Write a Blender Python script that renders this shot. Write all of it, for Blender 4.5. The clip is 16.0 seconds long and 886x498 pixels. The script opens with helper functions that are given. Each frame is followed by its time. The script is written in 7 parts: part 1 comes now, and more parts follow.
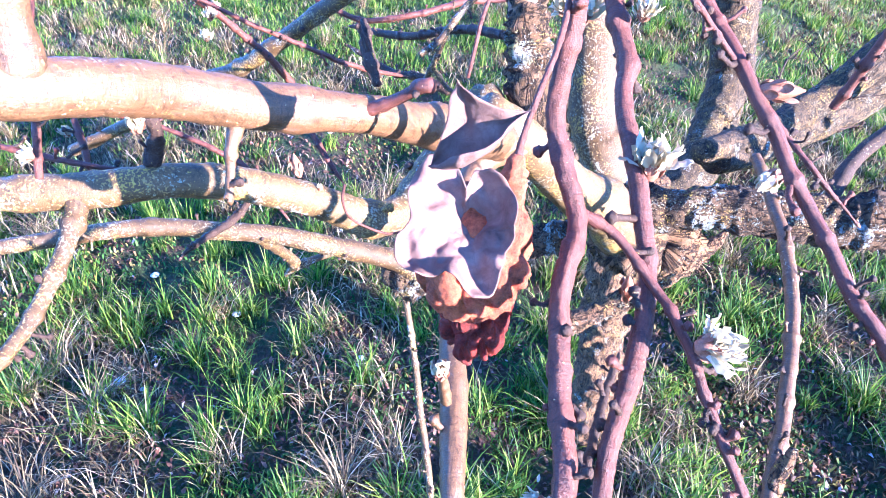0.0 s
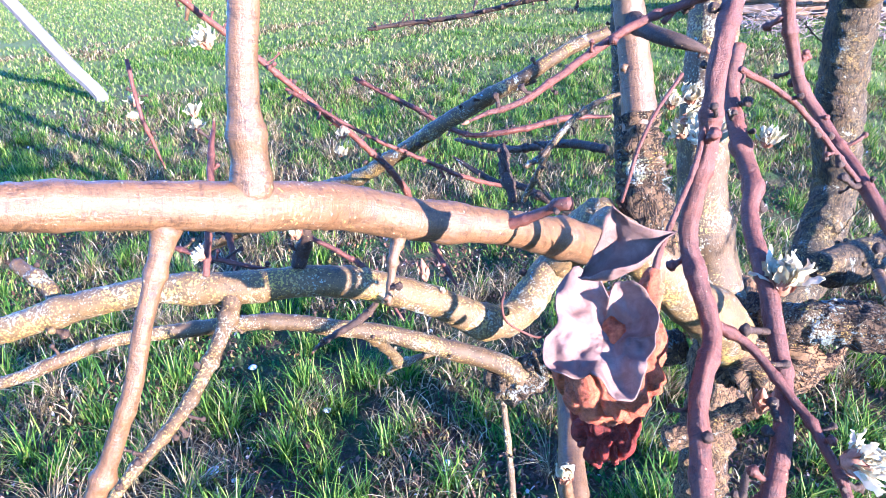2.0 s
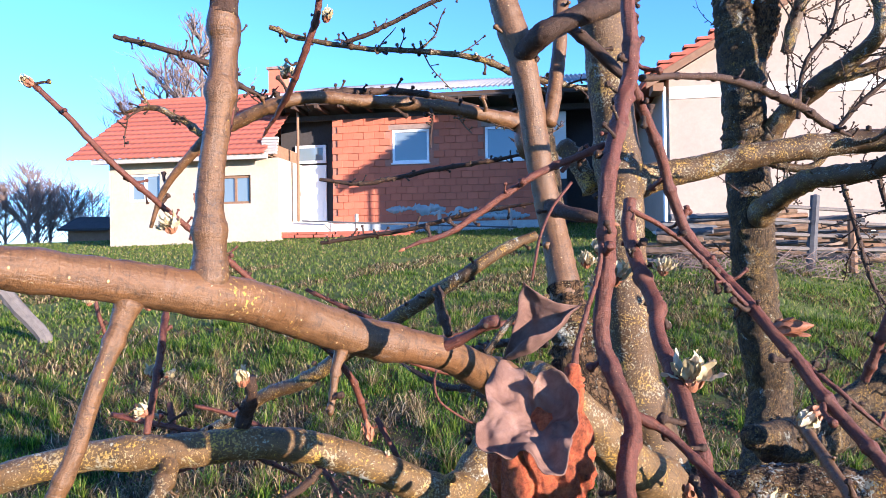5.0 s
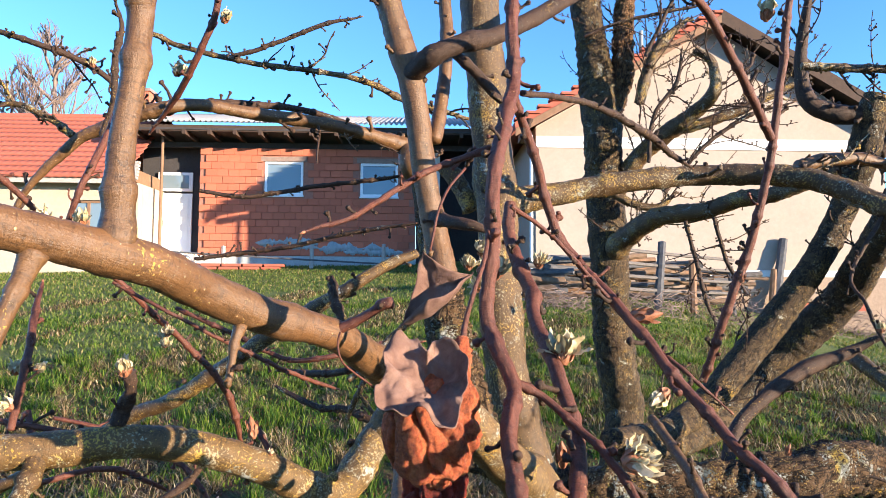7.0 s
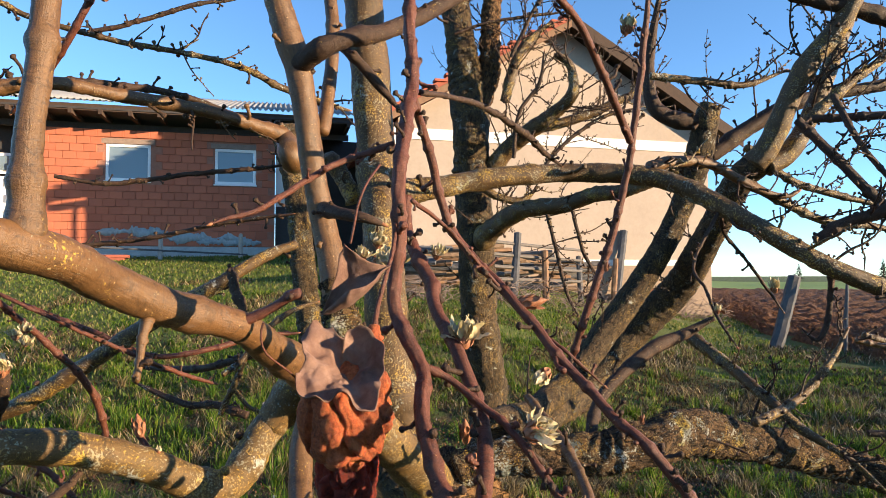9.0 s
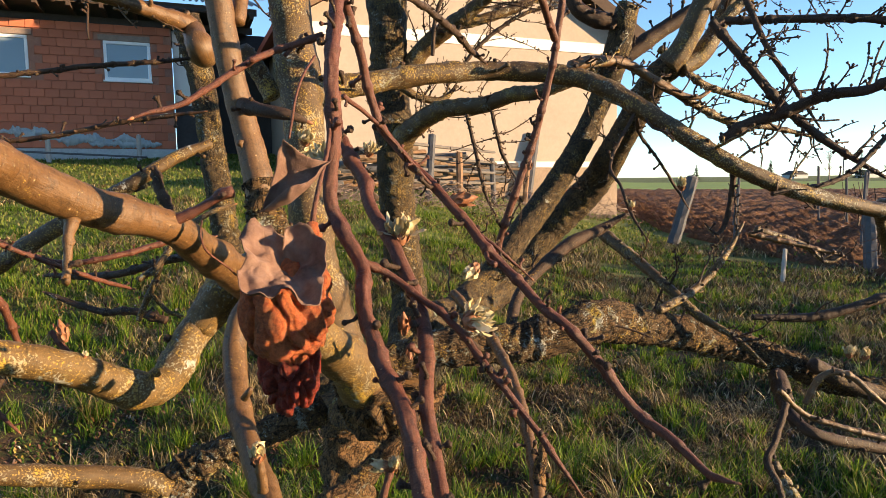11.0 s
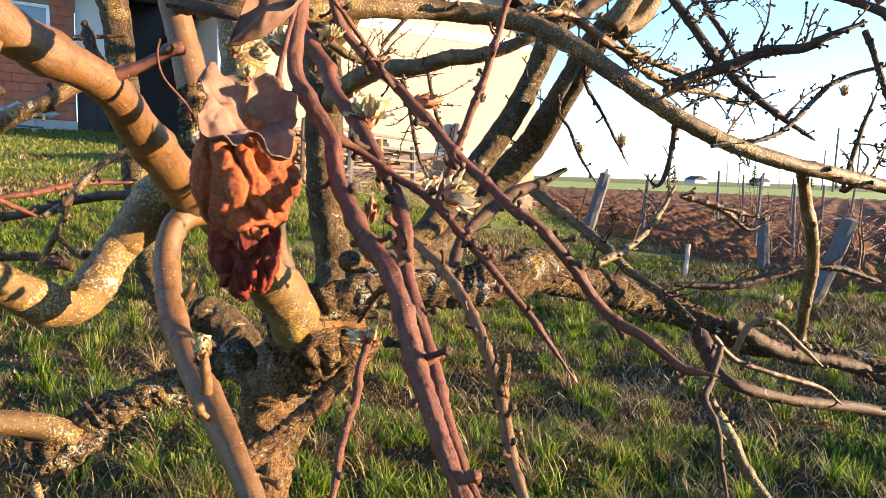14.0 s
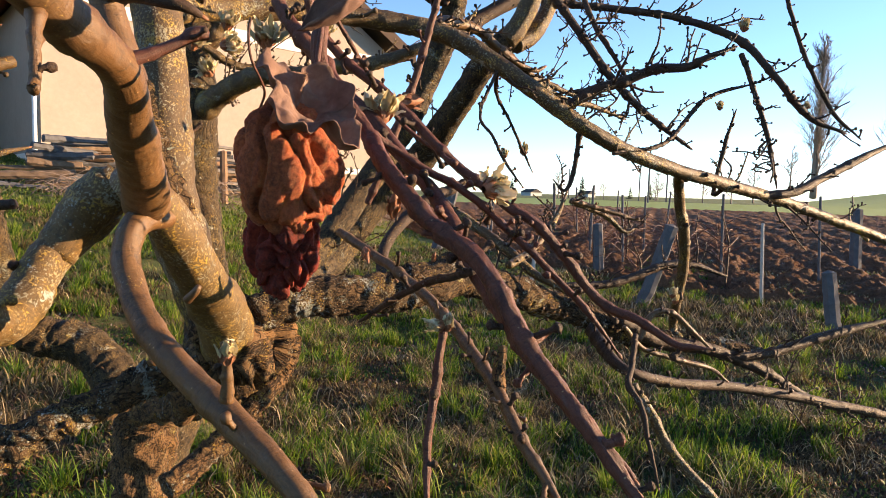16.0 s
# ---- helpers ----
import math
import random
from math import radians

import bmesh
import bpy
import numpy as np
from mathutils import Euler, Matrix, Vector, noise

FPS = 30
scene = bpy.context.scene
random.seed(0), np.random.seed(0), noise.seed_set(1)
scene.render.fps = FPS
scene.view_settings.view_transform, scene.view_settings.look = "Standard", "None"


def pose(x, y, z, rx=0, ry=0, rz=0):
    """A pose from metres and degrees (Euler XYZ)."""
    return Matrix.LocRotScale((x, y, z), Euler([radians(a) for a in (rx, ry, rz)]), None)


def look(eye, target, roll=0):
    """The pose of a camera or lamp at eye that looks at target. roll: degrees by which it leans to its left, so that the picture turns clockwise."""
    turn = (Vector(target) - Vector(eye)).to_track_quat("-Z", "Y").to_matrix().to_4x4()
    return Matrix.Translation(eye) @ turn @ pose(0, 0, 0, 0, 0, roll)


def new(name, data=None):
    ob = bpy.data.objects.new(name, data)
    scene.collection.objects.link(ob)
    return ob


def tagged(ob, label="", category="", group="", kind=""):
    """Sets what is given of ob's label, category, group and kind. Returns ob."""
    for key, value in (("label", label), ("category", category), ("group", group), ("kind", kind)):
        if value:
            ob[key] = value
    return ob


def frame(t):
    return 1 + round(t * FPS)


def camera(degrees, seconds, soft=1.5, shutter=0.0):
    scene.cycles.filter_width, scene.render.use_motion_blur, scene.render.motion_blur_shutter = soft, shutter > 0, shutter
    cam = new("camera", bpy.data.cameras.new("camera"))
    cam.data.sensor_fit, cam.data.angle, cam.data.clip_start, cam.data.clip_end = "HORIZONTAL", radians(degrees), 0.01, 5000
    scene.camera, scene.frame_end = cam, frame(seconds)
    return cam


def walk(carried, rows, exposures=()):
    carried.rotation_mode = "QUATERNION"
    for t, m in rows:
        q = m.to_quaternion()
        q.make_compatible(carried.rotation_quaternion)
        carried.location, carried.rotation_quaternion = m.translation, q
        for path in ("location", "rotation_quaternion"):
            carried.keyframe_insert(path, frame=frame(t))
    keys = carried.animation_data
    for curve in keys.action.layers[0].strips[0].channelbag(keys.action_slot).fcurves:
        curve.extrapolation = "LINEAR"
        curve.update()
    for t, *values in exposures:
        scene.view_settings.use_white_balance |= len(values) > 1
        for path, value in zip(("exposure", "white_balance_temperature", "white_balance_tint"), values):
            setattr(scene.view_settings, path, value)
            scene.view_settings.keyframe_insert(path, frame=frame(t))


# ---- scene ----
cam = camera(68.1, 16.0, soft=0.75)
PATH = [
    (0, (0.041, 0.025, 1.278), (-0.127, 1.763, 0.302), 1.4),
    (0.5, (0.029, 0.017, 1.277), (-0.281, 1.761, 0.349), 0.3),
    (1, (0.019, 0.007, 1.28), (-0.366, 1.763, 0.405), 0.0),
    (1.5, (0.012, 0.002, 1.282), (-0.42, 1.784, 0.482), -0.3),
    (2, (0.015, -0.009, 1.293), (-0.427, 1.813, 0.598), -0.2),
    (2.5, (0.016, -0.018, 1.298), (-0.427, 1.853, 0.748), 0.0),
    (3, (0.021, -0.027, 1.286), (-0.407, 1.877, 0.849), -0.1),
    (3.5, (0.031, -0.043, 1.265), (-0.402, 1.898, 1.049), -1.6),
    (3.7, (0.035, -0.053, 1.259), (-0.369, 1.899, 1.093), -1.5),
    (5.8, (0.033, -0.066, 1.211), (-0.16, 1.923, 1.293), -0.4),
    (6, (0.032, -0.073, 1.205), (-0.096, 1.921, 1.3), -0.3),
    (6.5, (0.026, -0.084, 1.195), (0.023, 1.914, 1.286), 0.3),
    (7, (0.021, -0.09, 1.195), (0.086, 1.905, 1.319), 0.4),
    (7.5, (0.017, -0.094, 1.189), (0.193, 1.894, 1.315), 0.1),
    (8, (0.012, -0.089, 1.197), (0.256, 1.892, 1.321), -0.2),
    (8.5, (0.002, -0.096, 1.195), (0.383, 1.862, 1.331), 0.3),
    (9, (-0.013, -0.108, 1.195), (0.469, 1.831, 1.29), -0.2),
    (9.5, (-0.023, -0.111, 1.2), (0.54, 1.807, 1.269), -0.2),
    (10, (-0.03, -0.111, 1.197), (0.623, 1.78, 1.196), -0.8),
    (10.2, (-0.033, -0.112, 1.197), (0.637, 1.772, 1.134), -1.2),
    (12.3, (-0.022, -0.096, 1.162), (0.772, 1.717, 0.879), 1.5),
    (12.5, (-0.023, -0.095, 1.156), (0.769, 1.717, 0.856), 1.8),
    (13, (-0.031, -0.087, 1.139), (0.832, 1.698, 0.879), 2.6),
    (13.5, (-0.039, -0.076, 1.126), (0.839, 1.708, 0.914), 1.9),
    (14, (-0.053, -0.069, 1.116), (0.903, 1.673, 0.891), 2.0),
    (14.5, (-0.079, -0.058, 1.111), (0.962, 1.64, 0.925), 2.2),
    (15, (-0.098, -0.051, 1.113), (1.015, 1.601, 0.937), 2.5),
    (15.5, (-0.119, -0.038, 1.103), (1.079, 1.554, 0.924), 1.8),
    (16, (-0.151, -0.011, 1.1), (1.184, 1.469, 0.931), 1.7),
]

EXPOSURES = [(0, 3.4, 3950, 24), (2.5, 2.75, 3950, 17), (3.5, 2.05, 4300, 20), (5.8, 1.78, 4700, 12), (8, 1.74, 5350, 5), (10, 1.16, 6100, 6), (12.3, 2.15, 6650, 9), (14.0, 2.3, 6500, 12), (16, 1.6, 6400, 13)]
walk(cam, [(t, look(eye, target, roll)) for t, eye, target, roll in PATH], EXPOSURES)

# ---- light ----
SUN_DIR = Vector((0.839, -0.524, 0.150)).normalized()
world = bpy.data.worlds.new("world")
scene.world = world
world.use_nodes = True
wn = world.node_tree
sky = wn.nodes.new("ShaderNodeTexSky")
sky.sky_type = "NISHITA"
sky.sun_disc = False
sky.sun_elevation = math.asin(SUN_DIR.z)
sky.dust_density = 0.3
sky.ozone_density = 2.2
sky.altitude = 3000
sky.sun_rotation = math.atan2(SUN_DIR.x, SUN_DIR.y)
wn.links.new(sky.outputs[0], wn.nodes["Background"].inputs[0])
wn.nodes["Background"].inputs[1].default_value = 0.135
sun = new("sun", bpy.data.lights.new("sun", "SUN"))
sun.data.energy = 6.0
sun.data.angle = radians(0.5)
sun.data.color = (1.0, 0.68, 0.38)
sun.matrix_world = look((20, -20, 20), Vector((20, -20, 20)) - SUN_DIR)


# ---- materials ----
def mat_base(name, rough=0.8):
    m = bpy.data.materials.new(name)
    m.use_nodes = True
    nt = m.node_tree
    p = nt.nodes["Principled BSDF"]
    p.inputs["Roughness"].default_value = rough
    p.inputs["Specular IOR Level"].default_value = 0.3
    return m, nt, p


def coords(nt):
    return nt.nodes.new("ShaderNodeTexCoord").outputs["Object"]


def noise_tex(nt, vec, scale, detail=4, rough=0.6, dist=0.0):
    n = nt.nodes.new("ShaderNodeTexNoise")
    n.inputs["Scale"].default_value = scale
    n.inputs["Detail"].default_value = detail
    n.inputs["Roughness"].default_value = rough
    n.inputs["Distortion"].default_value = dist
    nt.links.new(vec, n.inputs["Vector"])
    return n.outputs["Fac"]


def ramp(nt, fac, stops):
    r = nt.nodes.new("ShaderNodeValToRGB")
    e = r.color_ramp.elements
    while len(e) < len(stops):
        e.new(0.5)
    for k, (pos, col) in zip(e, stops):
        k.position = pos
        k.color = (*col, 1)
    nt.links.new(fac, r.inputs[0])
    return r.outputs[0]


def mix(nt, fac, a, b, kind="MIX"):
    n = nt.nodes.new("ShaderNodeMix")
    n.data_type = "RGBA"
    n.blend_type = kind
    for sock, v in ((n.inputs["Factor"], fac), (n.inputs[6], a), (n.inputs[7], b)):
        if hasattr(v, "links"):
            nt.links.new(v, sock)
        elif isinstance(v, tuple):
            sock.default_value = (*v, 1)
        else:
            sock.default_value = v
    return n.outputs[2]


def bump(nt, p, height, strength=0.4, dist=0.002):
    b = nt.nodes.new("ShaderNodeBump")
    b.inputs["Strength"].default_value = strength
    b.inputs["Distance"].default_value = dist
    nt.links.new(height, b.inputs["Height"])
    nt.links.new(b.outputs[0], p.inputs["Normal"])


def voronoi(nt, vec, scale, feature="F1", rand=1.0):
    v = nt.nodes.new("ShaderNodeTexVoronoi")
    v.feature = feature
    v.inputs["Scale"].default_value = scale
    v.inputs["Randomness"].default_value = rand
    nt.links.new(vec, v.inputs["Vector"])
    return v


def grain_coords(nt, sx=1.0, sz=1.0):
    """Place on a limb: across the section in x and y, along the limb in z."""
    a = nt.nodes.new("ShaderNodeAttribute")
    a.attribute_name = "grain"
    mp = nt.nodes.new("ShaderNodeMapping")
    mp.inputs["Scale"].default_value = (sx, sx, sz)
    nt.links.new(a.outputs["Vector"], mp.inputs[0])
    return mp.outputs[0]


def math_node(nt, kind, a, b=0.0):
    n = nt.nodes.new("ShaderNodeMath")
    n.operation = kind
    for sock, v in zip(n.inputs, (a, b)):
        if hasattr(v, "links"):
            nt.links.new(v, sock)
        else:
            sock.default_value = v
    return n.outputs[0]


def crack_lines(nt, vec, scale, width):
    """Zero along wandering lines, one between them."""
    d = math_node(nt, "ABSOLUTE", math_node(nt, "SUBTRACT", noise_tex(nt, vec, scale, 4, 0.55, 0.4), 0.5))
    return ramp(nt, d, [(0.0, (0, 0, 0)), (width, (1, 1, 1))])


def bark(name, dark, light, dots=0.0, lichen=0.0, fissure=0.0, rough=0.55, bump_s=0.4, scale=1.0, gloss=0.3, dot_scale=170, grainy=1.0, speck=0.0):
    """Bark with streaks along the limb, fine cross wrinkles, lenticels, lichen crusts and fissures."""
    m, nt, p = mat_base(name, rough)
    p.inputs["Specular IOR Level"].default_value = gloss
    g = grain_coords(nt)
    deep = tuple(v * 0.55 for v in dark)
    pale = tuple(min(1, v * 1.25) for v in light)
    grey = tuple(0.7 * v + 0.06 * light[0] for v in light)
    blotch = noise_tex(nt, grain_coords(nt, 1.0, 0.45), 42 * scale, 6, 0.7, 0.7)
    col = ramp(nt, blotch, [(0.28, dark), (0.44, grey), (0.56, light), (0.74, pale)])
    tone = noise_tex(nt, grain_coords(nt, 1.0, 0.6), 14 * scale, 4, 0.6, 0.5)
    warm = (min(1, light[0] * 1.15), light[1] * 0.92, light[2] * 0.70)
    cool = (light[0] * 0.62, light[1] * 0.72, light[2] * 0.95)
    col = mix(nt, 0.5, col, ramp(nt, tone, [(0.36, cool), (0.50, light), (0.64, warm)]))
    streak = noise_tex(nt, grain_coords(nt, 1.0, 0.16), 330 * scale, 5, 0.7, 0.3)
    col = mix(nt, 0.42 * grainy, col, ramp(nt, streak, [(0.34, deep), (0.52, light), (0.7, pale)]))
    wrinkle = noise_tex(nt, grain_coords(nt, 0.22, 1.0), 420 * scale, 4, 0.7, 0.4)
    col = mix(nt, ramp(nt, wrinkle, [(0.30, (0.75 * grainy,) * 3), (0.46, (0, 0, 0))]), col, dark)
    scuff = noise_tex(nt, grain_coords(nt, 1.0, 0.8), 85 * scale, 6, 0.75, 1.2)
    col = mix(nt, ramp(nt, scuff, [(0.36, (0.8 * grainy,) * 3), (0.47, (0, 0, 0))]), col, dark)
    col = mix(nt, ramp(nt, scuff, [(0.58, (0, 0, 0)), (0.68, (0.6, 0.6, 0.6))]), col, tuple(0.55 * v + 0.45 * light[0] for v in pale))
    fine = noise_tex(nt, g, 900 * scale, 4, 0.75)
    col = mix(nt, 0.28 * grainy, col, ramp(nt, fine, [(0.35, deep), (0.65, pale)]))
    h = math_node(nt, "ADD", math_node(nt, "MULTIPLY", streak, 0.8), math_node(nt, "ADD", math_node(nt, "MULTIPLY", wrinkle, 0.7), math_node(nt, "MULTIPLY", fine, 0.5)))
    if fissure:
        crack = crack_lines(nt, grain_coords(nt, 1.0, 0.35), 95 * scale, 0.05)
        crack2 = crack_lines(nt, grain_coords(nt, 0.6, 1.0), 130 * scale, 0.03)
        both = mix(nt, 1.0, crack, crack2, "MULTIPLY")
        col = mix(nt, both, tuple(v * 0.5 for v in dark), col)
        h = math_node(nt, "ADD", math_node(nt, "MULTIPLY", both, 1.6), h)
    if speck:
        # crumbs of yellow and grey lichen, thick in places
        zone = noise_tex(nt, coords(nt), 16, 4, 0.6, 0.4)
        bits = noise_tex(nt, coords(nt), 420, 3, 0.65, 0.3)
        lift = math_node(nt, "ADD", bits, math_node(nt, "MULTIPLY", math_node(nt, "SUBTRACT", zone, 0.5), 0.55))
        f = ramp(nt, lift, [(0.70 - 0.14 * speck, (0, 0, 0)), (0.73 - 0.14 * speck, (1, 1, 1))])
        hue = ramp(nt, noise_tex(nt, coords(nt), 60, 3), [(0.40, (0.27, 0.25, 0.17)), (0.52, (0.30, 0.20, 0.05)), (0.64, (0.38, 0.25, 0.03))])
        col = mix(nt, f, col, hue)
        h = math_node(nt, "ADD", h, math_node(nt, "MULTIPLY", f, 1.2))
    if dots:
        v = voronoi(nt, grain_coords(nt, 1.0, 1.5), dot_scale * scale)
        spot = ramp(nt, v.outputs["Distance"], [(0.07, (1, 1, 1)), (0.16, (0, 0, 0))])
        gate = ramp(nt, v.outputs["Color"], [(1 - dots, (0, 0, 0)), (1 - dots + 0.02, (1, 1, 1))])
        f = mix(nt, 1.0, spot, gate, "MULTIPLY")
        col = mix(nt, f, col, (0.50, 0.33, 0.15))
        h = math_node(nt, "ADD", h, math_node(nt, "MULTIPLY", f, 0.9))
    if lichen:
        c = coords(nt)
        zone = noise_tex(nt, c, 24, 6, 0.72, 0.5)
        crumbs = noise_tex(nt, c, 330, 5, 0.7, 0.5)
        where = math_node(nt, "ADD", zone, math_node(nt, "MULTIPLY", math_node(nt, "SUBTRACT", crumbs, 0.5), 0.55))
        t0 = 0.70 - 0.26 * lichen
        ln = ramp(nt, where, [(t0, (0, 0, 0)), (t0 + 0.03, (1, 1, 1))])
        lc = ramp(nt, noise_tex(nt, c, 26, 2), [(0.40, (0.20, 0.23, 0.20)), (0.54, (0.42, 0.43, 0.39)), (0.60, (0.30, 0.28, 0.13)), (0.68, (0.40, 0.28, 0.04))])
        lc = mix(nt, ramp(nt, crumbs, [(0.42, (0.85, 0.85, 0.85)), (0.56, (0, 0, 0))]), lc, (0.11, 0.10, 0.075))
        col = mix(nt, ln, col, lc)
        h = math_node(nt, "ADD", h, math_node(nt, "MULTIPLY", math_node(nt, "MULTIPLY", ln, crumbs), 2.2))
    nt.links.new(col, p.inputs["Base Color"])
    bump(nt, p, h, bump_s, 0.0022 / scale)
    return m


bark_young = bark("bark_young", (0.018, 0.009, 0.004), (0.138, 0.071, 0.024), dots=0.30, rough=0.47, bump_s=0.45, gloss=0.45, grainy=1.0, dot_scale=150, speck=0.10)
bark_mid = bark("bark_mid", (0.014, 0.009, 0.004), (0.092, 0.052, 0.016), dots=0.10, lichen=0.26, rough=0.5, bump_s=0.6, gloss=0.38, speck=0.9)
bark_dark = bark("bark_dark", (0.009, 0.006, 0.005), (0.060, 0.034, 0.020), dots=0.12, lichen=0.10, rough=0.6, bump_s=0.8, gloss=0.25, speck=0.2)
bark_old = bark("bark_old", (0.022, 0.012, 0.006), (0.205, 0.112, 0.042), lichen=0.28, fissure=1, rough=0.85, bump_s=1.0, speck=0.5)
bark_lean = bark("bark_lean", (0.013, 0.008, 0.004), (0.095, 0.060, 0.022), lichen=0.26, fissure=1, rough=0.7, bump_s=0.8, speck=0.7)
bark_moss = bark("bark_moss", (0.018, 0.012, 0.005), (0.135, 0.080, 0.024), dots=0.1, lichen=0.22, rough=0.52, bump_s=0.55, gloss=0.38, speck=1.05)
lichen_bark = bark("lichen_bark", (0.018, 0.012, 0.007), (0.125, 0.074, 0.032), lichen=0.46, fissure=1, rough=0.95, bump_s=1.0, speck=0.6)
twig_red = bark("twig_red", (0.016, 0.005, 0.004), (0.120, 0.040, 0.021), dots=0.25, rough=0.5, bump_s=0.7, scale=1.3, gloss=0.35)


def plain(name, col, var=0.25, scale=8, rough=0.8, bump_s=0.2):
    m, nt, p = mat_base(name, rough)
    c = coords(nt)
    a = noise_tex(nt, c, scale, 6, 0.65)
    f = noise_tex(nt, c, scale * 9, 4, 0.7)
    k = mix(nt, 0.5, ramp(nt, a, [(0.3, tuple(v * (1 - var) for v in col)), (0.7, tuple(min(1, v * (1 + var)) for v in col))]),
            ramp(nt, f, [(0.3, tuple(v * (1 - var) for v in col)), (0.7, tuple(min(1, v * (1 + var)) for v in col))]))
    nt.links.new(k, p.inputs["Base Color"])
    bump(nt, p, f, bump_s, 0.01)
    return m


def island(nt):
    return nt.nodes.new("ShaderNodeNewGeometry").outputs["Random Per Island"]


def obj_random(nt):
    return nt.nodes.new("ShaderNodeObjectInfo").outputs["Random"]


plaster_white = plain("plaster_white", (0.345, 0.285, 0.232), 0.12, 1.2, 0.9)
plinth_tan = plain("plinth_tan", (0.27, 0.205, 0.15), 0.25, 2.0, 0.95)
plaster_cream = plain("plaster_cream", (0.42, 0.36, 0.275), 0.12, 1.0, 0.9)
plaster_band = plain("plaster_band", (0.68, 0.65, 0.60), 0.04, 1.0, 0.85)
plinth_grey = plain("plinth_grey", (0.36, 0.38, 0.38), 0.25, 2.5, 0.95)
cement = plain("cement", (0.24, 0.18, 0.15), 0.3, 5, 0.95)
mortar = plain("mortar", (0.30, 0.145, 0.10), 0.3, 10, 0.95)
timber = plain("timber", (0.20, 0.12, 0.07), 0.35, 9, 0.85)
# dark brown verge and roof edge; on rafters and fascia it paints eave shade
dark_timber_and_shade = plain("dark_timber_and_shade", (0.055, 0.036, 0.026), 0.35, 9, 0.85)
smear_grey = plain("smear_grey", (0.30, 0.33, 0.34), 0.3, 6, 0.95)
timber_grey = plain("timber_grey", (0.088, 0.088, 0.094), 0.4, 14, 0.9)
timber_pale = plain("timber_pale", (0.36, 0.33, 0.30), 0.2, 16, 0.85)
timber_weathered = plain("timber_weathered", (0.12, 0.108, 0.10), 0.4, 16, 0.9)
log_wood = plain("log_wood", (0.155, 0.105, 0.068), 0.45, 12, 0.9)
frame_white = plain("frame_white", (0.80, 0.80, 0.80), 0.03, 3, 0.5, 0.05)
door_grey = plain("door_grey", (0.74, 0.78, 0.80), 0.05, 2, 0.55, 0.05)
roof_sheet = plain("roof_sheet", (0.25, 0.25, 0.25), 0.15, 3, 0.7)
# near-black: shade of recesses put into the colour, also handle and dark roofs
dark_parts_and_shade = plain("dark_parts_and_shade", (0.05, 0.045, 0.045), 0.3, 2, 0.95)
grass_far = plain("grass_far", (0.19, 0.26, 0.045), 0.25, 0.4, 0.9)


def clay(name, base, lo=0.72, hi=1.2, scale=7):
    """Fired clay that differs from piece to piece."""
    m, nt, p = mat_base(name, 0.85)
    c = coords(nt)
    own = ramp(nt, obj_random(nt), [(0.0, tuple(v * lo for v in base)), (1.0, tuple(min(1, v * hi) for v in base))])
    own2 = ramp(nt, island(nt), [(0.0, tuple(v * lo for v in base)), (1.0, tuple(min(1, v * hi) for v in base))])
    k = mix(nt, 0.5, own, own2)
    n = noise_tex(nt, c, scale, 5, 0.65)
    k = mix(nt, n, tuple(v * 0.75 for v in base), k)
    nt.links.new(k, p.inputs["Base Color"])
    bump(nt, p, noise_tex(nt, c, scale * 8, 4, 0.7), 0.3, 0.01)
    return m


block_red = clay("block_red", (0.48, 0.155, 0.085), 0.6, 1.25, 4)
tile_red = clay("tile_red", (0.38, 0.115, 0.07))

# window glass
glass, _, gp = mat_base("glass", 0.04)
gp.inputs["Base Color"].default_value = (0.16, 0.21, 0.25, 1)
gp.inputs["Specular IOR Level"].default_value = 0.8


# ground: soil, straw and moss under the grass
def ground_mat():
    m, nt, p = mat_base("ground_turf", 0.95)
    c = coords(nt)
    big = noise_tex(nt, c, 0.9, 6, 0.65, 0.3)
    mid = noise_tex(nt, c, 7, 6, 0.7)
    fine = noise_tex(nt, c, 60, 5, 0.75)
    green = ramp(nt, fine, [(0.3, (0.012, 0.024, 0.005)), (0.7, (0.05, 0.080, 0.016))])
    straw = ramp(nt, fine, [(0.3, (0.024, 0.014, 0.008)), (0.55, (0.075, 0.045, 0.024)), (0.78, (0.20, 0.14, 0.08))])
    k = mix(nt, ramp(nt, mid, [(0.42, (0, 0, 0)), (0.6, (1, 1, 1))]), green, straw)
    k2 = mix(nt, ramp(nt, big, [(0.5, (0, 0, 0)), (0.66, (1, 1, 1))]), k, straw)
    # mown lawn up the slope
    sep = nt.nodes.new("ShaderNodeSeparateXYZ")
    nt.links.new(c, sep.inputs[0])
    rise = nt.nodes.new("ShaderNodeMapRange")
    rise.inputs["From Min"].default_value = 4.0
    rise.inputs["From Max"].default_value = 9.0
    nt.links.new(sep.outputs["Y"], rise.inputs["Value"])
    lawn = ramp(nt, fine, [(0.3, (0.045, 0.065, 0.012)), (0.7, (0.14, 0.165, 0.035))])
    patch = ramp(nt, noise_tex(nt, c, 0.55, 6, 0.65), [(0.56, (0, 0, 0)), (0.70, (0.6, 0.6, 0.6))])
    k2 = mix(nt, rise.outputs["Result"], k2, mix(nt, patch, lawn, straw))
    nt.links.new(k2, p.inputs["Base Color"])
    bump(nt, p, fine, 0.9, 0.03)
    return m


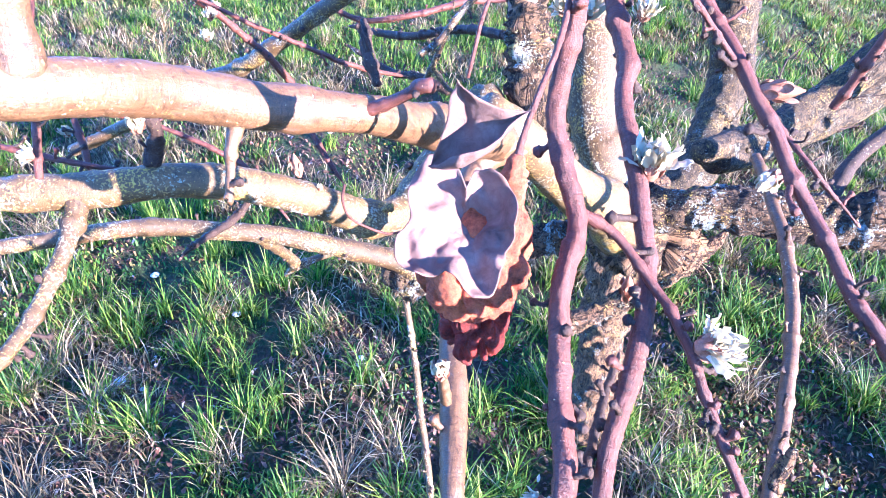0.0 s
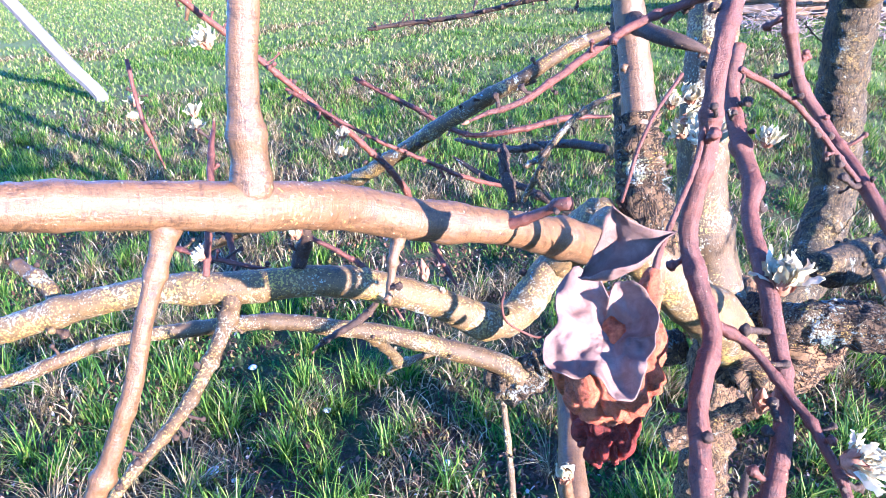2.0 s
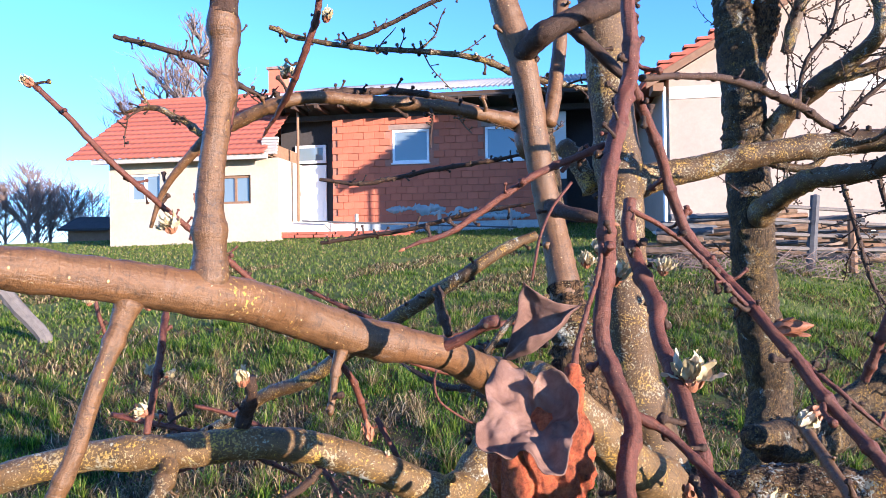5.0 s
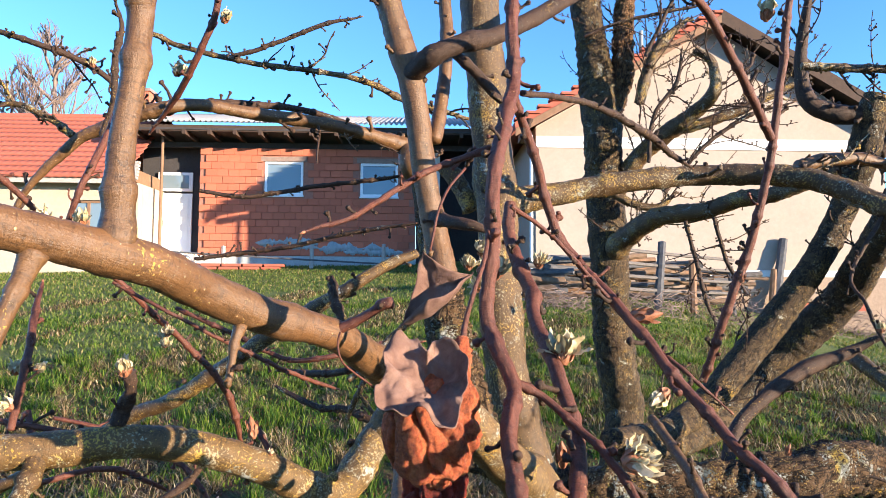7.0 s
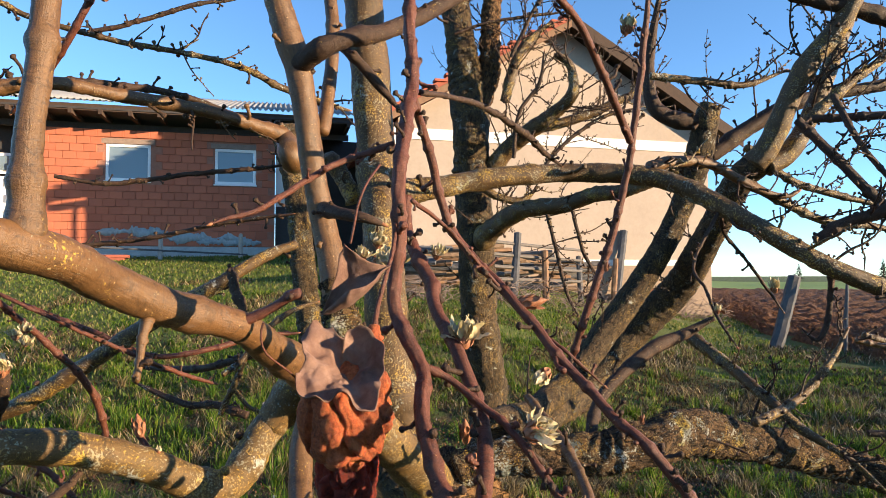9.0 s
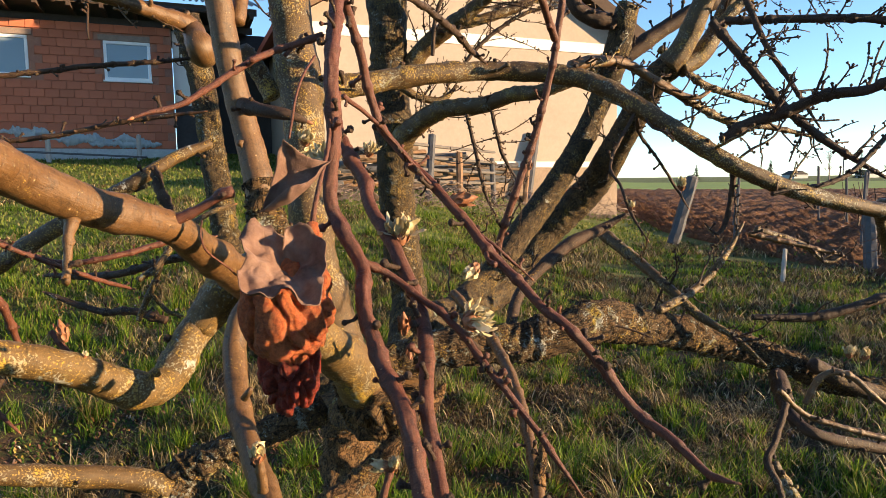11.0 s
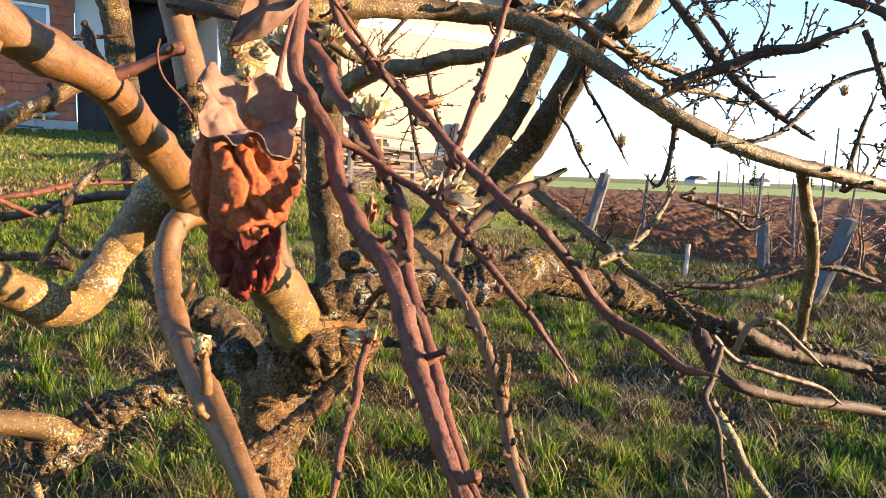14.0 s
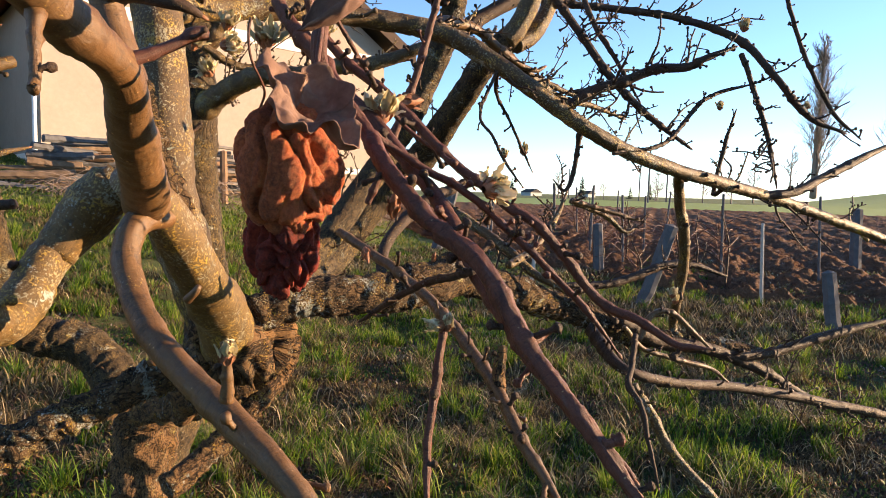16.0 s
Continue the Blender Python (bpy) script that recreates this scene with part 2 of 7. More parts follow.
def soil_mat():
    m, nt, p = mat_base("soil", 0.95)
    c = coords(nt)
    v = noise_tex(nt, c, 1.4, 7, 0.75)
    f = noise_tex(nt, c, 9, 6, 0.75)
    k = mix(nt, 0.5, ramp(nt, v, [(0.35, (0.06, 0.028, 0.015)), (0.65, (0.20, 0.105, 0.050))]), ramp(nt, f, [(0.35, (0.045, 0.021, 0.011)), (0.7, (0.25, 0.13, 0.07))]))
    nt.links.new(k, p.inputs["Base Color"])
    bump(nt, p, f, 1.0, 0.12)
    return m


def blade_mat(name, stops, trans=0.25):
    m, nt, p = mat_base(name, 0.6)
    k = ramp(nt, island(nt), stops)
    nt.links.new(k, p.inputs["Base Color"])
    t = nt.nodes.new("ShaderNodeBsdfTranslucent")
    nt.links.new(k, t.inputs["Color"])
    mx = nt.nodes.new("ShaderNodeMixShader")
    mx.inputs[0].default_value = trans
    nt.links.new(p.outputs[0], mx.inputs[1])
    nt.links.new(t.outputs[0], mx.inputs[2])
    nt.links.new(mx.outputs[0], nt.nodes["Material Output"].inputs["Surface"])
    return m


turf = ground_mat()
soil = soil_mat()
blade_green = blade_mat("blade_green", [(0.0, (0.010, 0.034, 0.004)), (0.5, (0.075, 0.150, 0.010)), (0.84, (0.23, 0.31, 0.022)), (0.96, (0.25, 0.25, 0.06)), (1.0, (0.36, 0.29, 0.15))], 0.45)
blade_lawn = blade_mat("blade_lawn", [(0.0, (0.055, 0.09, 0.018)), (0.5, (0.13, 0.185, 0.028)), (0.8, (0.22, 0.24, 0.05)), (1.0, (0.34, 0.27, 0.12))], 0.4)
blade_straw = blade_mat("blade_straw", [(0.0, (0.03, 0.017, 0.008)), (0.5, (0.125, 0.094, 0.038)), (0.85, (0.29, 0.22, 0.10)), (1.0, (0.54, 0.42, 0.25))], 0.15)
litter_brown = blade_mat("litter_brown", [(0.0, (0.025, 0.012, 0.007)), (0.6, (0.09, 0.042, 0.024)), (0.92, (0.22, 0.12, 0.07)), (1.0, (0.5, 0.42, 0.36))], 0.1)
litter_rust = blade_mat("litter_rust", [(0.0, (0.022, 0.010, 0.004)), (0.5, (0.070, 0.044, 0.014)), (0.85, (0.17, 0.105, 0.036)), (1.0, (0.16, 0.17, 0.03))], 0.15)
weed_green = blade_mat("weed_green", [(0.0, (0.02, 0.055, 0.008)), (0.6, (0.07, 0.14, 0.015)), (0.85, (0.30, 0.24, 0.05)), (1.0, (0.28, 0.10, 0.06))], 0.25)
far_twig = plain("far_twig", (0.20, 0.15, 0.125), 0.3, 2, 0.9)
conifer_green = plain("conifer_green", (0.03, 0.05, 0.025), 0.4, 0.5, 0.9)


def petal_mat():
    m, nt, p = mat_base("petal_cream", 0.6)
    c = coords(nt)
    n = noise_tex(nt, c, 220, 4, 0.6)
    k = mix(nt, 0.6, ramp(nt, n, [(0.3, (0.30, 0.22, 0.10)), (0.7, (0.56, 0.47, 0.29))]), ramp(nt, island(nt), [(0.0, (0.33, 0.28, 0.11)), (0.5, (0.56, 0.49, 0.30)), (0.85, (0.62, 0.55, 0.40)), (1.0, (0.30, 0.15, 0.07))]))
    nt.links.new(k, p.inputs["Base Color"])
    t = nt.nodes.new("ShaderNodeBsdfTranslucent")
    nt.links.new(k, t.inputs["Color"])
    mx = nt.nodes.new("ShaderNodeMixShader")
    mx.inputs[0].default_value = 0.2
    nt.links.new(p.outputs[0], mx.inputs[1])
    nt.links.new(t.outputs[0], mx.inputs[2])
    nt.links.new(mx.outputs[0], nt.nodes["Material Output"].inputs["Surface"])
    bump(nt, p, n, 0.4, 0.001)
    return m


petal_cream = petal_mat()
scale_brown = bark("scale_brown", (0.09, 0.035, 0.02), (0.30, 0.13, 0.06), rough=0.5, scale=2)


def rot_mat(name, dark, light, hot):
    """Velvety dried fruit skin, pitted."""
    m, nt, p = mat_base(name, 0.7)
    p.inputs["Subsurface Weight"].default_value = 0.35
    p.inputs["Subsurface Radius"].default_value = (1.0, 0.25, 0.08)
    p.inputs["Subsurface Scale"].default_value = 0.006
    c = coords(nt)
    n = noise_tex(nt, c, 55, 6, 0.7, 0.6)
    f = noise_tex(nt, c, 420, 5, 0.8)
    k = mix(nt, 0.45, ramp(nt, n, [(0.32, dark), (0.52, light), (0.68, hot)]), ramp(nt, f, [(0.35, dark), (0.65, hot)]))
    nt.links.new(k, p.inputs["Base Color"])
    bump(nt, p, math_node(nt, "ADD", f, noise_tex(nt, c, 1400, 3, 0.8)), 0.9, 0.002)
    return m


fruit_skin = rot_mat("fruit_skin", (0.040, 0.010, 0.005), (0.29, 0.072, 0.024), (0.60, 0.175, 0.060))
fruit_dark = rot_mat("fruit_dark", (0.014, 0.002, 0.002), (0.11, 0.012, 0.007), (0.34, 0.05, 0.022))


def dead_leaf_mat():
    m, nt, p = mat_base("dead_leaf", 0.9)
    c = coords(nt)
    n = noise_tex(nt, c, 60, 5, 0.6, 0.5)
    v = voronoi(nt, c, 260, "DISTANCE_TO_EDGE")
    k = ramp(nt, n, [(0.3, (0.115, 0.062, 0.045)), (0.52, (0.20, 0.118, 0.088)), (0.75, (0.30, 0.195, 0.15))])
    k = mix(nt, ramp(nt, v.outputs["Distance"], [(0.0, (0.35, 0.35, 0.35)), (0.06, (0, 0, 0))]), k, (0.15, 0.085, 0.07))
    nt.links.new(k, p.inputs["Base Color"])
    t = nt.nodes.new("ShaderNodeBsdfTranslucent")
    nt.links.new(k, t.inputs["Color"])
    mx = nt.nodes.new("ShaderNodeMixShader")
    mx.inputs[0].default_value = 0.18
    nt.links.new(p.outputs[0], mx.inputs[1])
    nt.links.new(t.outputs[0], mx.inputs[2])
    nt.links.new(mx.outputs[0], nt.nodes["Material Output"].inputs["Surface"])
    bump(nt, p, noise_tex(nt, c, 190, 6, 0.75, 1.0), 0.6, 0.002)
    return m


dead_leaf = dead_leaf_mat()

# ---- builders ----
def link_mesh(name, verts, faces, material, parent=None, label="", smooth=True, grain=None):
    me = bpy.data.meshes.new(name)
    me.from_pydata(verts, [], faces)
    me.materials.append(material)
    at = me.attributes.new("grain", "FLOAT_VECTOR", "POINT")
    at.data.foreach_set("vector", np.array(grain or verts, dtype=np.float32).ravel())
    if smooth:
        me.polygons.foreach_set("use_smooth", [True] * len(me.polygons))
    ob = new(name, me)
    ob.parent = parent
    if label:
        tagged(ob, label)
    return ob


def empty(name, at, label, category, group="", kind=""):
    ob = new(name)
    ob.empty_display_size = 0.1
    tagged(ob, label, category, group, kind)
    return ob


def curve_points(pts, step):
    """Catmull-Rom through (x, y, z, r) rows."""
    q = [np.array(p, float) for p in pts]
    q = [2 * q[0] - q[1]] + q + [2 * q[-1] - q[-2]]
    out = []
    for i in range(1, len(q) - 2):
        a, b, c, d = q[i - 1], q[i], q[i + 1], q[i + 2]
        n = max(2, int(np.linalg.norm(c[:3] - b[:3]) / step))
        for k in range(n):
            t = k / n
            v = 0.5 * (2 * b + (c - a) * t + (2 * a - 5 * b + 4 * c - d) * t * t + (3 * b - a - 3 * c + d) * t ** 3)
            v[3] = max(v[3], 0.3 * min(b[3], c[3]))
            out.append(v)
    out.append(q[-2])
    return out


def tube(pts, sides, rough=0.0, ridges=0, seed=0.0, grain=None, plates=0.0):
    """Verts and faces of a tapering, uneven limb with rounded ends."""
    verts, faces = [], []
    n = len(pts)
    up = None
    run = seed
    for i, p in enumerate(pts):
        d = Vector(pts[min(i + 1, n - 1)][:3]) - Vector(pts[max(i - 1, 0)][:3])
        d.normalize()
        if up is None:
            up = d.orthogonal().normalized()
        up = (up - d * up.dot(d)).normalized()
        side = d.cross(up)
        r = p[3]
        o = Vector(p[:3])
        if i:
            run += (o - Vector(pts[i - 1][:3])).length
        for k in range(sides):
            a = 2 * math.pi * k / sides
            ca, sa = math.cos(a), math.sin(a)
            v = ca * up + sa * side
            rr = r
            if rough:
                s = o + v * r
                rr *= 1 + rough * 1.3 * noise.noise(s / (r * 1.1) + Vector((seed, 0, 0))) + rough * 0.9 * noise.noise(s / (r * 0.4))
            if ridges:
                rr *= 1 + 0.10 * math.sin(ridges * a + 4 * noise.noise(Vector((0, 0, run * 30)))) + 0.05 * math.sin((2 * ridges + 1) * a + 5 * noise.noise(Vector((3, 0, run * 45))))
            if plates:
                q = Vector((ca * r, sa * r, run * 0.38)) / (0.009 if r < 0.06 else 0.035)
                w = min(1.0, abs(noise.noise(q) + 0.35 * noise.noise(q * 2.3)) * 4.5)
                rr *= 1 + plates * (w - 0.75) + plates * 0.5 * noise.noise(q * 3.1)
            verts.append(tuple(o + v * rr))
            if grain is not None:
                grain.append((ca * r, sa * r, run))
        if i:
            b, c = (i - 1) * sides, i * sides
            faces += [(b + k, b + (k + 1) % sides, c + (k + 1) % sides, c + k) for k in range(sides)]
    for end, sgn in ((0, -1), (n - 1, 1)):
        d = (Vector(pts[min(end + 1, n - 1)][:3]) - Vector(pts[max(end - 1, 0)][:3])).normalized()
        verts.append(tuple(Vector(pts[end][:3]) + d * sgn * pts[end][3] * 0.35))
        if grain is not None:
            grain.append((0.0, 0.0, seed if end == 0 else run))
        c = len(verts) - 1
        b = end * sides
        for k in range(sides):
            f = (b + k, b + (k + 1) % sides, c)
            faces.append(f if sgn > 0 else f[::-1])
    return verts, faces


BUD_SPOTS = []
TWIG_SPOTS = []


def limb(name, parent, material, pts, rough=0.04, ridges=0, buds=0, twigs=0, tl=0.12):
    big = max(p[3] for p in pts)
    mean = sum(p[3] for p in pts) / len(pts)
    far = Vector(pts[0][:3]).length > 3
    coarse = material in (bark_old, lichen_bark, bark_lean)
    path = curve_points(pts, (0.003 if coarse else max(mean * 0.3, 0.002)) if not far else 0.03 if coarse else mean * 0.6)
    # knots and slight crookedness
    seed = Vector((pts[0][0] * 31, pts[0][1] * 17, pts[0][2] * 23))
    run, nxt, knots = 0.0, mean * 4, []
    kr = random.Random(int(abs(pts[0][0] * 1000 + pts[-1][1] * 777)))
    for i in range(1, len(path)):
        run += float(np.linalg.norm(path[i][:3] - path[i - 1][:3]))
        if run > nxt:
            knots.append((run, kr.uniform(0.05, 0.17) if mean > 0.008 else kr.uniform(0.12, 0.38)))
            nxt = run + mean * kr.uniform(4, 13)
    run = 0.0
    for i in range(len(path)):
        if i:
            run += float(np.linalg.norm(keep - path[i][:3]))
        keep = path[i][:3].copy()
        r = path[i][3]
        fade = min(1, i / 4, (len(path) - 1 - i) / 4)
        q = Vector(path[i][:3]) / (mean * 7) + seed
        amp = r * (0.34 if mean < 0.006 else 0.22) * fade
        path[i][:3] += np.array([noise.noise(q), noise.noise(q + Vector((9, 0, 0))), noise.noise(q + Vector((0, 9, 0)))]) * amp
        for s0, a in knots:
            if abs(run - s0) < 2.5 * r:
                path[i][3] += r * a * (0.35 if coarse else 1) * math.exp(-((run - s0) / (0.75 * r)) ** 2)
    # free ends thin out
    if name in ("branch", "twig", "shoot") or (name == "leaning_limb" and not coarse) or (far and name == "limb"):
        reach = min(0.3 * run, 16 * mean)
        left = 0.0
        for i in range(len(path) - 1, 0, -1):
            path[i][3] *= 0.42 + 0.58 * min(1, left / reach) ** 0.8
            left += float(np.linalg.norm(path[i][:3] - path[i - 1][:3]))
    sides = (44 if coarse else 28) if big > 0.03 else (32 if coarse else 22) if big > 0.012 else 16 if big > 0.005 else 9
    grain = []
    v, f = tube(path, sides, rough, ridges, len(BUD_SPOTS) * 3.7 + pts[0][0], grain, 0.0 if not coarse else 0.02 if material is bark_lean else 0.055)
    ob = link_mesh(name, v, f, material, parent, grain=grain)
    BUD_SPOTS.append((ob, path, buds))
    if twigs:
        TWIG_SPOTS.append((ob, path, twigs, tl))
    return ob


def box(name, x0, x1, y0, y1, z0, z1, material, parent=None, label="", bevel=0.0):
    bm = bmesh.new()
    bmesh.ops.create_cube(bm, size=1, matrix=Matrix.LocRotScale(((x0 + x1) / 2, (y0 + y1) / 2, (z0 + z1) / 2), None, (x1 - x0, y1 - y0, z1 - z0)))
    if bevel:
        bmesh.ops.bevel(bm, geom=bm.edges[:], offset=bevel, segments=2, affect="EDGES")
    me = bpy.data.meshes.new(name)
    bm.to_mesh(me)
    bm.free()
    me.materials.append(material)
    ob = new(name, me)
    ob.parent = parent
    if label:
        tagged(ob, label)
    return ob


def prism(name, outline, y0, y1, material, parent=None, label=""):
    """An outline of (x, z) points drawn out from y0 to y1."""
    n = len(outline)
    v = [(x, y0, z) for x, z in outline] + [(x, y1, z) for x, z in outline]
    f = [tuple(range(n)), tuple(range(2 * n - 1, n - 1, -1))] + [(k, k + n, (k + 1) % n + n, (k + 1) % n) for k in range(n)]
    return link_mesh(name, v, f, material, parent, label, smooth=False)


def rows_mesh(rows, closed=False):
    """Faces of a grid given as rows of points."""
    m = len(rows[0])
    v = [tuple(p) for r in rows for p in r]
    f = []
    for i in range(len(rows) - 1):
        for k in range(m if closed else m - 1):
            f.append((i * m + k, i * m + (k + 1) % m, (i + 1) * m + (k + 1) % m, (i + 1) * m + k))
    return v, f


def shell(name, rows, thick, material, parent=None, label=""):
    """A thin curved sheet with real thickness."""
    v, f = rows_mesh(rows)
    me = bpy.data.meshes.new(name)
    me.from_pydata(v, [], f)
    bm = bmesh.new()
    bm.from_mesh(me)
    bmesh.ops.recalc_face_normals(bm, faces=bm.faces[:])
    bmesh.ops.solidify(bm, geom=bm.faces[:], thickness=thick)
    bm.to_mesh(me)
    bm.free()
    me.materials.append(material)
    me.polygons.foreach_set("use_smooth", [True] * len(me.polygons))
    ob = new(name, me)
    ob.parent = parent
    if label:
        tagged(ob, label)
    return ob


# ---- ground ----
def ground_z(x, y):
    d = math.hypot(x, y)
    az = math.degrees(math.atan2(x, y))
    w = min(1, max(0, (az - 14) / 26)) if az > -90 else min(1, (-90 - az) / 60)
    w = w * w * (3 - 2 * w)
    hill = max(-0.6, 0.115 * min(y, 24) + 0.01 * max(0, y - 24) - 0.02 * max(0, -x))
    flat = 0.5 * (1 - math.exp(-d / 8)) + 0.004 * d
    k = math.exp(-d / 9)
    lump = 0.09 * noise.noise(Vector((x * 0.9, y * 0.9, 0))) + 0.085 * noise.noise(Vector((x * 2.3, y * 2.3, 3))) + 0.026 * noise.noise(Vector((x * 7, y * 7, 7)))
    return -0.5 + (1 - w) * hill + w * flat + lump * k


def polar_sheet(name, rs, angs, material, fn, parent=None):
    v, f = rows_mesh([[(r * math.sin(a), r * math.cos(a), fn(r * math.sin(a), r * math.cos(a))) for a in angs] for r in rs])
    return link_mesh(name, v, [q[::-1] for q in f], material, parent)


ground = polar_sheet("ground", [0.0] + [0.2 * 1.028 ** i for i in range(346)], [math.radians(a) for a in np.arange(-180, 180.1, 1.0)], turf, ground_z)
tagged(ground, "rough spring turf with dead straw and bare earth", "ground", kind="structure")


# ploughed field: clods heaped over the turf
def field_start(az):
    return float(np.interp(az, [36, 40, 44, 50, 57, 65, 72, 90, 120], [24, 16, 13.5, 11.2, 9.8, 9.0, 8.9, 8.6, 8.4]))


def field_rows():
    rows = []
    for i in range(300):
        row = []
        for a in np.arange(36, 112, 0.28):
            r0 = field_start(a)
            r = r0 + (62 - r0) * (i / 299) ** 2.3
            x, y = r * math.sin(math.radians(a)), r * math.cos(math.radians(a))
            q = Vector((x, y, 1))
            rough = abs(noise.noise(q * 5.5)) * 0.17 + abs(noise.noise(q * 11 + Vector((4, 0, 0)))) * 0.10
            h = 0.08 * noise.noise(q * 1.3) + rough + 0.035 * math.sin((x * 0.5 - y * 0.87) * 7)
            row.append((x, y, ground_z(x, y) + (0.03 + h) * min(1, i / 14) - 0.02))
        rows.append(row)
    return rows


fv, ff = rows_mesh(field_rows())
field = link_mesh("ploughed_field", fv, [q[::-1] for q in ff], soil)
meadow = polar_sheet("far_meadow", [60 + 5 * i for i in range(18)], [math.radians(a) for a in np.arange(30, 122, 2)], grass_far, lambda x, y: ground_z(x, y) + 0.06)
tagged(meadow, "flat green meadow beyond the ploughed field", "meadow", kind="structure")
tagged(field, "ploughed brown field of rough clods", "field", kind="structure")


# far green hill on the horizon
def hill_rows():
    rows = []
    for i in range(14):
        row = []
        for a in np.arange(66, 130, 1.0):
            r = 138 + i * 24
            up = min(1, max(0, (a - 67) / 14))
            z = 0.05 * 138 * 0.02 + up * up * (3 - 2 * up) * 11.0 * min(1, i / 12)
            row.append((r * math.sin(math.radians(a)), r * math.cos(math.radians(a)), 0.3 + z))
        rows.append(row)
    return rows


hv, hf = rows_mesh(hill_rows())
tagged(link_mesh("far_hill", hv, [q[::-1] for q in hf], grass_far), "smooth green meadow hill on the horizon", "hill", kind="structure")


# ---- houses ----
brick_house = empty("brick_house", (0, 0, 0), "low unplastered house of red hollow blocks with corrugated roof", "house")
BX0, BX1, BY, BZ0, BZ1 = -7.45, -0.2, 22.0, 2.3, 5.92
WINDOWS = [(-5.3, -4.0, 4.33, 5.48), (-2.08, -0.8, 4.31, 5.46)]


def wall_with_holes(name, x0, x1, z0, z1, holes, y0, y1, material, parent):
    """One solid wall with its openings cut right through."""
    xs = sorted({x0, x1, *(h[0] for h in holes), *(h[1] for h in holes)})
    zs = sorted({z0, z1, *(h[2] for h in holes), *(h[3] for h in holes)})
    solid = {(i, k) for i in range(len(xs) - 1) for k in range(len(zs) - 1)
             if not any(h[0] <= xs[i] and xs[i + 1] <= h[1] and h[2] <= zs[k] and zs[k + 1] <= h[3] for h in holes)}
    verts, index, faces = [], {}, []

    def at(i, k, back):
        if (i, k, back) not in index:
            index[i, k, back] = len(verts)
            verts.append((xs[i], y1 if back else y0, zs[k]))
        return index[i, k, back]

    for i, k in solid:
        faces.append((at(i, k, 0), at(i + 1, k, 0), at(i + 1, k + 1, 0), at(i, k + 1, 0)))
        faces.append((at(i, k + 1, 1), at(i + 1, k + 1, 1), at(i + 1, k, 1), at(i, k, 1)))
        for di, dk, a, b in ((-1, 0, (i, k + 1), (i, k)), (1, 0, (i + 1, k), (i + 1, k + 1)), (0, -1, (i, k), (i + 1, k)), (0, 1, (i + 1, k + 1), (i, k + 1))):
            if (i + di, k + dk) not in solid:
                faces.append((at(*a, 0), at(*a, 1), at(*b, 1), at(*b, 0)))
    return link_mesh(name, verts, faces, material, parent, smooth=False)


back_wall = wall_with_holes("wall", BX0, BX1, 1.0, BZ1, WINDOWS, BY + 0.03, BY + 0.33, mortar, brick_house)
box("side_wall", BX0, BX0 + 0.3, BY + 0.34, 27.5, 1.0, BZ1, block_red, brick_house)
box("plinth", BX0 - 0.02, BX1 + 0.02, BY - 0.06, BY + 0.02, 0.9, BZ0 - 0.02, plinth_grey, brick_house, "grey cement plinth")
for x0, x1, z0, z1 in WINDOWS:
    box("lintel", x0 - 0.12, x1 + 0.12, BY - 0.015, BY + 0.028, z1 + 0.005, z1 + 0.16, cement, brick_house, "grey concrete lintel")
    w = new("window")
    w.parent = brick_house
    fr = 0.09
    for a, b, c, d in ((x0, x1, z1 - fr, z1), (x0, x1, z0, z0 + fr), (x0, x0 + fr, z0 + fr, z1 - fr), (x1 - fr, x1, z0 + fr, z1 - fr)):
        box("window_frame", a + 0.005, b - 0.005, BY + 0.02, BY + 0.12, c, d, frame_white, w, bevel=0.012)
    box("pane", x0 + fr, x1 - fr, BY + 0.07, BY + 0.085, z0 + fr, z1 - fr, glass, w)
    box("window_sill", x0 - 0.03, x1 + 0.03, BY - 0.05, BY + 0.02, z0 - 0.05, z0 - 0.005, frame_white, w)
# cement smeared along the foot of the block wall
def smear(x0, x1, zmid, amp, seed):
    top, bot = [], []
    n = 110
    for k in range(n + 1):
        x = x0 + (x1 - x0) * k / n
        e = math.sin(math.pi * k / n) ** 0.5
        rag = 0.10 * noise.noise(Vector((x * 9, seed, 2))) + 0.06 * noise.noise(Vector((x * 21, seed, 4)))
        y = BY - 0.022 - 0.0012 * seed
        top.append((x, y, zmid + e * max(0.02, 0.13 + amp * noise.noise(Vector((x * 2.2, seed, 0))) + rag)))
        bot.append((x, y, zmid - e * max(0.02, 0.11 + amp * noise.noise(Vector((x * 1.8, seed + 5, 0))) - rag)))
    shell("cement_smear", [top, bot], 0.004, smear_grey, brick_house, "grey cement smeared over blocks")


smear(-5.55, -3.2, 2.72, 0.22, 1)
smear(-4.0, -1.2, 2.55, 0.25, 7)
smear(-2.6, -0.6, 2.42, 0.2, 12)

# corrugated roof on rafters
rows = []
for j, (y, z) in enumerate(((20.8, 6.52), (22.5, 7.04), (24.5, 7.64), (27.0, 8.38))):
    rows.append([(-9.7 + 12.0 * k / 560, y, z + 0.035 * math.sin(k * 2 * math.pi / 8)) for k in range(561)])
shell("roof", rows, 0.012, roof_sheet, brick_house, "grey corrugated fibre cement sheets")
# ceiling and beam near-black: the eaves' shade is put into their colour
box("ceiling", -9.6, 2.2, 20.95, 27, 6.28, 6.34, dark_parts_and_shade, brick_house)
# fascia and rafters darkened in colour for the shadow under the eave
box("fascia", -9.6, 2.25, 20.98, 21.03, 6.24, 6.44, dark_timber_and_shade, brick_house)
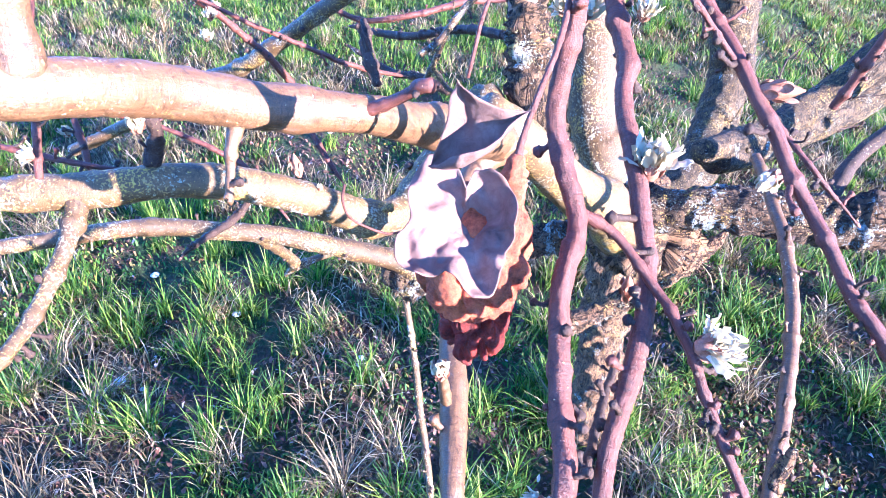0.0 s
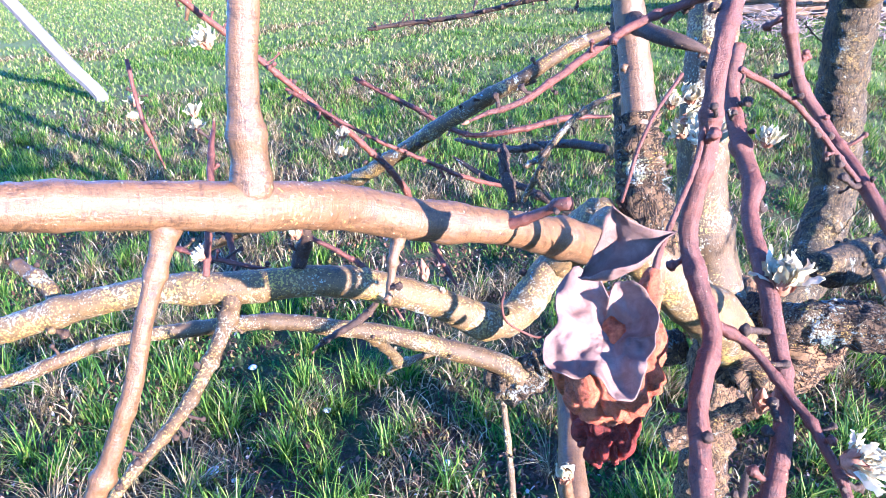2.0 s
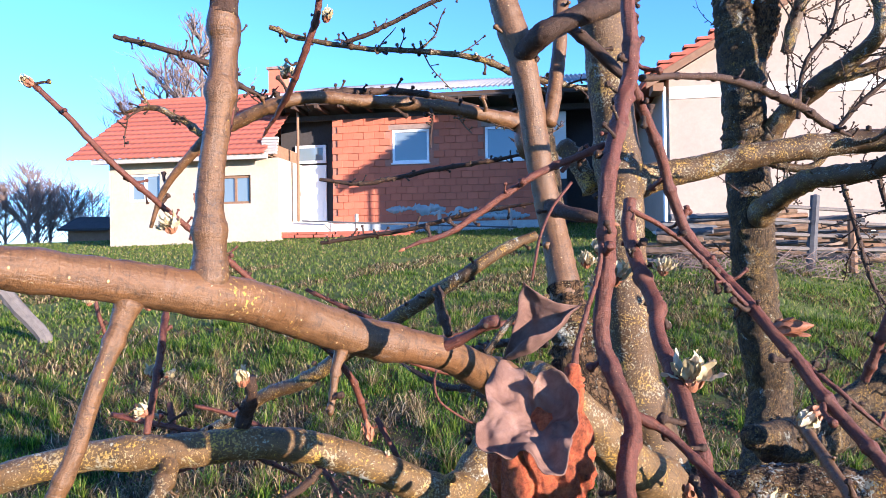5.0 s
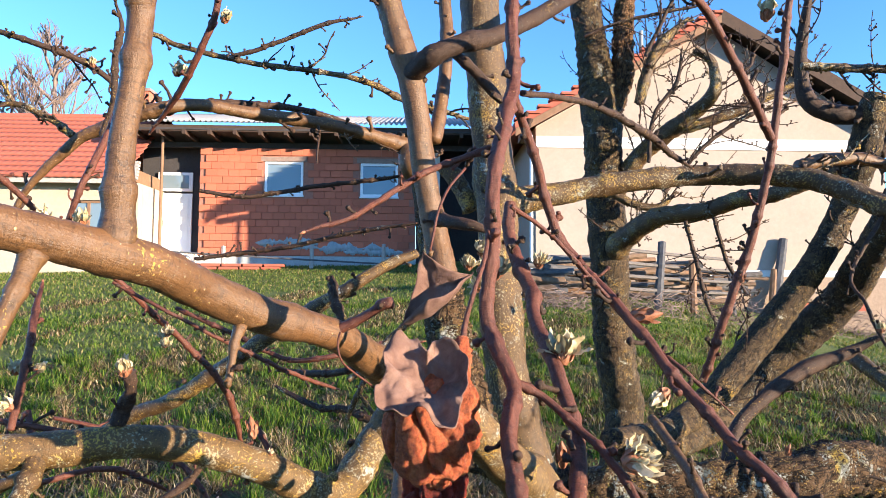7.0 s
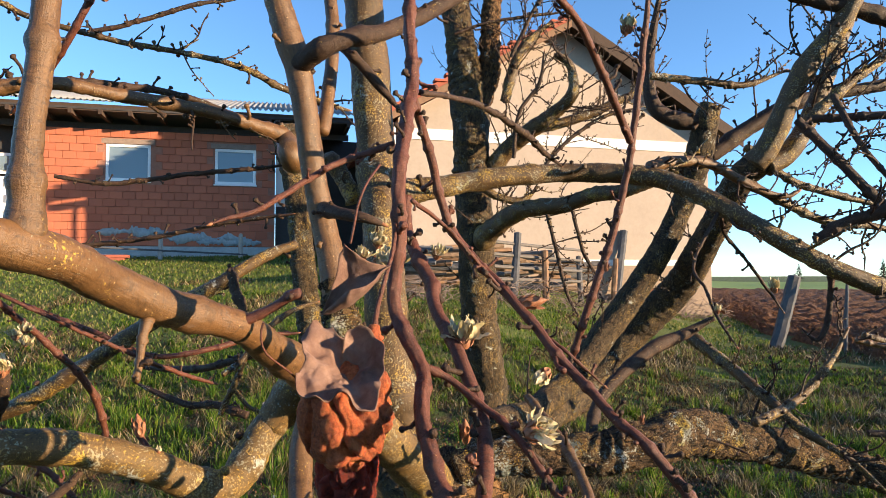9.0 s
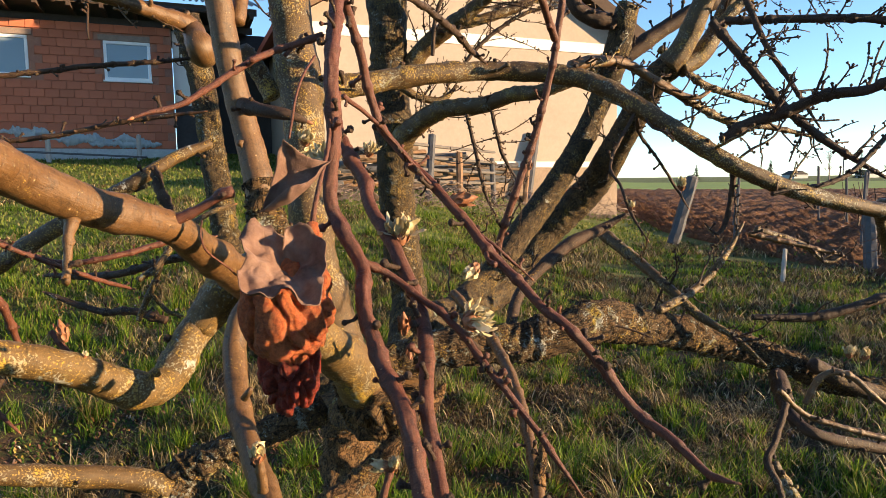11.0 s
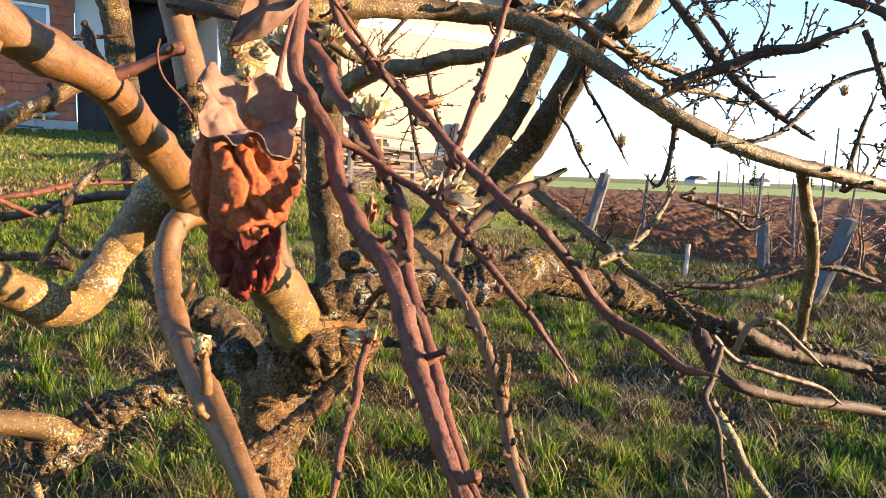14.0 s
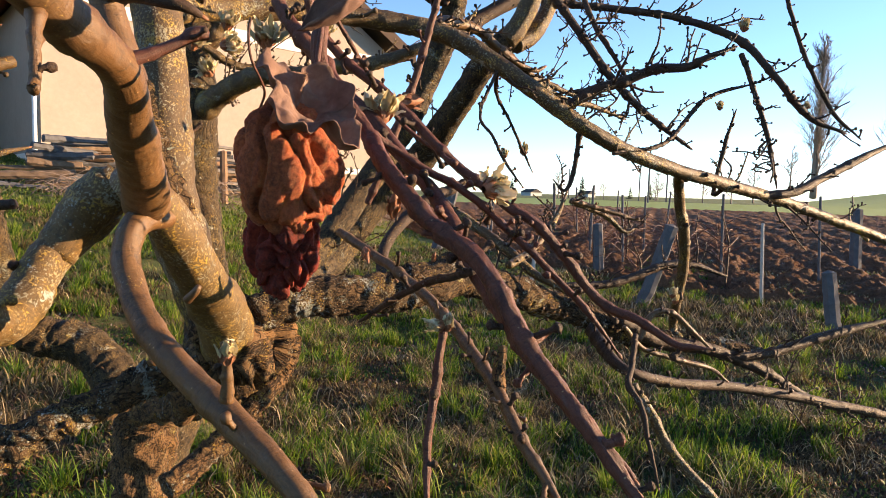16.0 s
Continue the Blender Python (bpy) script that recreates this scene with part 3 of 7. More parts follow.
for k in range(15):
    x = -9.3 + 0.81 * k
    box("rafter", x, x + 0.1, 20.86, 22.2, 6.12, 6.26, dark_timber_and_shade, brick_house)
box("beam", -9.5, 2.2, 22.02, 22.2, BZ1 + 0.01, 6.11, dark_parts_and_shade, brick_house)
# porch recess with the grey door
# back wall coloured near-black to hold the shade of the recess
box("porch_wall", -9.6, BX0 - 0.01, 22.6, 22.8, 1.4, 6.2, dark_parts_and_shade, brick_house, "porch wall with shade in its colour")
door = box("door", -9.02, -7.86, 22.5, 22.56, 2.38, 4.42, door_grey, brick_house, "pale grey house door")
box("door_panel", -8.9, -7.98, 22.485, 22.5, 2.55, 3.3, door_grey, door, bevel=0.005)
box("door_panel", -8.9, -7.98, 22.485, 22.5, 3.5, 4.3, door_grey, door, bevel=0.005)
box("door_handle", -8.88, -8.82, 22.44, 22.485, 3.3, 3.5, dark_parts_and_shade, door, "dark door handle")
tr = box("transom_window", -9.02, -7.86, 22.5, 22.56, 4.5, 5.15, frame_white, brick_house)
box("pane", -8.9, -7.98, 22.48, 22.5, 4.6, 5.05, glass, tr)
link_mesh("porch_post", *tube(curve_points([(-8.52, 21.5, 1.8, 0.05), (-8.52, 21.5, 4, 0.05), (-8.52, 21.5, 6.2, 0.05)], 0.5), 10), timber, brick_house, "round brown porch post")
box("step", -9.6, -7.47, 21.2, 22.59, 1.6, 2.34, plaster_band, brick_house, "white porch step", bevel=0.03)
# open shed at the other end
box("shed_wall", BX1 + 0.02, 0.62, 22.25, 22.35, 3.65, 5.9, plaster_band, brick_house, "pale shed panel")
# walls inside the open shed coloured near-black in place of its shade
box("shed_wall", BX1 + 0.02, 0.62, 22.25, 22.35, 0.8, 3.648, dark_parts_and_shade, brick_house, "shed wall coloured dark for shade")
box("shed_back", -0.15, 3.1, 24.0, 24.2, 0.8, 6.3, dark_parts_and_shade, brick_house, "shed interior wall coloured dark for shade")
box("shed_side", -0.15, -0.02, 22.36, 24.0, 0.8, 6.2, dark_parts_and_shade, brick_house)

tile_house = empty("tile_house", (0, 0, 0), "low whitewashed house with red clay tile roof", "house")
TW = [(-10.92, -9.8, 2.95, 3.9), (-14.25, -13.1, 3.1, 4.05)]
wall_with_holes("wall", -15.0, -8.82, 1.2, 4.45, TW, 20.5, 20.8, plaster_cream, tile_house)
box("side_wall", -9.12, -8.82, 20.81, 25.5, 1.2, 4.45, plaster_cream, tile_house)
box("end_wall", -15.0, -14.7, 20.81, 25.5, 1.2, 4.45, plaster_cream, tile_house)
for x0, x1, z0, z1 in TW:
    w = new("window")
    w.parent = tile_house
    for a, b, c, d in ((x0, x1, z1 - 0.08, z1), (x0, x1, z0, z0 + 0.08), (x0, x0 + 0.08, z0 + 0.08, z1 - 0.08), (x1 - 0.08, x1, z0 + 0.08, z1 - 0.08), ((x0 + x1) / 2 - 0.04, (x0 + x1) / 2 + 0.04, z0 + 0.08, z1 - 0.08)):
        box("window_frame", a, b, 20.56, 20.64, c, d, frame_white if x0 < -12 else timber, w)
    box("pane", x0 + 0.08, x1 - 0.08, 20.6, 20.615, z0 + 0.08, z1 - 0.08, glass, w)
box("gutter_board", -15.3, -9.0, 19.98, 20.1, 4.36, 4.52, timber_pale, tile_house)
box("soffit", -15.2, -9.0, 20.1, 20.5, 4.46, 4.5, timber, tile_house)
for k in range(13):
    u0, u1 = k / 13, (k + 1.12) / 13
    y0, z0 = 19.95 + 3.55 * u0, 4.5 + 2.75 * u0
    y1, z1 = 19.95 + 3.55 * u1, 4.5 + 2.75 * u1
    xl = -16.2 + 0.55 * u0
    course = []
    for (y, z) in ((y0 - 0.02, z0 + 0.0), (y0 - 0.02, z0 + 0.085), (y1, z1 + 0.02)):
        course.append([(xl + (7.15 - 0.55 * u0) * i / 240, y, z + 0.02 * abs(math.sin(i * math.pi / 8))) for i in range(241)])
    shell("tile_course", course, 0.014, tile_red, tile_house)
link_mesh("roof_back", [(-15.8, 23.4, 7.22), (-9.0, 23.4, 7.22), (-9.0, 27, 4.4), (-15.8, 27, 4.4)], [(0, 1, 2, 3)], tile_red, tile_house, smooth=False)
link_mesh("ridge", *tube(curve_points([(-15.7, 23.45, 7.27, 0.11), (-12, 23.45, 7.27, 0.11), (-9.0, 23.45, 7.27, 0.11)], 0.35), 10, 0.06), tile_red, tile_house)
box("gable", -9.05, -8.95, 20.3, 23.4, 4.5, 4.9, timber, tile_house)
chimney = box("chimney", -10.5, -9.9, 23.6, 24.2, 6.6, 8.3, block_red, tile_house, "red brick chimney")
box("cap", -10.56, -9.84, 23.54, 24.26, 8.3, 8.4, cement, chimney)
for k in range(6):
    z = 4.52 + 0.1 * k
    box("plank", -9.3 + 0.02 * (k % 2), -8.75, 20.15 + 0.03 * k, 20.3 + 0.03 * k, z, z + 0.085, timber_pale, tile_house, bevel=0.008)

white_house = empty("white_house", (0, 0, 0), "tall white rendered house with gable wall and tile roof", "house")
GX0, GX1, GY = 2.934, 12.104, 16.51
PEAK = (7.611, 8.123)
prism("wall", [(GX0, 1.70), (GX1, 1.70), (GX1, 5.372), PEAK, (GX0, 5.418)], GY, 27.0, plaster_white, white_house)
prism("plinth", [(GX0 - 0.03, 0.1), (GX1 + 0.03, 0.1), (GX1 + 0.03, 1.585), (GX0 - 0.03, 1.585)], GY - 0.03, 27.03, plinth_tan, white_house, "beige grey rendered plinth")
prism("band", [(GX0 - 0.05, 1.585), (GX1 + 0.05, 1.585), (GX1 + 0.05, 1.75), (GX0 - 0.05, 1.75)], GY - 0.05, 27.0, plaster_band, white_house, "white painted string course")
prism("band", [(GX0, 4.868), (GX1, 4.868), (GX1, 5.161), (GX0, 5.161)], GY - 0.03, GY + 0.02, plaster_band, white_house, "white painted string course")
for sx, (ex, ez) in ((-1, (2.338, 5.235)), (1, (12.930, 5.189))):
    px, pz = PEAK
    pz += 0.12
    prism("roof", [(ex, ez), (px, pz), (px, pz + 0.16), (ex - 0.02, ez + 0.16)], GY - 0.5, 27.4, tile_red if sx < 0 else dark_timber_and_shade, white_house, "orange red clay tile slope" if sx < 0 else "dark weathered tile slope")
    prism("verge_board", [(ex, ez - 0.2), (px, pz - 0.2), (px, pz - 0.005 + (0.17 if sx > 0 else 0)), (ex, ez - 0.005 + (0.17 if sx > 0 else 0))], GY - 0.53, GY - 0.502, timber if sx < 0 else dark_timber_and_shade, white_house, "dark timber verge board")
    for k in range(18 if sx < 0 else 0):
        u = (k + 0.5) / 18
        x, z = ex + (px - ex) * u, ez + (pz - ez) * u + 0.16
        box("verge_tile", x - 0.17, x + 0.17, GY - 0.56, GY - 0.3, z - 0.03, z + 0.03, tile_red, white_house)
box("purlin", 2.5, 2.75, GY - 0.4, GY + 0.2, 5.0, 5.19, timber, white_house)
link_mesh("downpipe", *tube(curve_points([(2.8, GY - 0.1, 0.6, 0.045), (2.8, GY - 0.1, 3, 0.045), (2.8, GY - 0.1, 5.15, 0.045)], 0.5), 8), frame_white, white_house)
link_mesh("flue", *tube(curve_points([(6.97, 20.2, 7.0, 0.07), (6.97, 20.2, 8.4, 0.07), (6.97, 20.2, 9.5, 0.07)], 0.5), 8), roof_sheet, white_house, "thin metal flue")

# low outbuilding left of the tile house, with dark slate roof
hut = empty("hut", (0, 0, 0), "small dark boarded hut with sloping roof", "shed")
box("wall", -21.5, -19.0, 26.5, 28.5, 1.3, 2.6, timber, hut)
link_mesh("roof", [(-21.8, 26.2, 2.4), (-18.7, 26.2, 2.4), (-18.7, 27.5, 3.0), (-21.8, 27.5, 3.0), (-21.8, 26.2, 2.5), (-18.7, 26.2, 2.5), (-18.7, 27.5, 3.1), (-21.8, 27.5, 3.1)],
          [(0, 1, 2, 3), (7, 6, 5, 4), (0, 4, 5, 1), (1, 5, 6, 2), (2, 6, 7, 3), (3, 7, 4, 0)], dark_parts_and_shade, hut, smooth=False)


# ---- fences, posts, wood ----
def post(at, top, r, material, label, category="fence post", name="fence_post", group=""):
    """A weathered, slightly square post with a cut top, sunk into the ground."""
    x, y = at
    z = ground_z(x, y)
    rows = [(x, y, z - 0.2, r), (x, y, z + 0.05, r)]
    n = 5
    for k in range(1, n + 1):
        u = k / n
        rows.append((x + (top[0] - x) * u, y + (top[1] - y) * u, z + (top[2] - z) * u, r * (1 - 0.08 * u)))
    v, f = tube(curve_points(rows, max(0.05, r)), 8, 0.1)
    return tagged(link_mesh(name, v, f, material, smooth=False), label, category, group)


def beam(name, a, b, r, material, label, category, group="", sides=6, rough=0.08):
    mid = [(a[i] + b[i]) / 2 for i in range(3)]
    mid[2] -= 0.01
    v, f = tube(curve_points([(*a, r), (*mid, r), (*b, r * 0.9)], max(r, 0.06)), sides, rough)
    return tagged(link_mesh(name, v, f, material, smooth=False), label, category, group)


VINE = "posts along the field"
post((8.48, 9.75), (8.72, 9.54, 1.24), 0.115, timber_grey, "leaning weathered dark grey post beside the field", group=VINE)
post((6.72, 4.08), (6.87, 3.84, 0.80), 0.085, timber_grey, "leaning weathered blue grey wooden post", group=VINE)
post((8.72, 6.08), (8.69, 6.12, 0.68), 0.088, timber_grey, "upright weathered grey post with split top", group=VINE)
post((7.07, 2.15), (7.04, 2.23, 0.43), 0.075, timber_grey, "short thick grey post in the grass", group=VINE)
post((12.86, 3.64), (12.85, 3.67, 1.03), 0.10, timber_grey, "upright blue grey post at the field edge", group=VINE)
post((6.96, 5.97), (6.97, 5.96, 0.31), 0.028, timber_pale, "short pale stake in the grass", group=VINE)
post((7.83, 3.17), (7.81, 3.21, 0.86), 0.022, timber_pale, "thin pale stake beside the field", group=VINE)
for k, (x, y, h, r) in enumerate(((9.6, 6.2, 1.25, 0.03), (10.6, 7.6, 1.35, 0.035), (11.4, 6.9, 1.2, 0.03), (12.8, 9.2, 1.4, 0.04), (13.4, 7.6, 1.3, 0.03), (14.5, 10.8, 1.35, 0.04),
                                  (15.8, 12.6, 1.45, 0.045), (17.0, 11.2, 1.3, 0.035), (18.0, 14.4, 1.5, 0.045), (9.0, 8.8, 1.2, 0.035), (11.8, 11.6, 1.3, 0.04), (9.4, 4.4, 1.3, 0.03), (10.4, 3.4, 1.3, 0.03))):
    z = ground_z(x, y)
    post((x, y), (x + 0.1 * math.sin(k * 2.1), y + 0.08 * math.cos(k), z + h), r * 0.7, timber_grey, "thin weathered vineyard stake", "stake", "vine_stake", "vine stakes")
vine_spots = [(8.3 + 0.55 * k + 0.5 * math.sin(k * 3.1), 4.2 + 0.5 * k + 0.9 * math.cos(k * 2.3)) for k in range(16)]
for k, (x, y) in enumerate((*vine_spots, (10.0, 6.9), (12.0, 8.4), (13.6, 9.9), (16.4, 11.9), (9.8, 5.3), (11.0, 5.2))):
    z = ground_z(x, y)
    h = 0.6 + 0.5 * abs(math.sin(k * 5.3))
    pts = [(x, y, z - 0.1, 0.016), (x + 0.05, y, z + 0.35 * h, 0.014), (x + 0.02 + 0.1 * (k % 2), y + 0.04, z + 0.65 * h, 0.011), (x - 0.16 * math.cos(k), y + 0.05, z + h, 0.006)]
    v, f = tube(curve_points(pts, 0.05), 7, 0.2)
    vine = tagged(link_mesh("vine", v, f, bark_dark), "bare old grapevine tied to a stake", "vine", "bare vines")
    for j in range(8):
        a = 1.3 * j + k
        p0 = (x - 0.02, y + 0.03, z + h * (0.3 + 0.05 * j))
        p1 = (p0[0] + 0.35 * math.cos(a), p0[1] + 0.35 * math.sin(a), p0[2] + 0.2)
        p2 = (p0[0] + 0.7 * math.cos(a + 0.4), p0[1] + 0.7 * math.sin(a + 0.4), p0[2] + 0.1)
        link_mesh("cane", *tube(curve_points([(*p0, 0.008), (*p1, 0.006), (*p2, 0.003)], 0.05), 5), twig_red, vine)

# fence and stacked wood before the white house
for x, y, tx, ty, h, r, m in ((4.75, 12.9, 4.85, 12.9, 1.35, 0.09, timber_grey), (5.6, 13.2, 5.58, 13.2, 1.1, 0.08, timber), (8.9, 16.2, 9.3, 16.4, 2.0, 0.12, timber_grey), (8.5, 15.6, 8.6, 15.6, 1.2, 0.08, timber),
                              (3.6, 12.2, 3.62, 12.2, 1.2, 0.07, timber), (7.0, 14.4, 6.95, 14.4, 1.1, 0.07, timber_grey)):
    post((x, y), (tx, ty, ground_z(x, y) + h), r, m, "weathered wooden garden fence post", group="garden fence posts")
for k in range(4):
    z = 1.25 + 0.25 * k
    beam("fence_rail", (3.6, 12.15, z), (7.0, 14.35, z - 0.1), 0.035, timber_weathered, "grey split fence rail nailed to posts", "fence rail", "garden fence rails")
random.seed(4)
for k in range(84):
    row, col = divmod(k, 12)
    x = 2.1 + 0.44 * col + random.uniform(-0.15, 0.15) + 0.12 * row
    y = 12.95 + 0.22 * col + random.uniform(-0.12, 0.12)
    z = ground_z(x, y) + 0.06 + 0.13 * row
    a = random.uniform(-0.6, 0.6)
    L = random.uniform(0.3, 0.8)
    beam("firewood_log", (x - L * math.cos(a), y - L * math.sin(a) * 0.6, z), (x + L * math.cos(a), y + L * math.sin(a) * 0.6, z + random.uniform(-0.08, 0.1)), random.uniform(0.035, 0.08), random.choice((log_wood, log_wood, timber_grey, timber_weathered, timber)), "split log in a loose firewood pile", "log", "firewood pile", 7, 0.15)
for k in range(14):
    row, col = divmod(k, 7)
    x = -9.0 + 0.66 * col + 0.1 * row
    box_ob = box("clay_slab", x, x + 0.6, 20.7, 21.0, 1.78 + 0.1 * row, 1.87 + 0.1 * row, tile_red, bevel=0.01)
    tagged(box_ob, "flat red clay slab in a low stack", "clay slab", "stacked clay slabs")
for k in range(10):
    row, col = divmod(k, 5)
    x = 9.2 + 0.36 * col
    tagged(box("roof_tile", x, x + 0.32, 15.7, 15.95, 0.74 + 0.11 * row, 0.84 + 0.11 * row, tile_red, bevel=0.02), "stacked orange clay roof tile", "roof tile", "stacked roof tiles")
for x in (-6.3, -3.5, -1.2):
    post((x, 21.0), (x, 21.0, ground_z(x, 21) + 0.75), 0.07, timber_pale, "short pale fence post before the block wall", group="low fence posts")
beam("low_rail", (-8.2, 20.95, 2.35), (-1.0, 20.95, 2.0), 0.03, timber_grey, "thin grey rail on short posts", "rail")
post((-6.08, 7.08), (-7.96, 6.97, 2.37), 0.085, timber_weathered, "thick pale weathered leaning pole", "pole", "wooden_pole")

# brushwood thrown down before the garden fence
def brush_heap(x, y, w, h, n, seed):
    r = random.Random(seed)
    parts = []
    for _ in range(n):
        a = r.uniform(0, 6.28)
        px, py = x + r.gauss(0, w * 0.45), y + r.gauss(0, 0.3)
        z = ground_z(px, py) + 0.02 + h * r.random() ** 2
        L = r.uniform(0.25, 0.7)
        d = Vector((math.cos(a), 0.6 * math.sin(a), r.uniform(-0.15, 0.75))).normalized()
        p = Vector((px, py, z)) - d * L * 0.4
        q = Vector((px, py, z)) + d * L * 0.6
        m = p.lerp(q, 0.5) + Vector((r.uniform(-1, 1), r.uniform(-1, 1), r.uniform(-1, 1))) * 0.07
        t = r.uniform(0.004, 0.011)
        parts.append(tube(curve_points([(*p, t), (*m, t * 0.8), (*q, t * 0.4)], 0.2), 4))
    vs, fs = [], []
    for v, f in parts:
        o = len(vs)
        vs += v
        fs += [tuple(i + o for i in q) for q in f]
    tagged(link_mesh("brushwood", vs, fs, far_twig), "tangled heap of thin brown brushwood on the turf", "brushwood", "brushwood heaps")


for k, (x, y, w, h) in enumerate(((4.2, 11.9, 1.0, 0.35), (6.0, 12.7, 1.2, 0.45), (8.0, 14.0, 1.2, 0.5), (9.6, 14.8, 1.1, 0.6), (11.0, 15.4, 1.0, 0.5), (2.6, 12.0, 0.8, 0.3))):
    brush_heap(x, y, w, h, 110, 90 + k)

# ---- trees ----
pear_tree = empty("pear_tree", (0, 0, 0), "old pruned pear tree with swelling flower buds and lichen", "tree")
limb("trunk", pear_tree, bark_old, [(0.36, 1.64, -0.42, 0.085), (0.365, 1.64, -0.3, 0.072), (0.37, 1.63, -0.1, 0.066), (0.365, 1.64, 0.15, 0.064), (0.36, 1.64, 0.35, 0.064), (0.365, 1.64, 0.5, 0.066), (0.37, 1.6, 0.585, 0.07), (0.36, 1.48, 0.64, 0.064), (0.335, 1.3, 0.69, 0.058), (0.305, 1.1, 0.755, 0.054), (0.26, 0.93, 0.83, 0.052), (0.215, 0.8, 0.895, 0.05), (0.185, 0.752, 0.935, 0.036)], rough=0.26)
limb("burr", pear_tree, bark_old, [(0.175, 0.785, 0.885, 0.03), (0.205, 0.765, 0.905, 0.046), (0.235, 0.775, 0.9, 0.045), (0.262, 0.8, 0.875, 0.03), (0.285, 0.84, 0.845, 0.016)], rough=0.4)
limb("stem_base", pear_tree, bark_moss, [(0.195, 0.765, 0.9, 0.0345), (0.178, 0.737, 0.928, 0.0325), (0.155, 0.71, 0.962, 0.029), (0.119, 0.659, 1.0, 0.0248), (0.095, 0.63, 1.028, 0.0228), (0.073, 0.606, 1.056, 0.0212), (0.05, 0.59, 1.082, 0.02), (0.022, 0.572, 1.108, 0.0185)], rough=0.06)
limb("stem", pear_tree, bark_young, [(0.098, 0.64, 1.02, 0.0185), (0.078, 0.64, 1.055, 0.0195), (0.064, 0.648, 1.095, 0.0195), (0.056, 0.655, 1.135, 0.0188), (0.049, 0.664, 1.193, 0.01717), (0.035, 0.685, 1.273, 0.01459), (0.021, 0.685, 1.349, 0.01459), (0.007, 0.683, 1.443, 0.01521), (-0.006, 0.684, 1.49, 0.01642), (-0.022, 0.686, 1.538, 0.01521), (-0.041, 0.688, 1.591, 0.01459)], rough=0.05)
limb("leader", pear_tree, bark_mid, [(0.185, 0.79, 0.925, 0.03), (0.16, 0.8, 0.99, 0.03), (0.138, 0.8, 1.08, 0.029), (0.128, 0.8, 1.18, 0.028), (0.127, 0.805, 1.279, 0.0275), (0.128, 0.83, 1.338, 0.028), (0.123, 0.835, 1.397, 0.0285), (0.117, 0.825, 1.45, 0.0285), (0.112, 0.815, 1.502, 0.0282), (0.105, 0.805, 1.555, 0.0278), (0.098, 0.8, 1.64, 0.026), (0.09, 0.8, 1.75, 0.024)], rough=0.06)
limb("limb", pear_tree, bark_young, [(-0.211, 0.146, 1.233, 0.00783), (-0.191, 0.165, 1.228, 0.00845), (-0.172, 0.186, 1.223, 0.00933), (-0.153, 0.21, 1.218, 0.01013), (-0.134, 0.235, 1.213, 0.0108), (-0.119, 0.262, 1.207, 0.0113), (-0.107, 0.299, 1.195, 0.01218), (-0.081, 0.334, 1.18, 0.012), (-0.042, 0.378, 1.164, 0.01113), (-0.017, 0.436, 1.14, 0.01401), (0.003, 0.486, 1.12, 0.01567), (0.033, 0.567, 1.084, 0.01935)], rough=0.05, buds=-99)
limb("upright_stub", pear_tree, bark_young, [(-0.130, 0.2365, 1.211, 0.0070), (-0.1295, 0.237, 1.2175, 0.0094), (-0.129, 0.238, 1.2245, 0.0090), (-0.129, 0.239, 1.233, 0.0077), (-0.129, 0.2395, 1.246, 0.0071), (-0.129, 0.241, 1.269, 0.00645), (-0.127, 0.244, 1.304, 0.00631), (-0.126, 0.247, 1.335, 0.00665), (-0.126, 0.246, 1.343, 0.00788), (-0.125, 0.246, 1.353, 0.00689)], rough=0.04, buds=-99)
limb("upright_stub", pear_tree, bark_dark, [(-0.125, 0.246, 1.35, 0.00714), (-0.124, 0.249, 1.382, 0.006), (-0.127, 0.251, 1.439, 0.00558)])
limb("hanging_branch", pear_tree, bark_young, [(-0.152, 0.208, 1.21, 0.00664), (-0.153, 0.205, 1.203, 0.005), (-0.155, 0.197, 1.187, 0.00389), (-0.161, 0.184, 1.15, 0.00379), (-0.17, 0.179, 1.126, 0.00391), (-0.181, 0.172, 1.095, 0.00447), (-0.189, 0.163, 1.065, 0.00501), (-0.196, 0.143, 1.018, 0.00552)], buds=-99)
limb("spur", pear_tree, twig_red, [(-0.041, 0.373, 1.165, 0.0048), (-0.028, 0.371, 1.171, 0.0036), (-0.011, 0.366, 1.18, 0.00322), (-0.006, 0.364, 1.184, 0.00424), (0.001, 0.361, 1.186, 0.00419)])
limb("spur", pear_tree, bark_dark, [(-0.039, 0.416, 1.169, 0.00277), (-0.043, 0.419, 1.179, 0.00369), (-0.047, 0.424, 1.19, 0.004), (-0.049, 0.429, 1.2, 0.00308), (-0.05, 0.431, 1.205, 0.00185)], rough=0.25)
limb("spur", pear_tree, bark_young, [(-0.09, 0.32, 1.172, 0.00455), (-0.091, 0.315, 1.163, 0.00303), (-0.093, 0.309, 1.141, 0.00231), (-0.094, 0.307, 1.138, 0.00282)], rough=0.2)
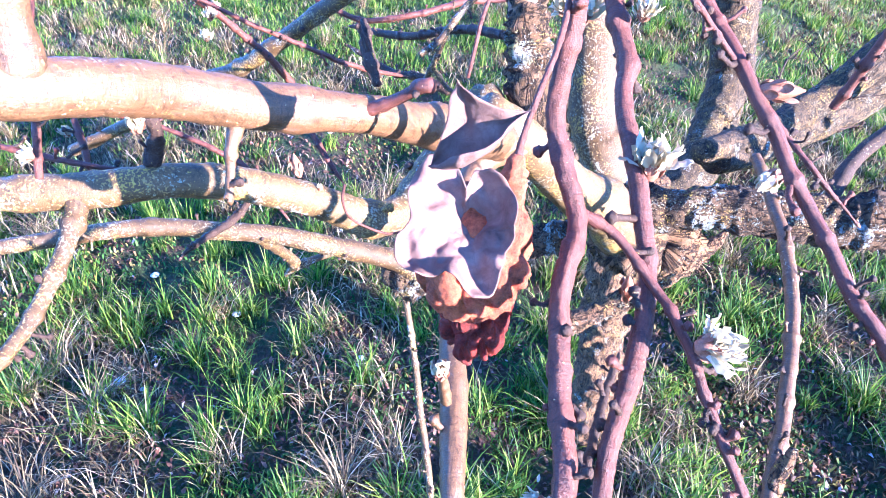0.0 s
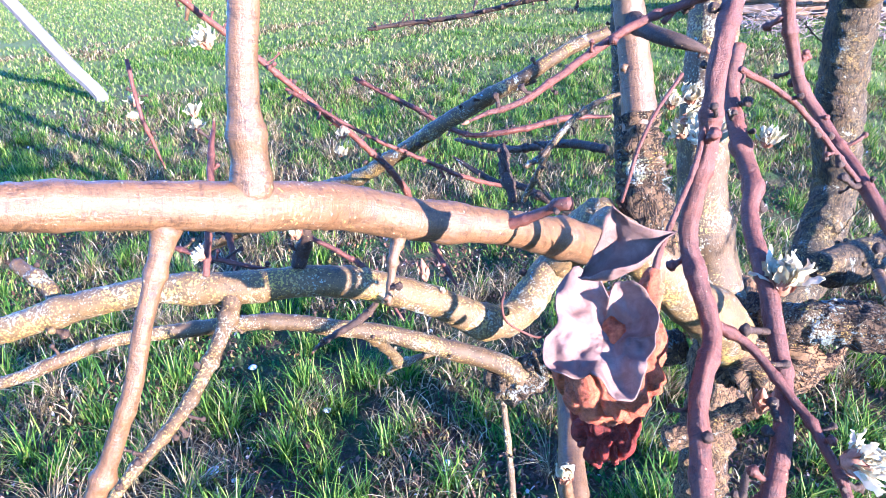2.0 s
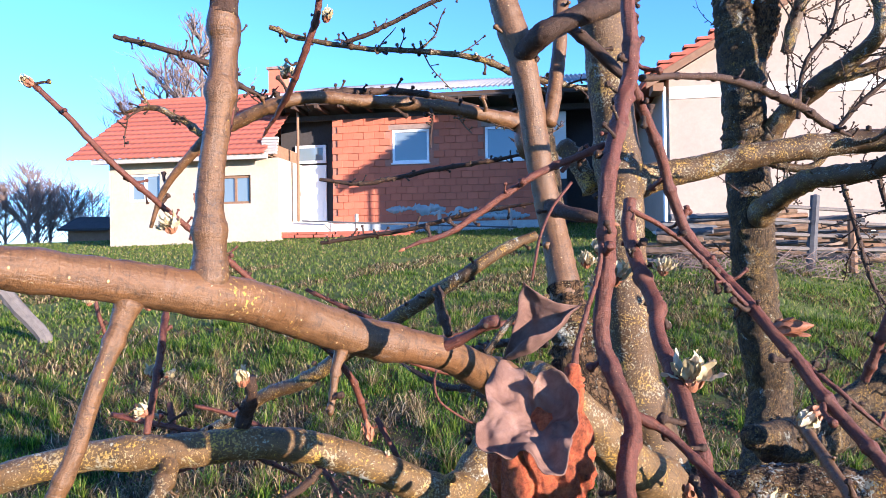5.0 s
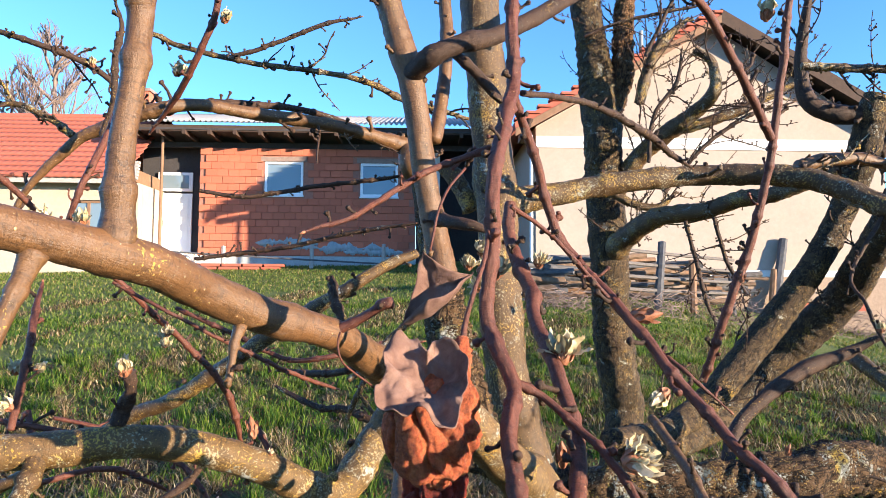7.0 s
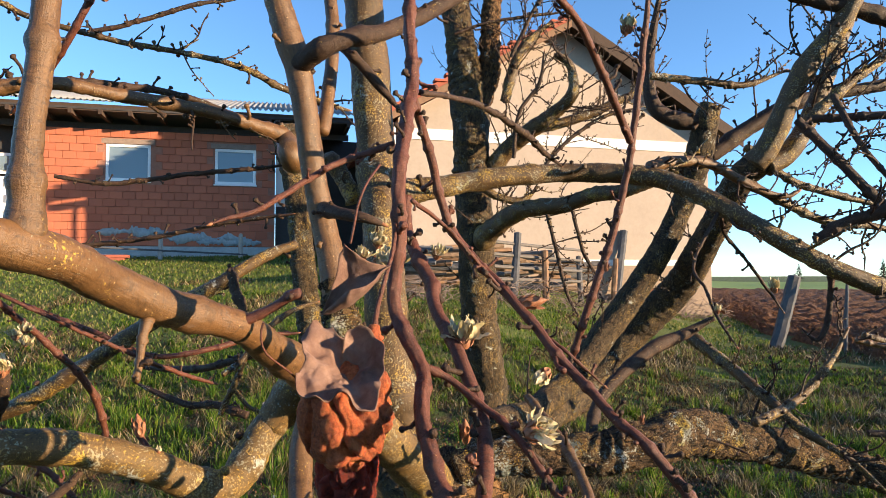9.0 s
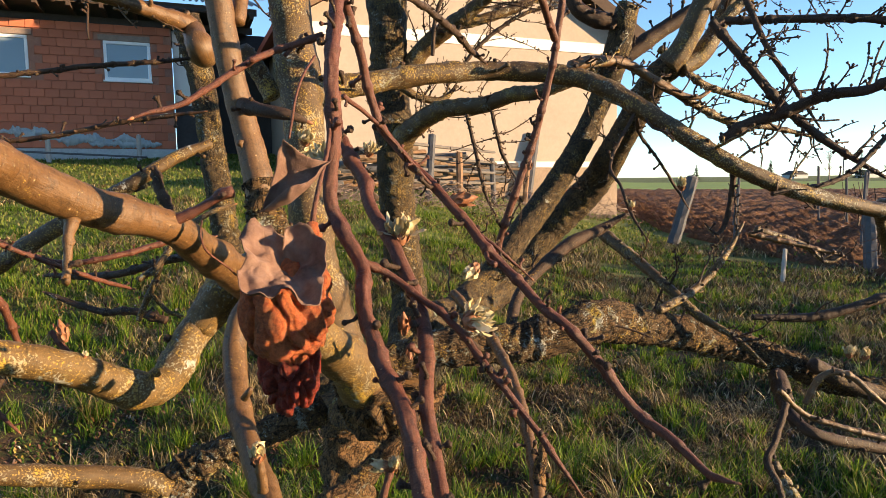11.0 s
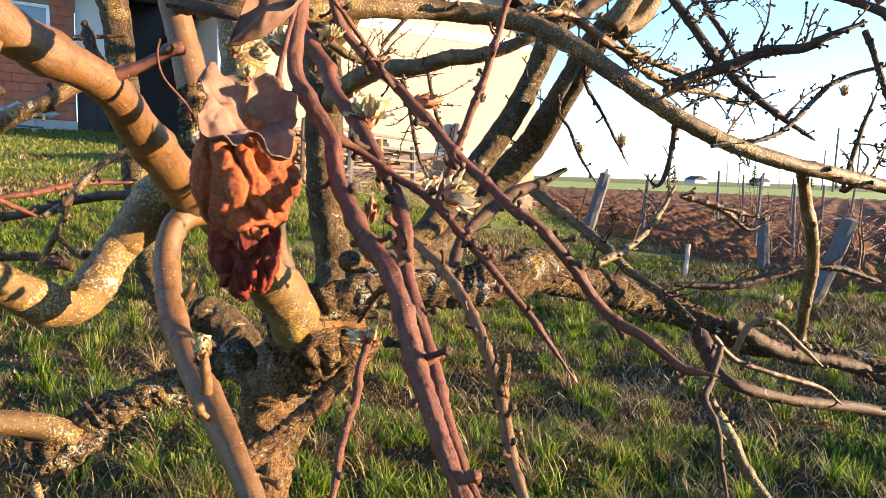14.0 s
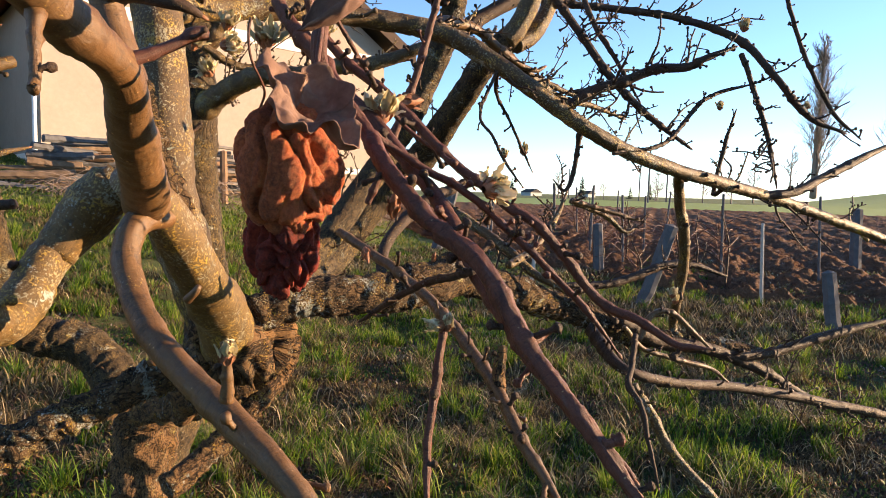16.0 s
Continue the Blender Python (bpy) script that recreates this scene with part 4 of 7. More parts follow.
limb("limb", pear_tree, bark_moss, [(-0.588, 0.376, 0.999, 0.0122), (-0.49, 0.405, 1.023, 0.0121), (-0.44, 0.419, 1.04, 0.01243), (-0.361, 0.439, 1.061, 0.01228), (-0.287, 0.457, 1.064, 0.01445), (-0.234, 0.477, 1.067, 0.01416), (-0.186, 0.509, 1.055, 0.01431), (-0.134, 0.541, 1.031, 0.015), (-0.083, 0.585, 0.993, 0.01714), (-0.056, 0.619, 0.99, 0.01726), (-0.028, 0.635, 1.033, 0.01753), (0.003, 0.656, 1.059, 0.01806), (0.029, 0.672, 1.08, 0.01806)], rough=0.06)
limb("branch", pear_tree, bark_mid, [(-0.284, 0.452, 1.059, 0.0091), (-0.281, 0.427, 1.04, 0.00664), (-0.279, 0.37, 1.006, 0.00552), (-0.287, 0.313, 0.987, 0.00444), (-0.294, 0.267, 0.969, 0.00356), (-0.305, 0.223, 0.954, 0.00331)], buds=2)
limb("limb", pear_tree, bark_mid, [(-0.882, 0.532, 0.808, 0.00809), (-0.745, 0.592, 0.819, 0.00828), (-0.683, 0.628, 0.84, 0.00977), (-0.626, 0.672, 0.856, 0.00928), (-0.534, 0.719, 0.862, 0.01094), (-0.431, 0.756, 0.867, 0.0118), (-0.309, 0.789, 0.853, 0.01267), (-0.201, 0.822, 0.825, 0.0137), (-0.113, 0.848, 0.791, 0.01554), (-0.074, 0.855, 0.765, 0.01884)], rough=0.05)
limb("limb_collar", pear_tree, lichen_bark, [(-0.124, 0.873, 0.747, 0.01465), (-0.107, 0.866, 0.755, 0.02784), (-0.088, 0.867, 0.747, 0.0341), (-0.068, 0.869, 0.751, 0.0285), (-0.044, 0.872, 0.782, 0.02276), (0.008, 0.861, 0.81, 0.02148), (0.064, 0.847, 0.832, 0.02017), (0.135, 0.817, 0.869, 0.02327)], rough=0.25)
limb("branch", pear_tree, bark_mid, [(-0.499, 0.444, 1.072, 0.0064), (-0.46, 0.435, 1.058, 0.00668), (-0.437, 0.421, 1.042, 0.00772)])
limb("twig", pear_tree, bark_mid, [(-0.313, 0.798, 0.85, 0.00757), (-0.301, 0.879, 0.78, 0.00836), (-0.302, 0.956, 0.705, 0.00916), (-0.331, 0.984, 0.662, 0.00683)])
limb("twig", pear_tree, bark_mid, [(-0.302, 0.954, 0.701, 0.00785), (-0.275, 1.011, 0.689, 0.00614), (-0.246, 1.067, 0.674, 0.00498)])
limb("twig", pear_tree, bark_dark, [(-0.177, 0.52, 1.032, 0.00273), (-0.19, 0.511, 1.019, 0.00375), (-0.209, 0.501, 1.007, 0.00307), (-0.225, 0.491, 0.996, 0.00307), (-0.23, 0.488, 0.991, 0.00205)], rough=0.25)
limb("bud_spur", pear_tree, bark_dark, [(-0.235, 0.481, 1.079, 0.00671), (-0.231, 0.482, 1.092, 0.00664), (-0.22, 0.471, 1.111, 0.00457), (-0.221, 0.466, 1.125, 0.00583)], rough=0.25)
limb("branch", pear_tree, bark_young, [(0.055, 0.585, 1.072, 0.01), (0.022, 0.555, 1.068, 0.0108), (0.009, 0.542, 1.04, 0.0112), (0.006, 0.514, 1.015, 0.0108), (0.007, 0.479, 0.996, 0.0104), (0.01, 0.443, 0.981, 0.0101), (0.013, 0.404, 0.968, 0.0099), (0.017, 0.369, 0.958, 0.0098), (0.021, 0.336, 0.949, 0.0096), (0.024, 0.31, 0.94, 0.0093), (0.028, 0.285, 0.925, 0.009), (0.036, 0.25, 0.892, 0.009)], rough=0.05)
limb("spur", pear_tree, bark_young, [(0.013, 0.362, 0.971, 0.00441), (0.012, 0.359, 0.985, 0.00343), (0.011, 0.355, 1.001, 0.00308), (0.01, 0.357, 1.009, 0.00369)], rough=0.15)
limb("spur", pear_tree, bark_young, [(0.006, 0.406, 1.027, 0.00303), (0.009, 0.399, 1.034, 0.00233), (0.011, 0.399, 1.037, 0.00167)])
limb("shoot", pear_tree, twig_red, [(0.102, 0.487, 1.543, 0.00511), (0.096, 0.453, 1.452, 0.00514), (0.094, 0.436, 1.401, 0.00495), (0.093, 0.424, 1.359, 0.0055), (0.078, 0.382, 1.306, 0.00535), (0.069, 0.355, 1.266, 0.00501), (0.068, 0.348, 1.223, 0.0049), (0.065, 0.345, 1.181, 0.00484), (0.07, 0.332, 1.157, 0.00495), (0.078, 0.313, 1.134, 0.00472), (0.07, 0.277, 1.108, 0.00478), (0.073, 0.239, 1.081, 0.00483), (0.074, 0.209, 1.065, 0.00467), (0.071, 0.178, 1.034, 0.00467), (0.068, 0.143, 1.009, 0.00468), (0.068, 0.112, 0.982, 0.00482)], rough=0.1, ridges=5, buds=4)
limb("shoot", pear_tree, twig_red, [(0.096, 0.464, 1.269, 0.00477), (0.095, 0.451, 1.234, 0.00536), (0.105, 0.409, 1.192, 0.00557), (0.104, 0.392, 1.177, 0.00498), (0.111, 0.345, 1.141, 0.00519), (0.115, 0.312, 1.113, 0.00435), (0.109, 0.278, 1.091, 0.00504), (0.095, 0.237, 1.06, 0.00429), (0.088, 0.204, 1.036, 0.00413), (0.078, 0.161, 1.012, 0.00396), (0.073, 0.122, 0.99, 0.00409)], rough=0.08, buds=3)
limb("twig", pear_tree, twig_red, [(0.079, 0.321, 1.138, 0.00346), (0.096, 0.318, 1.13, 0.00257), (0.113, 0.302, 1.115, 0.00253), (0.128, 0.276, 1.1, 0.00244), (0.142, 0.243, 1.071, 0.00232), (0.155, 0.223, 1.049, 0.00205), (0.161, 0.209, 1.035, 0.0022), (0.168, 0.202, 1.022, 0.00159), (0.174, 0.196, 1.011, 0.00119)], buds=4)
limb("shoot", pear_tree, twig_red, [(0.093, 0.429, 1.354, 0.00347), (0.114, 0.461, 1.317, 0.00404), (0.14, 0.484, 1.247, 0.00418), (0.164, 0.471, 1.212, 0.00407), (0.184, 0.427, 1.175, 0.00443), (0.214, 0.376, 1.121, 0.00405), (0.228, 0.338, 1.093, 0.00385), (0.243, 0.311, 1.073, 0.00405), (0.273, 0.28, 1.023, 0.00396), (0.281, 0.246, 1.009, 0.00375), (0.286, 0.22, 0.997, 0.00413), (0.287, 0.208, 0.997, 0.0043), (0.291, 0.2, 0.997, 0.00239)], buds=5)
limb("twig", pear_tree, twig_red, [(0.089, 0.405, 1.259, 0.00199), (0.117, 0.425, 1.244, 0.00177), (0.141, 0.436, 1.224, 0.00181), (0.197, 0.438, 1.163, 0.00181), (0.226, 0.409, 1.131, 0.00171), (0.252, 0.399, 1.106, 0.00112)], buds=3)
limb("twig", pear_tree, bark_dark, [(0.101, 0.429, 1.354, 0.00271), (0.139, 0.477, 1.366, 0.00264), (0.195, 0.545, 1.377, 0.00333), (0.281, 0.642, 1.372, 0.00427), (0.326, 0.692, 1.361, 0.00364), (0.371, 0.741, 1.355, 0.0029)], buds=2)
limb("twig", pear_tree, twig_red, [(0.072, 0.393, 1.301, 0.00279), (0.043, 0.39, 1.29, 0.00248), (0.018, 0.381, 1.277, 0.00243), (-0.028, 0.36, 1.244, 0.00205), (-0.048, 0.353, 1.237, 0.00226), (-0.057, 0.349, 1.233, 0.0015)], buds=2)
limb("twig", pear_tree, twig_red, [(0.043, 0.39, 1.284, 0.00166), (0.051, 0.394, 1.293, 0.00139), (0.055, 0.394, 1.298, 0.00084)])
limb("shoot", pear_tree, bark_young, [(0.285, 0.66, 1.05, 0.0052), (0.285, 0.56, 1.02, 0.0056), (0.268, 0.46, 0.99, 0.0054), (0.245, 0.39, 0.966, 0.0052), (0.228, 0.345, 0.95, 0.0051), (0.213, 0.31, 0.932, 0.0051), (0.198, 0.275, 0.915, 0.0052), (0.187, 0.235, 0.894, 0.0052)], buds=3)
limb("spur", pear_tree, bark_old, [(0.219, 0.336, 0.941, 0.0044), (0.225, 0.333, 0.947, 0.0044), (0.225, 0.335, 0.962, 0.00476), (0.228, 0.335, 0.972, 0.00403), (0.228, 0.336, 0.981, 0.00256)], rough=0.35)
limb("shoot", pear_tree, twig_red, [(0.073, 0.234, 1.036, 0.00176), (0.066, 0.23, 1.019, 0.00216), (0.064, 0.229, 1.006, 0.00238), (0.057, 0.225, 0.99, 0.00213), (0.051, 0.22, 0.97, 0.0021), (0.043, 0.21, 0.948, 0.00223)])
limb("twig", pear_tree, bark_dark, [(0.084, 0.226, 1.061, 0.00225), (0.101, 0.294, 1.042, 0.00228), (0.127, 0.388, 1.003, 0.00228)])
limb("branch", pear_tree, bark_dark, [(0.004, 0.682, 1.45, 0.0125), (0.02, 0.658, 1.457, 0.0125), (0.038, 0.645, 1.465, 0.01086), (0.074, 0.652, 1.482, 0.01101), (0.109, 0.67, 1.498, 0.01022), (0.162, 0.706, 1.537, 0.01018), (0.228, 0.741, 1.591, 0.01008), (0.292, 0.775, 1.656, 0.00931)], rough=0.05)
limb("stem", pear_tree, bark_young, [(0.035, 0.69, 1.374, 0.00858), (0.045, 0.716, 1.437, 0.00831), (0.051, 0.741, 1.512, 0.00862), (0.048, 0.766, 1.599, 0.00828), (0.043, 0.781, 1.685, 0.00782)])
limb("branch", pear_tree, bark_dark, [(0.035, 0.684, 1.282, 0.0095), (0.041, 0.655, 1.275, 0.0085), (0.054, 0.626, 1.269, 0.00695), (0.077, 0.606, 1.263, 0.00724), (0.095, 0.605, 1.257, 0.00676)])
limb("stub", pear_tree, bark_mid, [(0.093, 0.853, 1.312, 0.01392), (0.075, 0.861, 1.346, 0.01241), (0.058, 0.87, 1.373, 0.01338), (0.053, 0.87, 1.381, 0.01087)], rough=0.15)
limb("branch", pear_tree, bark_dark, [(0.056, 0.693, 1.486, 0.00552), (0.091, 0.694, 1.452, 0.00662), (0.118, 0.695, 1.425, 0.00552), (0.129, 0.695, 1.411, 0.00496)])
limb("limb", pear_tree, bark_mid, [(0.12, 0.8, 1.3, 0.022), (0.159, 0.85, 1.325, 0.021), (0.237, 0.862, 1.34, 0.0165), (0.314, 0.855, 1.352, 0.0158), (0.394, 0.85, 1.362, 0.015), (0.456, 0.835, 1.363, 0.015), (0.516, 0.8, 1.358, 0.015), (0.557, 0.765, 1.343, 0.0146), (0.592, 0.72, 1.312, 0.014), (0.62, 0.68, 1.277, 0.0135), (0.66, 0.645, 1.242, 0.0128), (0.7, 0.612, 1.209, 0.0122), (0.753, 0.59, 1.183, 0.0119), (0.808, 0.57, 1.165, 0.0117), (0.87, 0.55, 1.15, 0.0114), (0.95, 0.53, 1.138, 0.0111), (1.1, 0.5, 1.115, 0.0106), (1.3, 0.44, 1.07, 0.01), (1.6, 0.33, 0.99, 0.009)], rough=0.07, buds=4, twigs=20, tl=0.14)
limb("branch", pear_tree, bark_young, [(0.555, 0.815, 1.373, 0.01004), (0.61, 0.821, 1.386, 0.0095), (0.676, 0.826, 1.383, 0.00819), (0.749, 0.81, 1.343, 0.00745), (0.794, 0.799, 1.331, 0.0067), (0.812, 0.794, 1.338, 0.00819)], buds=1, twigs=9, tl=0.08)
limb("branch", pear_tree, bark_mid, [(0.722, 0.815, 1.359, 0.00745), (0.818, 0.814, 1.317, 0.00683), (0.883, 0.799, 1.289, 0.00683), (0.947, 0.784, 1.284, 0.00607), (1.04, 0.762, 1.264, 0.00531)], buds=4, twigs=13, tl=0.12)
limb("branch", pear_tree, bark_dark, [(0.706, 0.647, 1.247, 0.00794), (0.736, 0.625, 1.271, 0.00852), (0.767, 0.589, 1.286, 0.0077), (0.799, 0.553, 1.305, 0.00753), (0.829, 0.516, 1.309, 0.00675), (0.837, 0.491, 1.321, 0.006), (0.874, 0.464, 1.339, 0.00534)], buds=8, twigs=11, tl=0.09)
limb("twig", pear_tree, bark_dark, [(0.721, 0.637, 1.214, 0.00492), (0.723, 0.642, 1.169, 0.00386), (0.72, 0.649, 1.127, 0.0039), (0.708, 0.653, 1.11, 0.00335), (0.693, 0.662, 1.126, 0.00223)])
limb("twig", pear_tree, bark_young, [(0.92, 0.793, 1.093, 0.00546), (0.987, 0.758, 1.075, 0.00478), (1.061, 0.719, 1.054, 0.0041)], buds=3)
limb("limb", pear_tree, lichen_bark, [(0.215, 0.741, 0.943, 0.02319), (0.275, 0.736, 0.959, 0.02512), (0.338, 0.728, 0.961, 0.02569), (0.411, 0.714, 0.96, 0.02772), (0.484, 0.713, 0.969, 0.03164), (0.559, 0.733, 0.98, 0.03172), (0.691, 0.798, 0.94, 0.0302), (0.872, 0.849, 0.895, 0.02974), (0.988, 0.844, 0.861, 0.0268), (1.067, 0.813, 0.828, 0.02493), (1.137, 0.774, 0.792, 0.02078), (1.198, 0.732, 0.791, 0.01856), (1.289, 0.686, 0.778, 0.01649), (1.429, 0.613, 0.744, 0.01546)], rough=0.15, twigs=11, tl=0.1)
limb("branch", pear_tree, bark_dark, [(0.981, 0.774, 0.826, 0.01574), (0.897, 0.672, 0.803, 0.01162), (0.885, 0.616, 0.787, 0.00928), (1.003, 0.587, 0.755, 0.00968), (1.183, 0.548, 0.723, 0.01033), (1.41, 0.459, 0.67, 0.01089), (1.689, 0.304, 0.597, 0.01054)], buds=2, twigs=13, tl=0.12)
limb("branch", pear_tree, bark_dark, [(1.045, 0.754, 0.847, 0.01345), (1.163, 0.72, 0.786, 0.01641), (1.27, 0.677, 0.77, 0.01425), (1.368, 0.636, 0.735, 0.01369), (1.469, 0.58, 0.682, 0.01214), (1.579, 0.513, 0.609, 0.01055)], rough=0.1, twigs=13, tl=0.12)
limb("branch", pear_tree, bark_dark, [(1.328, 0.655, 0.749, 0.01275), (1.419, 0.599, 0.749, 0.01112), (1.562, 0.522, 0.787, 0.01128), (1.722, 0.43, 0.827, 0.01055)], twigs=9, tl=0.12)
limb("twig", pear_tree, bark_dark, [(0.664, 0.482, 0.909, 0.0041), (0.622, 0.46, 0.873, 0.00391), (0.6, 0.449, 0.857, 0.00478), (0.593, 0.426, 0.835, 0.00373), (0.583, 0.405, 0.794, 0.00319), (0.572, 0.383, 0.748, 0.00266)])
limb("branch", pear_tree, bark_mid, [(0.605, 0.445, 0.857, 0.00521), (0.618, 0.417, 0.811, 0.0063), (0.623, 0.398, 0.78, 0.00622), (0.636, 0.358, 0.741, 0.00552), (0.669, 0.302, 0.685, 0.00538)])
limb("twig", pear_tree, bark_young, [(0.759, 0.533, 0.88, 0.00455), (0.778, 0.523, 0.919, 0.00455), (0.802, 0.505, 0.924, 0.00455), (0.832, 0.479, 0.891, 0.00398), (0.855, 0.459, 0.864, 0.00341)])
limb("twig", pear_tree, bark_young, [(0.696, 0.521, 0.91, 0.00378), (0.736, 0.512, 0.874, 0.00386), (0.785, 0.486, 0.856, 0.0039), (0.851, 0.459, 0.836, 0.00455), (0.871, 0.441, 0.817, 0.00398)], buds=3)
limb("branch", pear_tree, bark_mid, [(0.673, 0.735, 0.982, 0.00683), (0.787, 0.777, 1.004, 0.00683), (0.861, 0.79, 1.055, 0.00582), (0.924, 0.812, 1.11, 0.00538)], twigs=7, tl=0.1)
limb("branch", pear_tree, bark_dark, [(0.405, 0.735, 0.972, 0.0080), (0.43, 0.765, 1.008, 0.0085), (0.467, 0.786, 1.04, 0.00896), (0.542, 0.81, 1.083, 0.01086), (0.63, 0.826, 1.111, 0.01062), (0.664, 0.812, 1.133, 0.0091)])
limb("branch", pear_tree, bark_mid, [(0.77, 1.044, 1.088, 0.01255), (0.776, 0.941, 1.045, 0.01076), (0.775, 0.84, 1.0, 0.0091), (0.801, 0.785, 0.954, 0.00796), (0.829, 0.728, 0.923, 0.00621), (0.842, 0.675, 0.887, 0.00524)], buds=3, twigs=9, tl=0.1)
limb("branch", pear_tree, bark_old, [(0.138, 0.83, 0.709, 0.01667), (0.214, 0.842, 0.748, 0.01605), (0.285, 0.847, 0.803, 0.01517), (0.343, 0.878, 0.833, 0.01448), (0.363, 0.893, 0.853, 0.00885)], rough=0.2)
limb("branch", pear_tree, bark_dark, [(-0.074, 1.263, 0.928, 0.00827), (-0.139, 1.297, 0.946, 0.00745), (-0.195, 1.324, 0.944, 0.00662), (-0.296, 1.378, 0.981, 0.00662)])
limb("branch", pear_tree, bark_dark, [(0.024, 1.119, 1.066, 0.00759), (-0.053, 1.211, 1.055, 0.00793), (-0.165, 1.318, 1.017, 0.00745), (-0.306, 1.443, 1.007, 0.00776)], buds=2)
limb("leaning_limb", pear_tree, bark_lean, [(0.294, 0.858, 0.981, 0.01669), (0.425, 1.033, 0.953, 0.02185), (0.542, 1.158, 0.963, 0.02662), (0.62, 1.187, 1.021, 0.02867), (0.727, 1.207, 1.133, 0.0286), (0.799, 1.183, 1.251, 0.0264), (0.846, 1.167, 1.351, 0.0253), (0.86, 1.128, 1.445, 0.028), (0.87, 1.1, 1.532, 0.02549), (0.877, 1.097, 1.562, 0.02336)], rough=0.05, twigs=11, tl=0.15)
limb("branch", pear_tree, bark_dark, [(0.868, 1.101, 1.532, 0.01738), (0.809, 1.115, 1.536, 0.01738), (0.762, 1.126, 1.562, 0.01545), (0.748, 1.126, 1.635, 0.01158), (0.755, 1.12, 1.719, 0.00965), (0.772, 1.111, 1.816, 0.00869)], buds=4, twigs=11, tl=0.12)
limb("leaning_limb", pear_tree, bark_lean, [(0.327, 0.902, 0.956, 0.02071), (0.494, 1.121, 0.916, 0.02761), (0.672, 1.282, 0.937, 0.03413), (0.785, 1.299, 1.055, 0.03762), (0.871, 1.221, 1.175, 0.03641), (0.857, 1.095, 1.272, 0.03036), (0.82, 0.955, 1.37, 0.02634), (0.817, 0.882, 1.406, 0.02485)], rough=0.05, twigs=11, tl=0.16)
limb("leaning_limb", pear_tree, bark_mid, [(0.807, 0.885, 1.401, 0.02307), (0.827, 0.861, 1.447, 0.01926), (0.859, 0.825, 1.549, 0.01802), (0.896, 0.788, 1.618, 0.01681), (0.919, 0.763, 1.678, 0.01491), (0.973, 0.745, 1.772, 0.01325)], buds=3, twigs=15, tl=0.2)
limb("leaning_limb", pear_tree, bark_mid, [(0.827, 0.88, 1.396, 0.01952), (0.87, 0.868, 1.421, 0.01686), (0.909, 0.855, 1.501, 0.01509), (0.947, 0.84, 1.602, 0.01331), (0.976, 0.829, 1.692, 0.01242), (0.995, 0.82, 1.773, 0.01154)], buds=3, twigs=15, tl=0.2)
limb("branch", pear_tree, bark_dark, [(0.906, 1.146, 1.469, 0.018), (0.997, 1.12, 1.531, 0.017), (1.069, 1.1, 1.575, 0.017), (1.142, 1.081, 1.599, 0.014), (1.284, 1.044, 1.624, 0.013), (1.42, 1.009, 1.648, 0.011)], buds=4, twigs=15, tl=0.2)
limb("branch", pear_tree, bark_dark, [(0.815, 0.797, 1.672, 0.01138), (0.88, 0.782, 1.658, 0.01289), (0.97, 0.761, 1.632, 0.01365), (1.092, 0.733, 1.586, 0.01365)])
limb("branch", pear_tree, bark_mid, [(0.95, 1.083, 1.477, 0.00965), (1.045, 1.063, 1.405, 0.00772), (1.162, 1.036, 1.368, 0.00772), (1.242, 1.017, 1.35, 0.00676)], buds=5, twigs=11, tl=0.12)
limb("branch", pear_tree, bark_mid, [(0.839, 0.794, 1.457, 0.00904), (0.902, 0.775, 1.518, 0.00828), (0.964, 0.758, 1.565, 0.00678), (1.029, 0.739, 1.621, 0.00602)], buds=4, twigs=11, tl=0.12)
limb("twig", pear_tree, bark_dark, [(0.847, 0.75, 1.489, 0.00539), (0.854, 0.712, 1.408, 0.00461), (0.861, 0.673, 1.349, 0.00388), (0.883, 0.631, 1.27, 0.00319)], buds=3, twigs=7, tl=0.1)
limb("shoot", pear_tree, twig_red, [(0.426, 0.651, 1.374, 0.00501), (0.326, 0.568, 1.47, 0.00442), (0.271, 0.529, 1.5, 0.00413), (0.23, 0.496, 1.522, 0.00346)], buds=2)
limb("shoot", pear_tree, twig_red, [(0.375, 0.729, 1.083, 0.00472), (0.392, 0.7, 1.169, 0.00519), (0.416, 0.68, 1.259, 0.00513), (0.429, 0.662, 1.339, 0.00451), (0.433, 0.647, 1.411, 0.00445), (0.437, 0.632, 1.495, 0.0044), (0.438, 0.617, 1.577, 0.00435)], buds=5)
limb("branch", pear_tree, bark_mid, [(0.696, 1.037, 1.598, 0.00717), (0.804, 1.011, 1.586, 0.00717), (0.881, 0.992, 1.58, 0.00628), (0.956, 0.972, 1.608, 0.00538)], buds=5, twigs=9, tl=0.1)
limb("branch", pear_tree, bark_dark, [(0.754, 0.725, 1.438, 0.00683), (0.79, 0.691, 1.374, 0.00683), (0.826, 0.656, 1.309, 0.00683), (0.877, 0.611, 1.245, 0.00607), (0.936, 0.56, 1.191, 0.00531)], buds=5, twigs=11, tl=0.1)
limb("branch", pear_tree, bark_dark, [(0.841, 0.787, 1.459, 0.00662), (0.957, 0.7, 1.453, 0.00662), (1.039, 0.636, 1.441, 0.00662), (1.069, 0.546, 1.395, 0.00714), (1.069, 0.475, 1.318, 0.00607), (1.112, 0.435, 1.254, 0.00607), (1.165, 0.392, 1.228, 0.00531)], buds=8, twigs=13, tl=0.1)
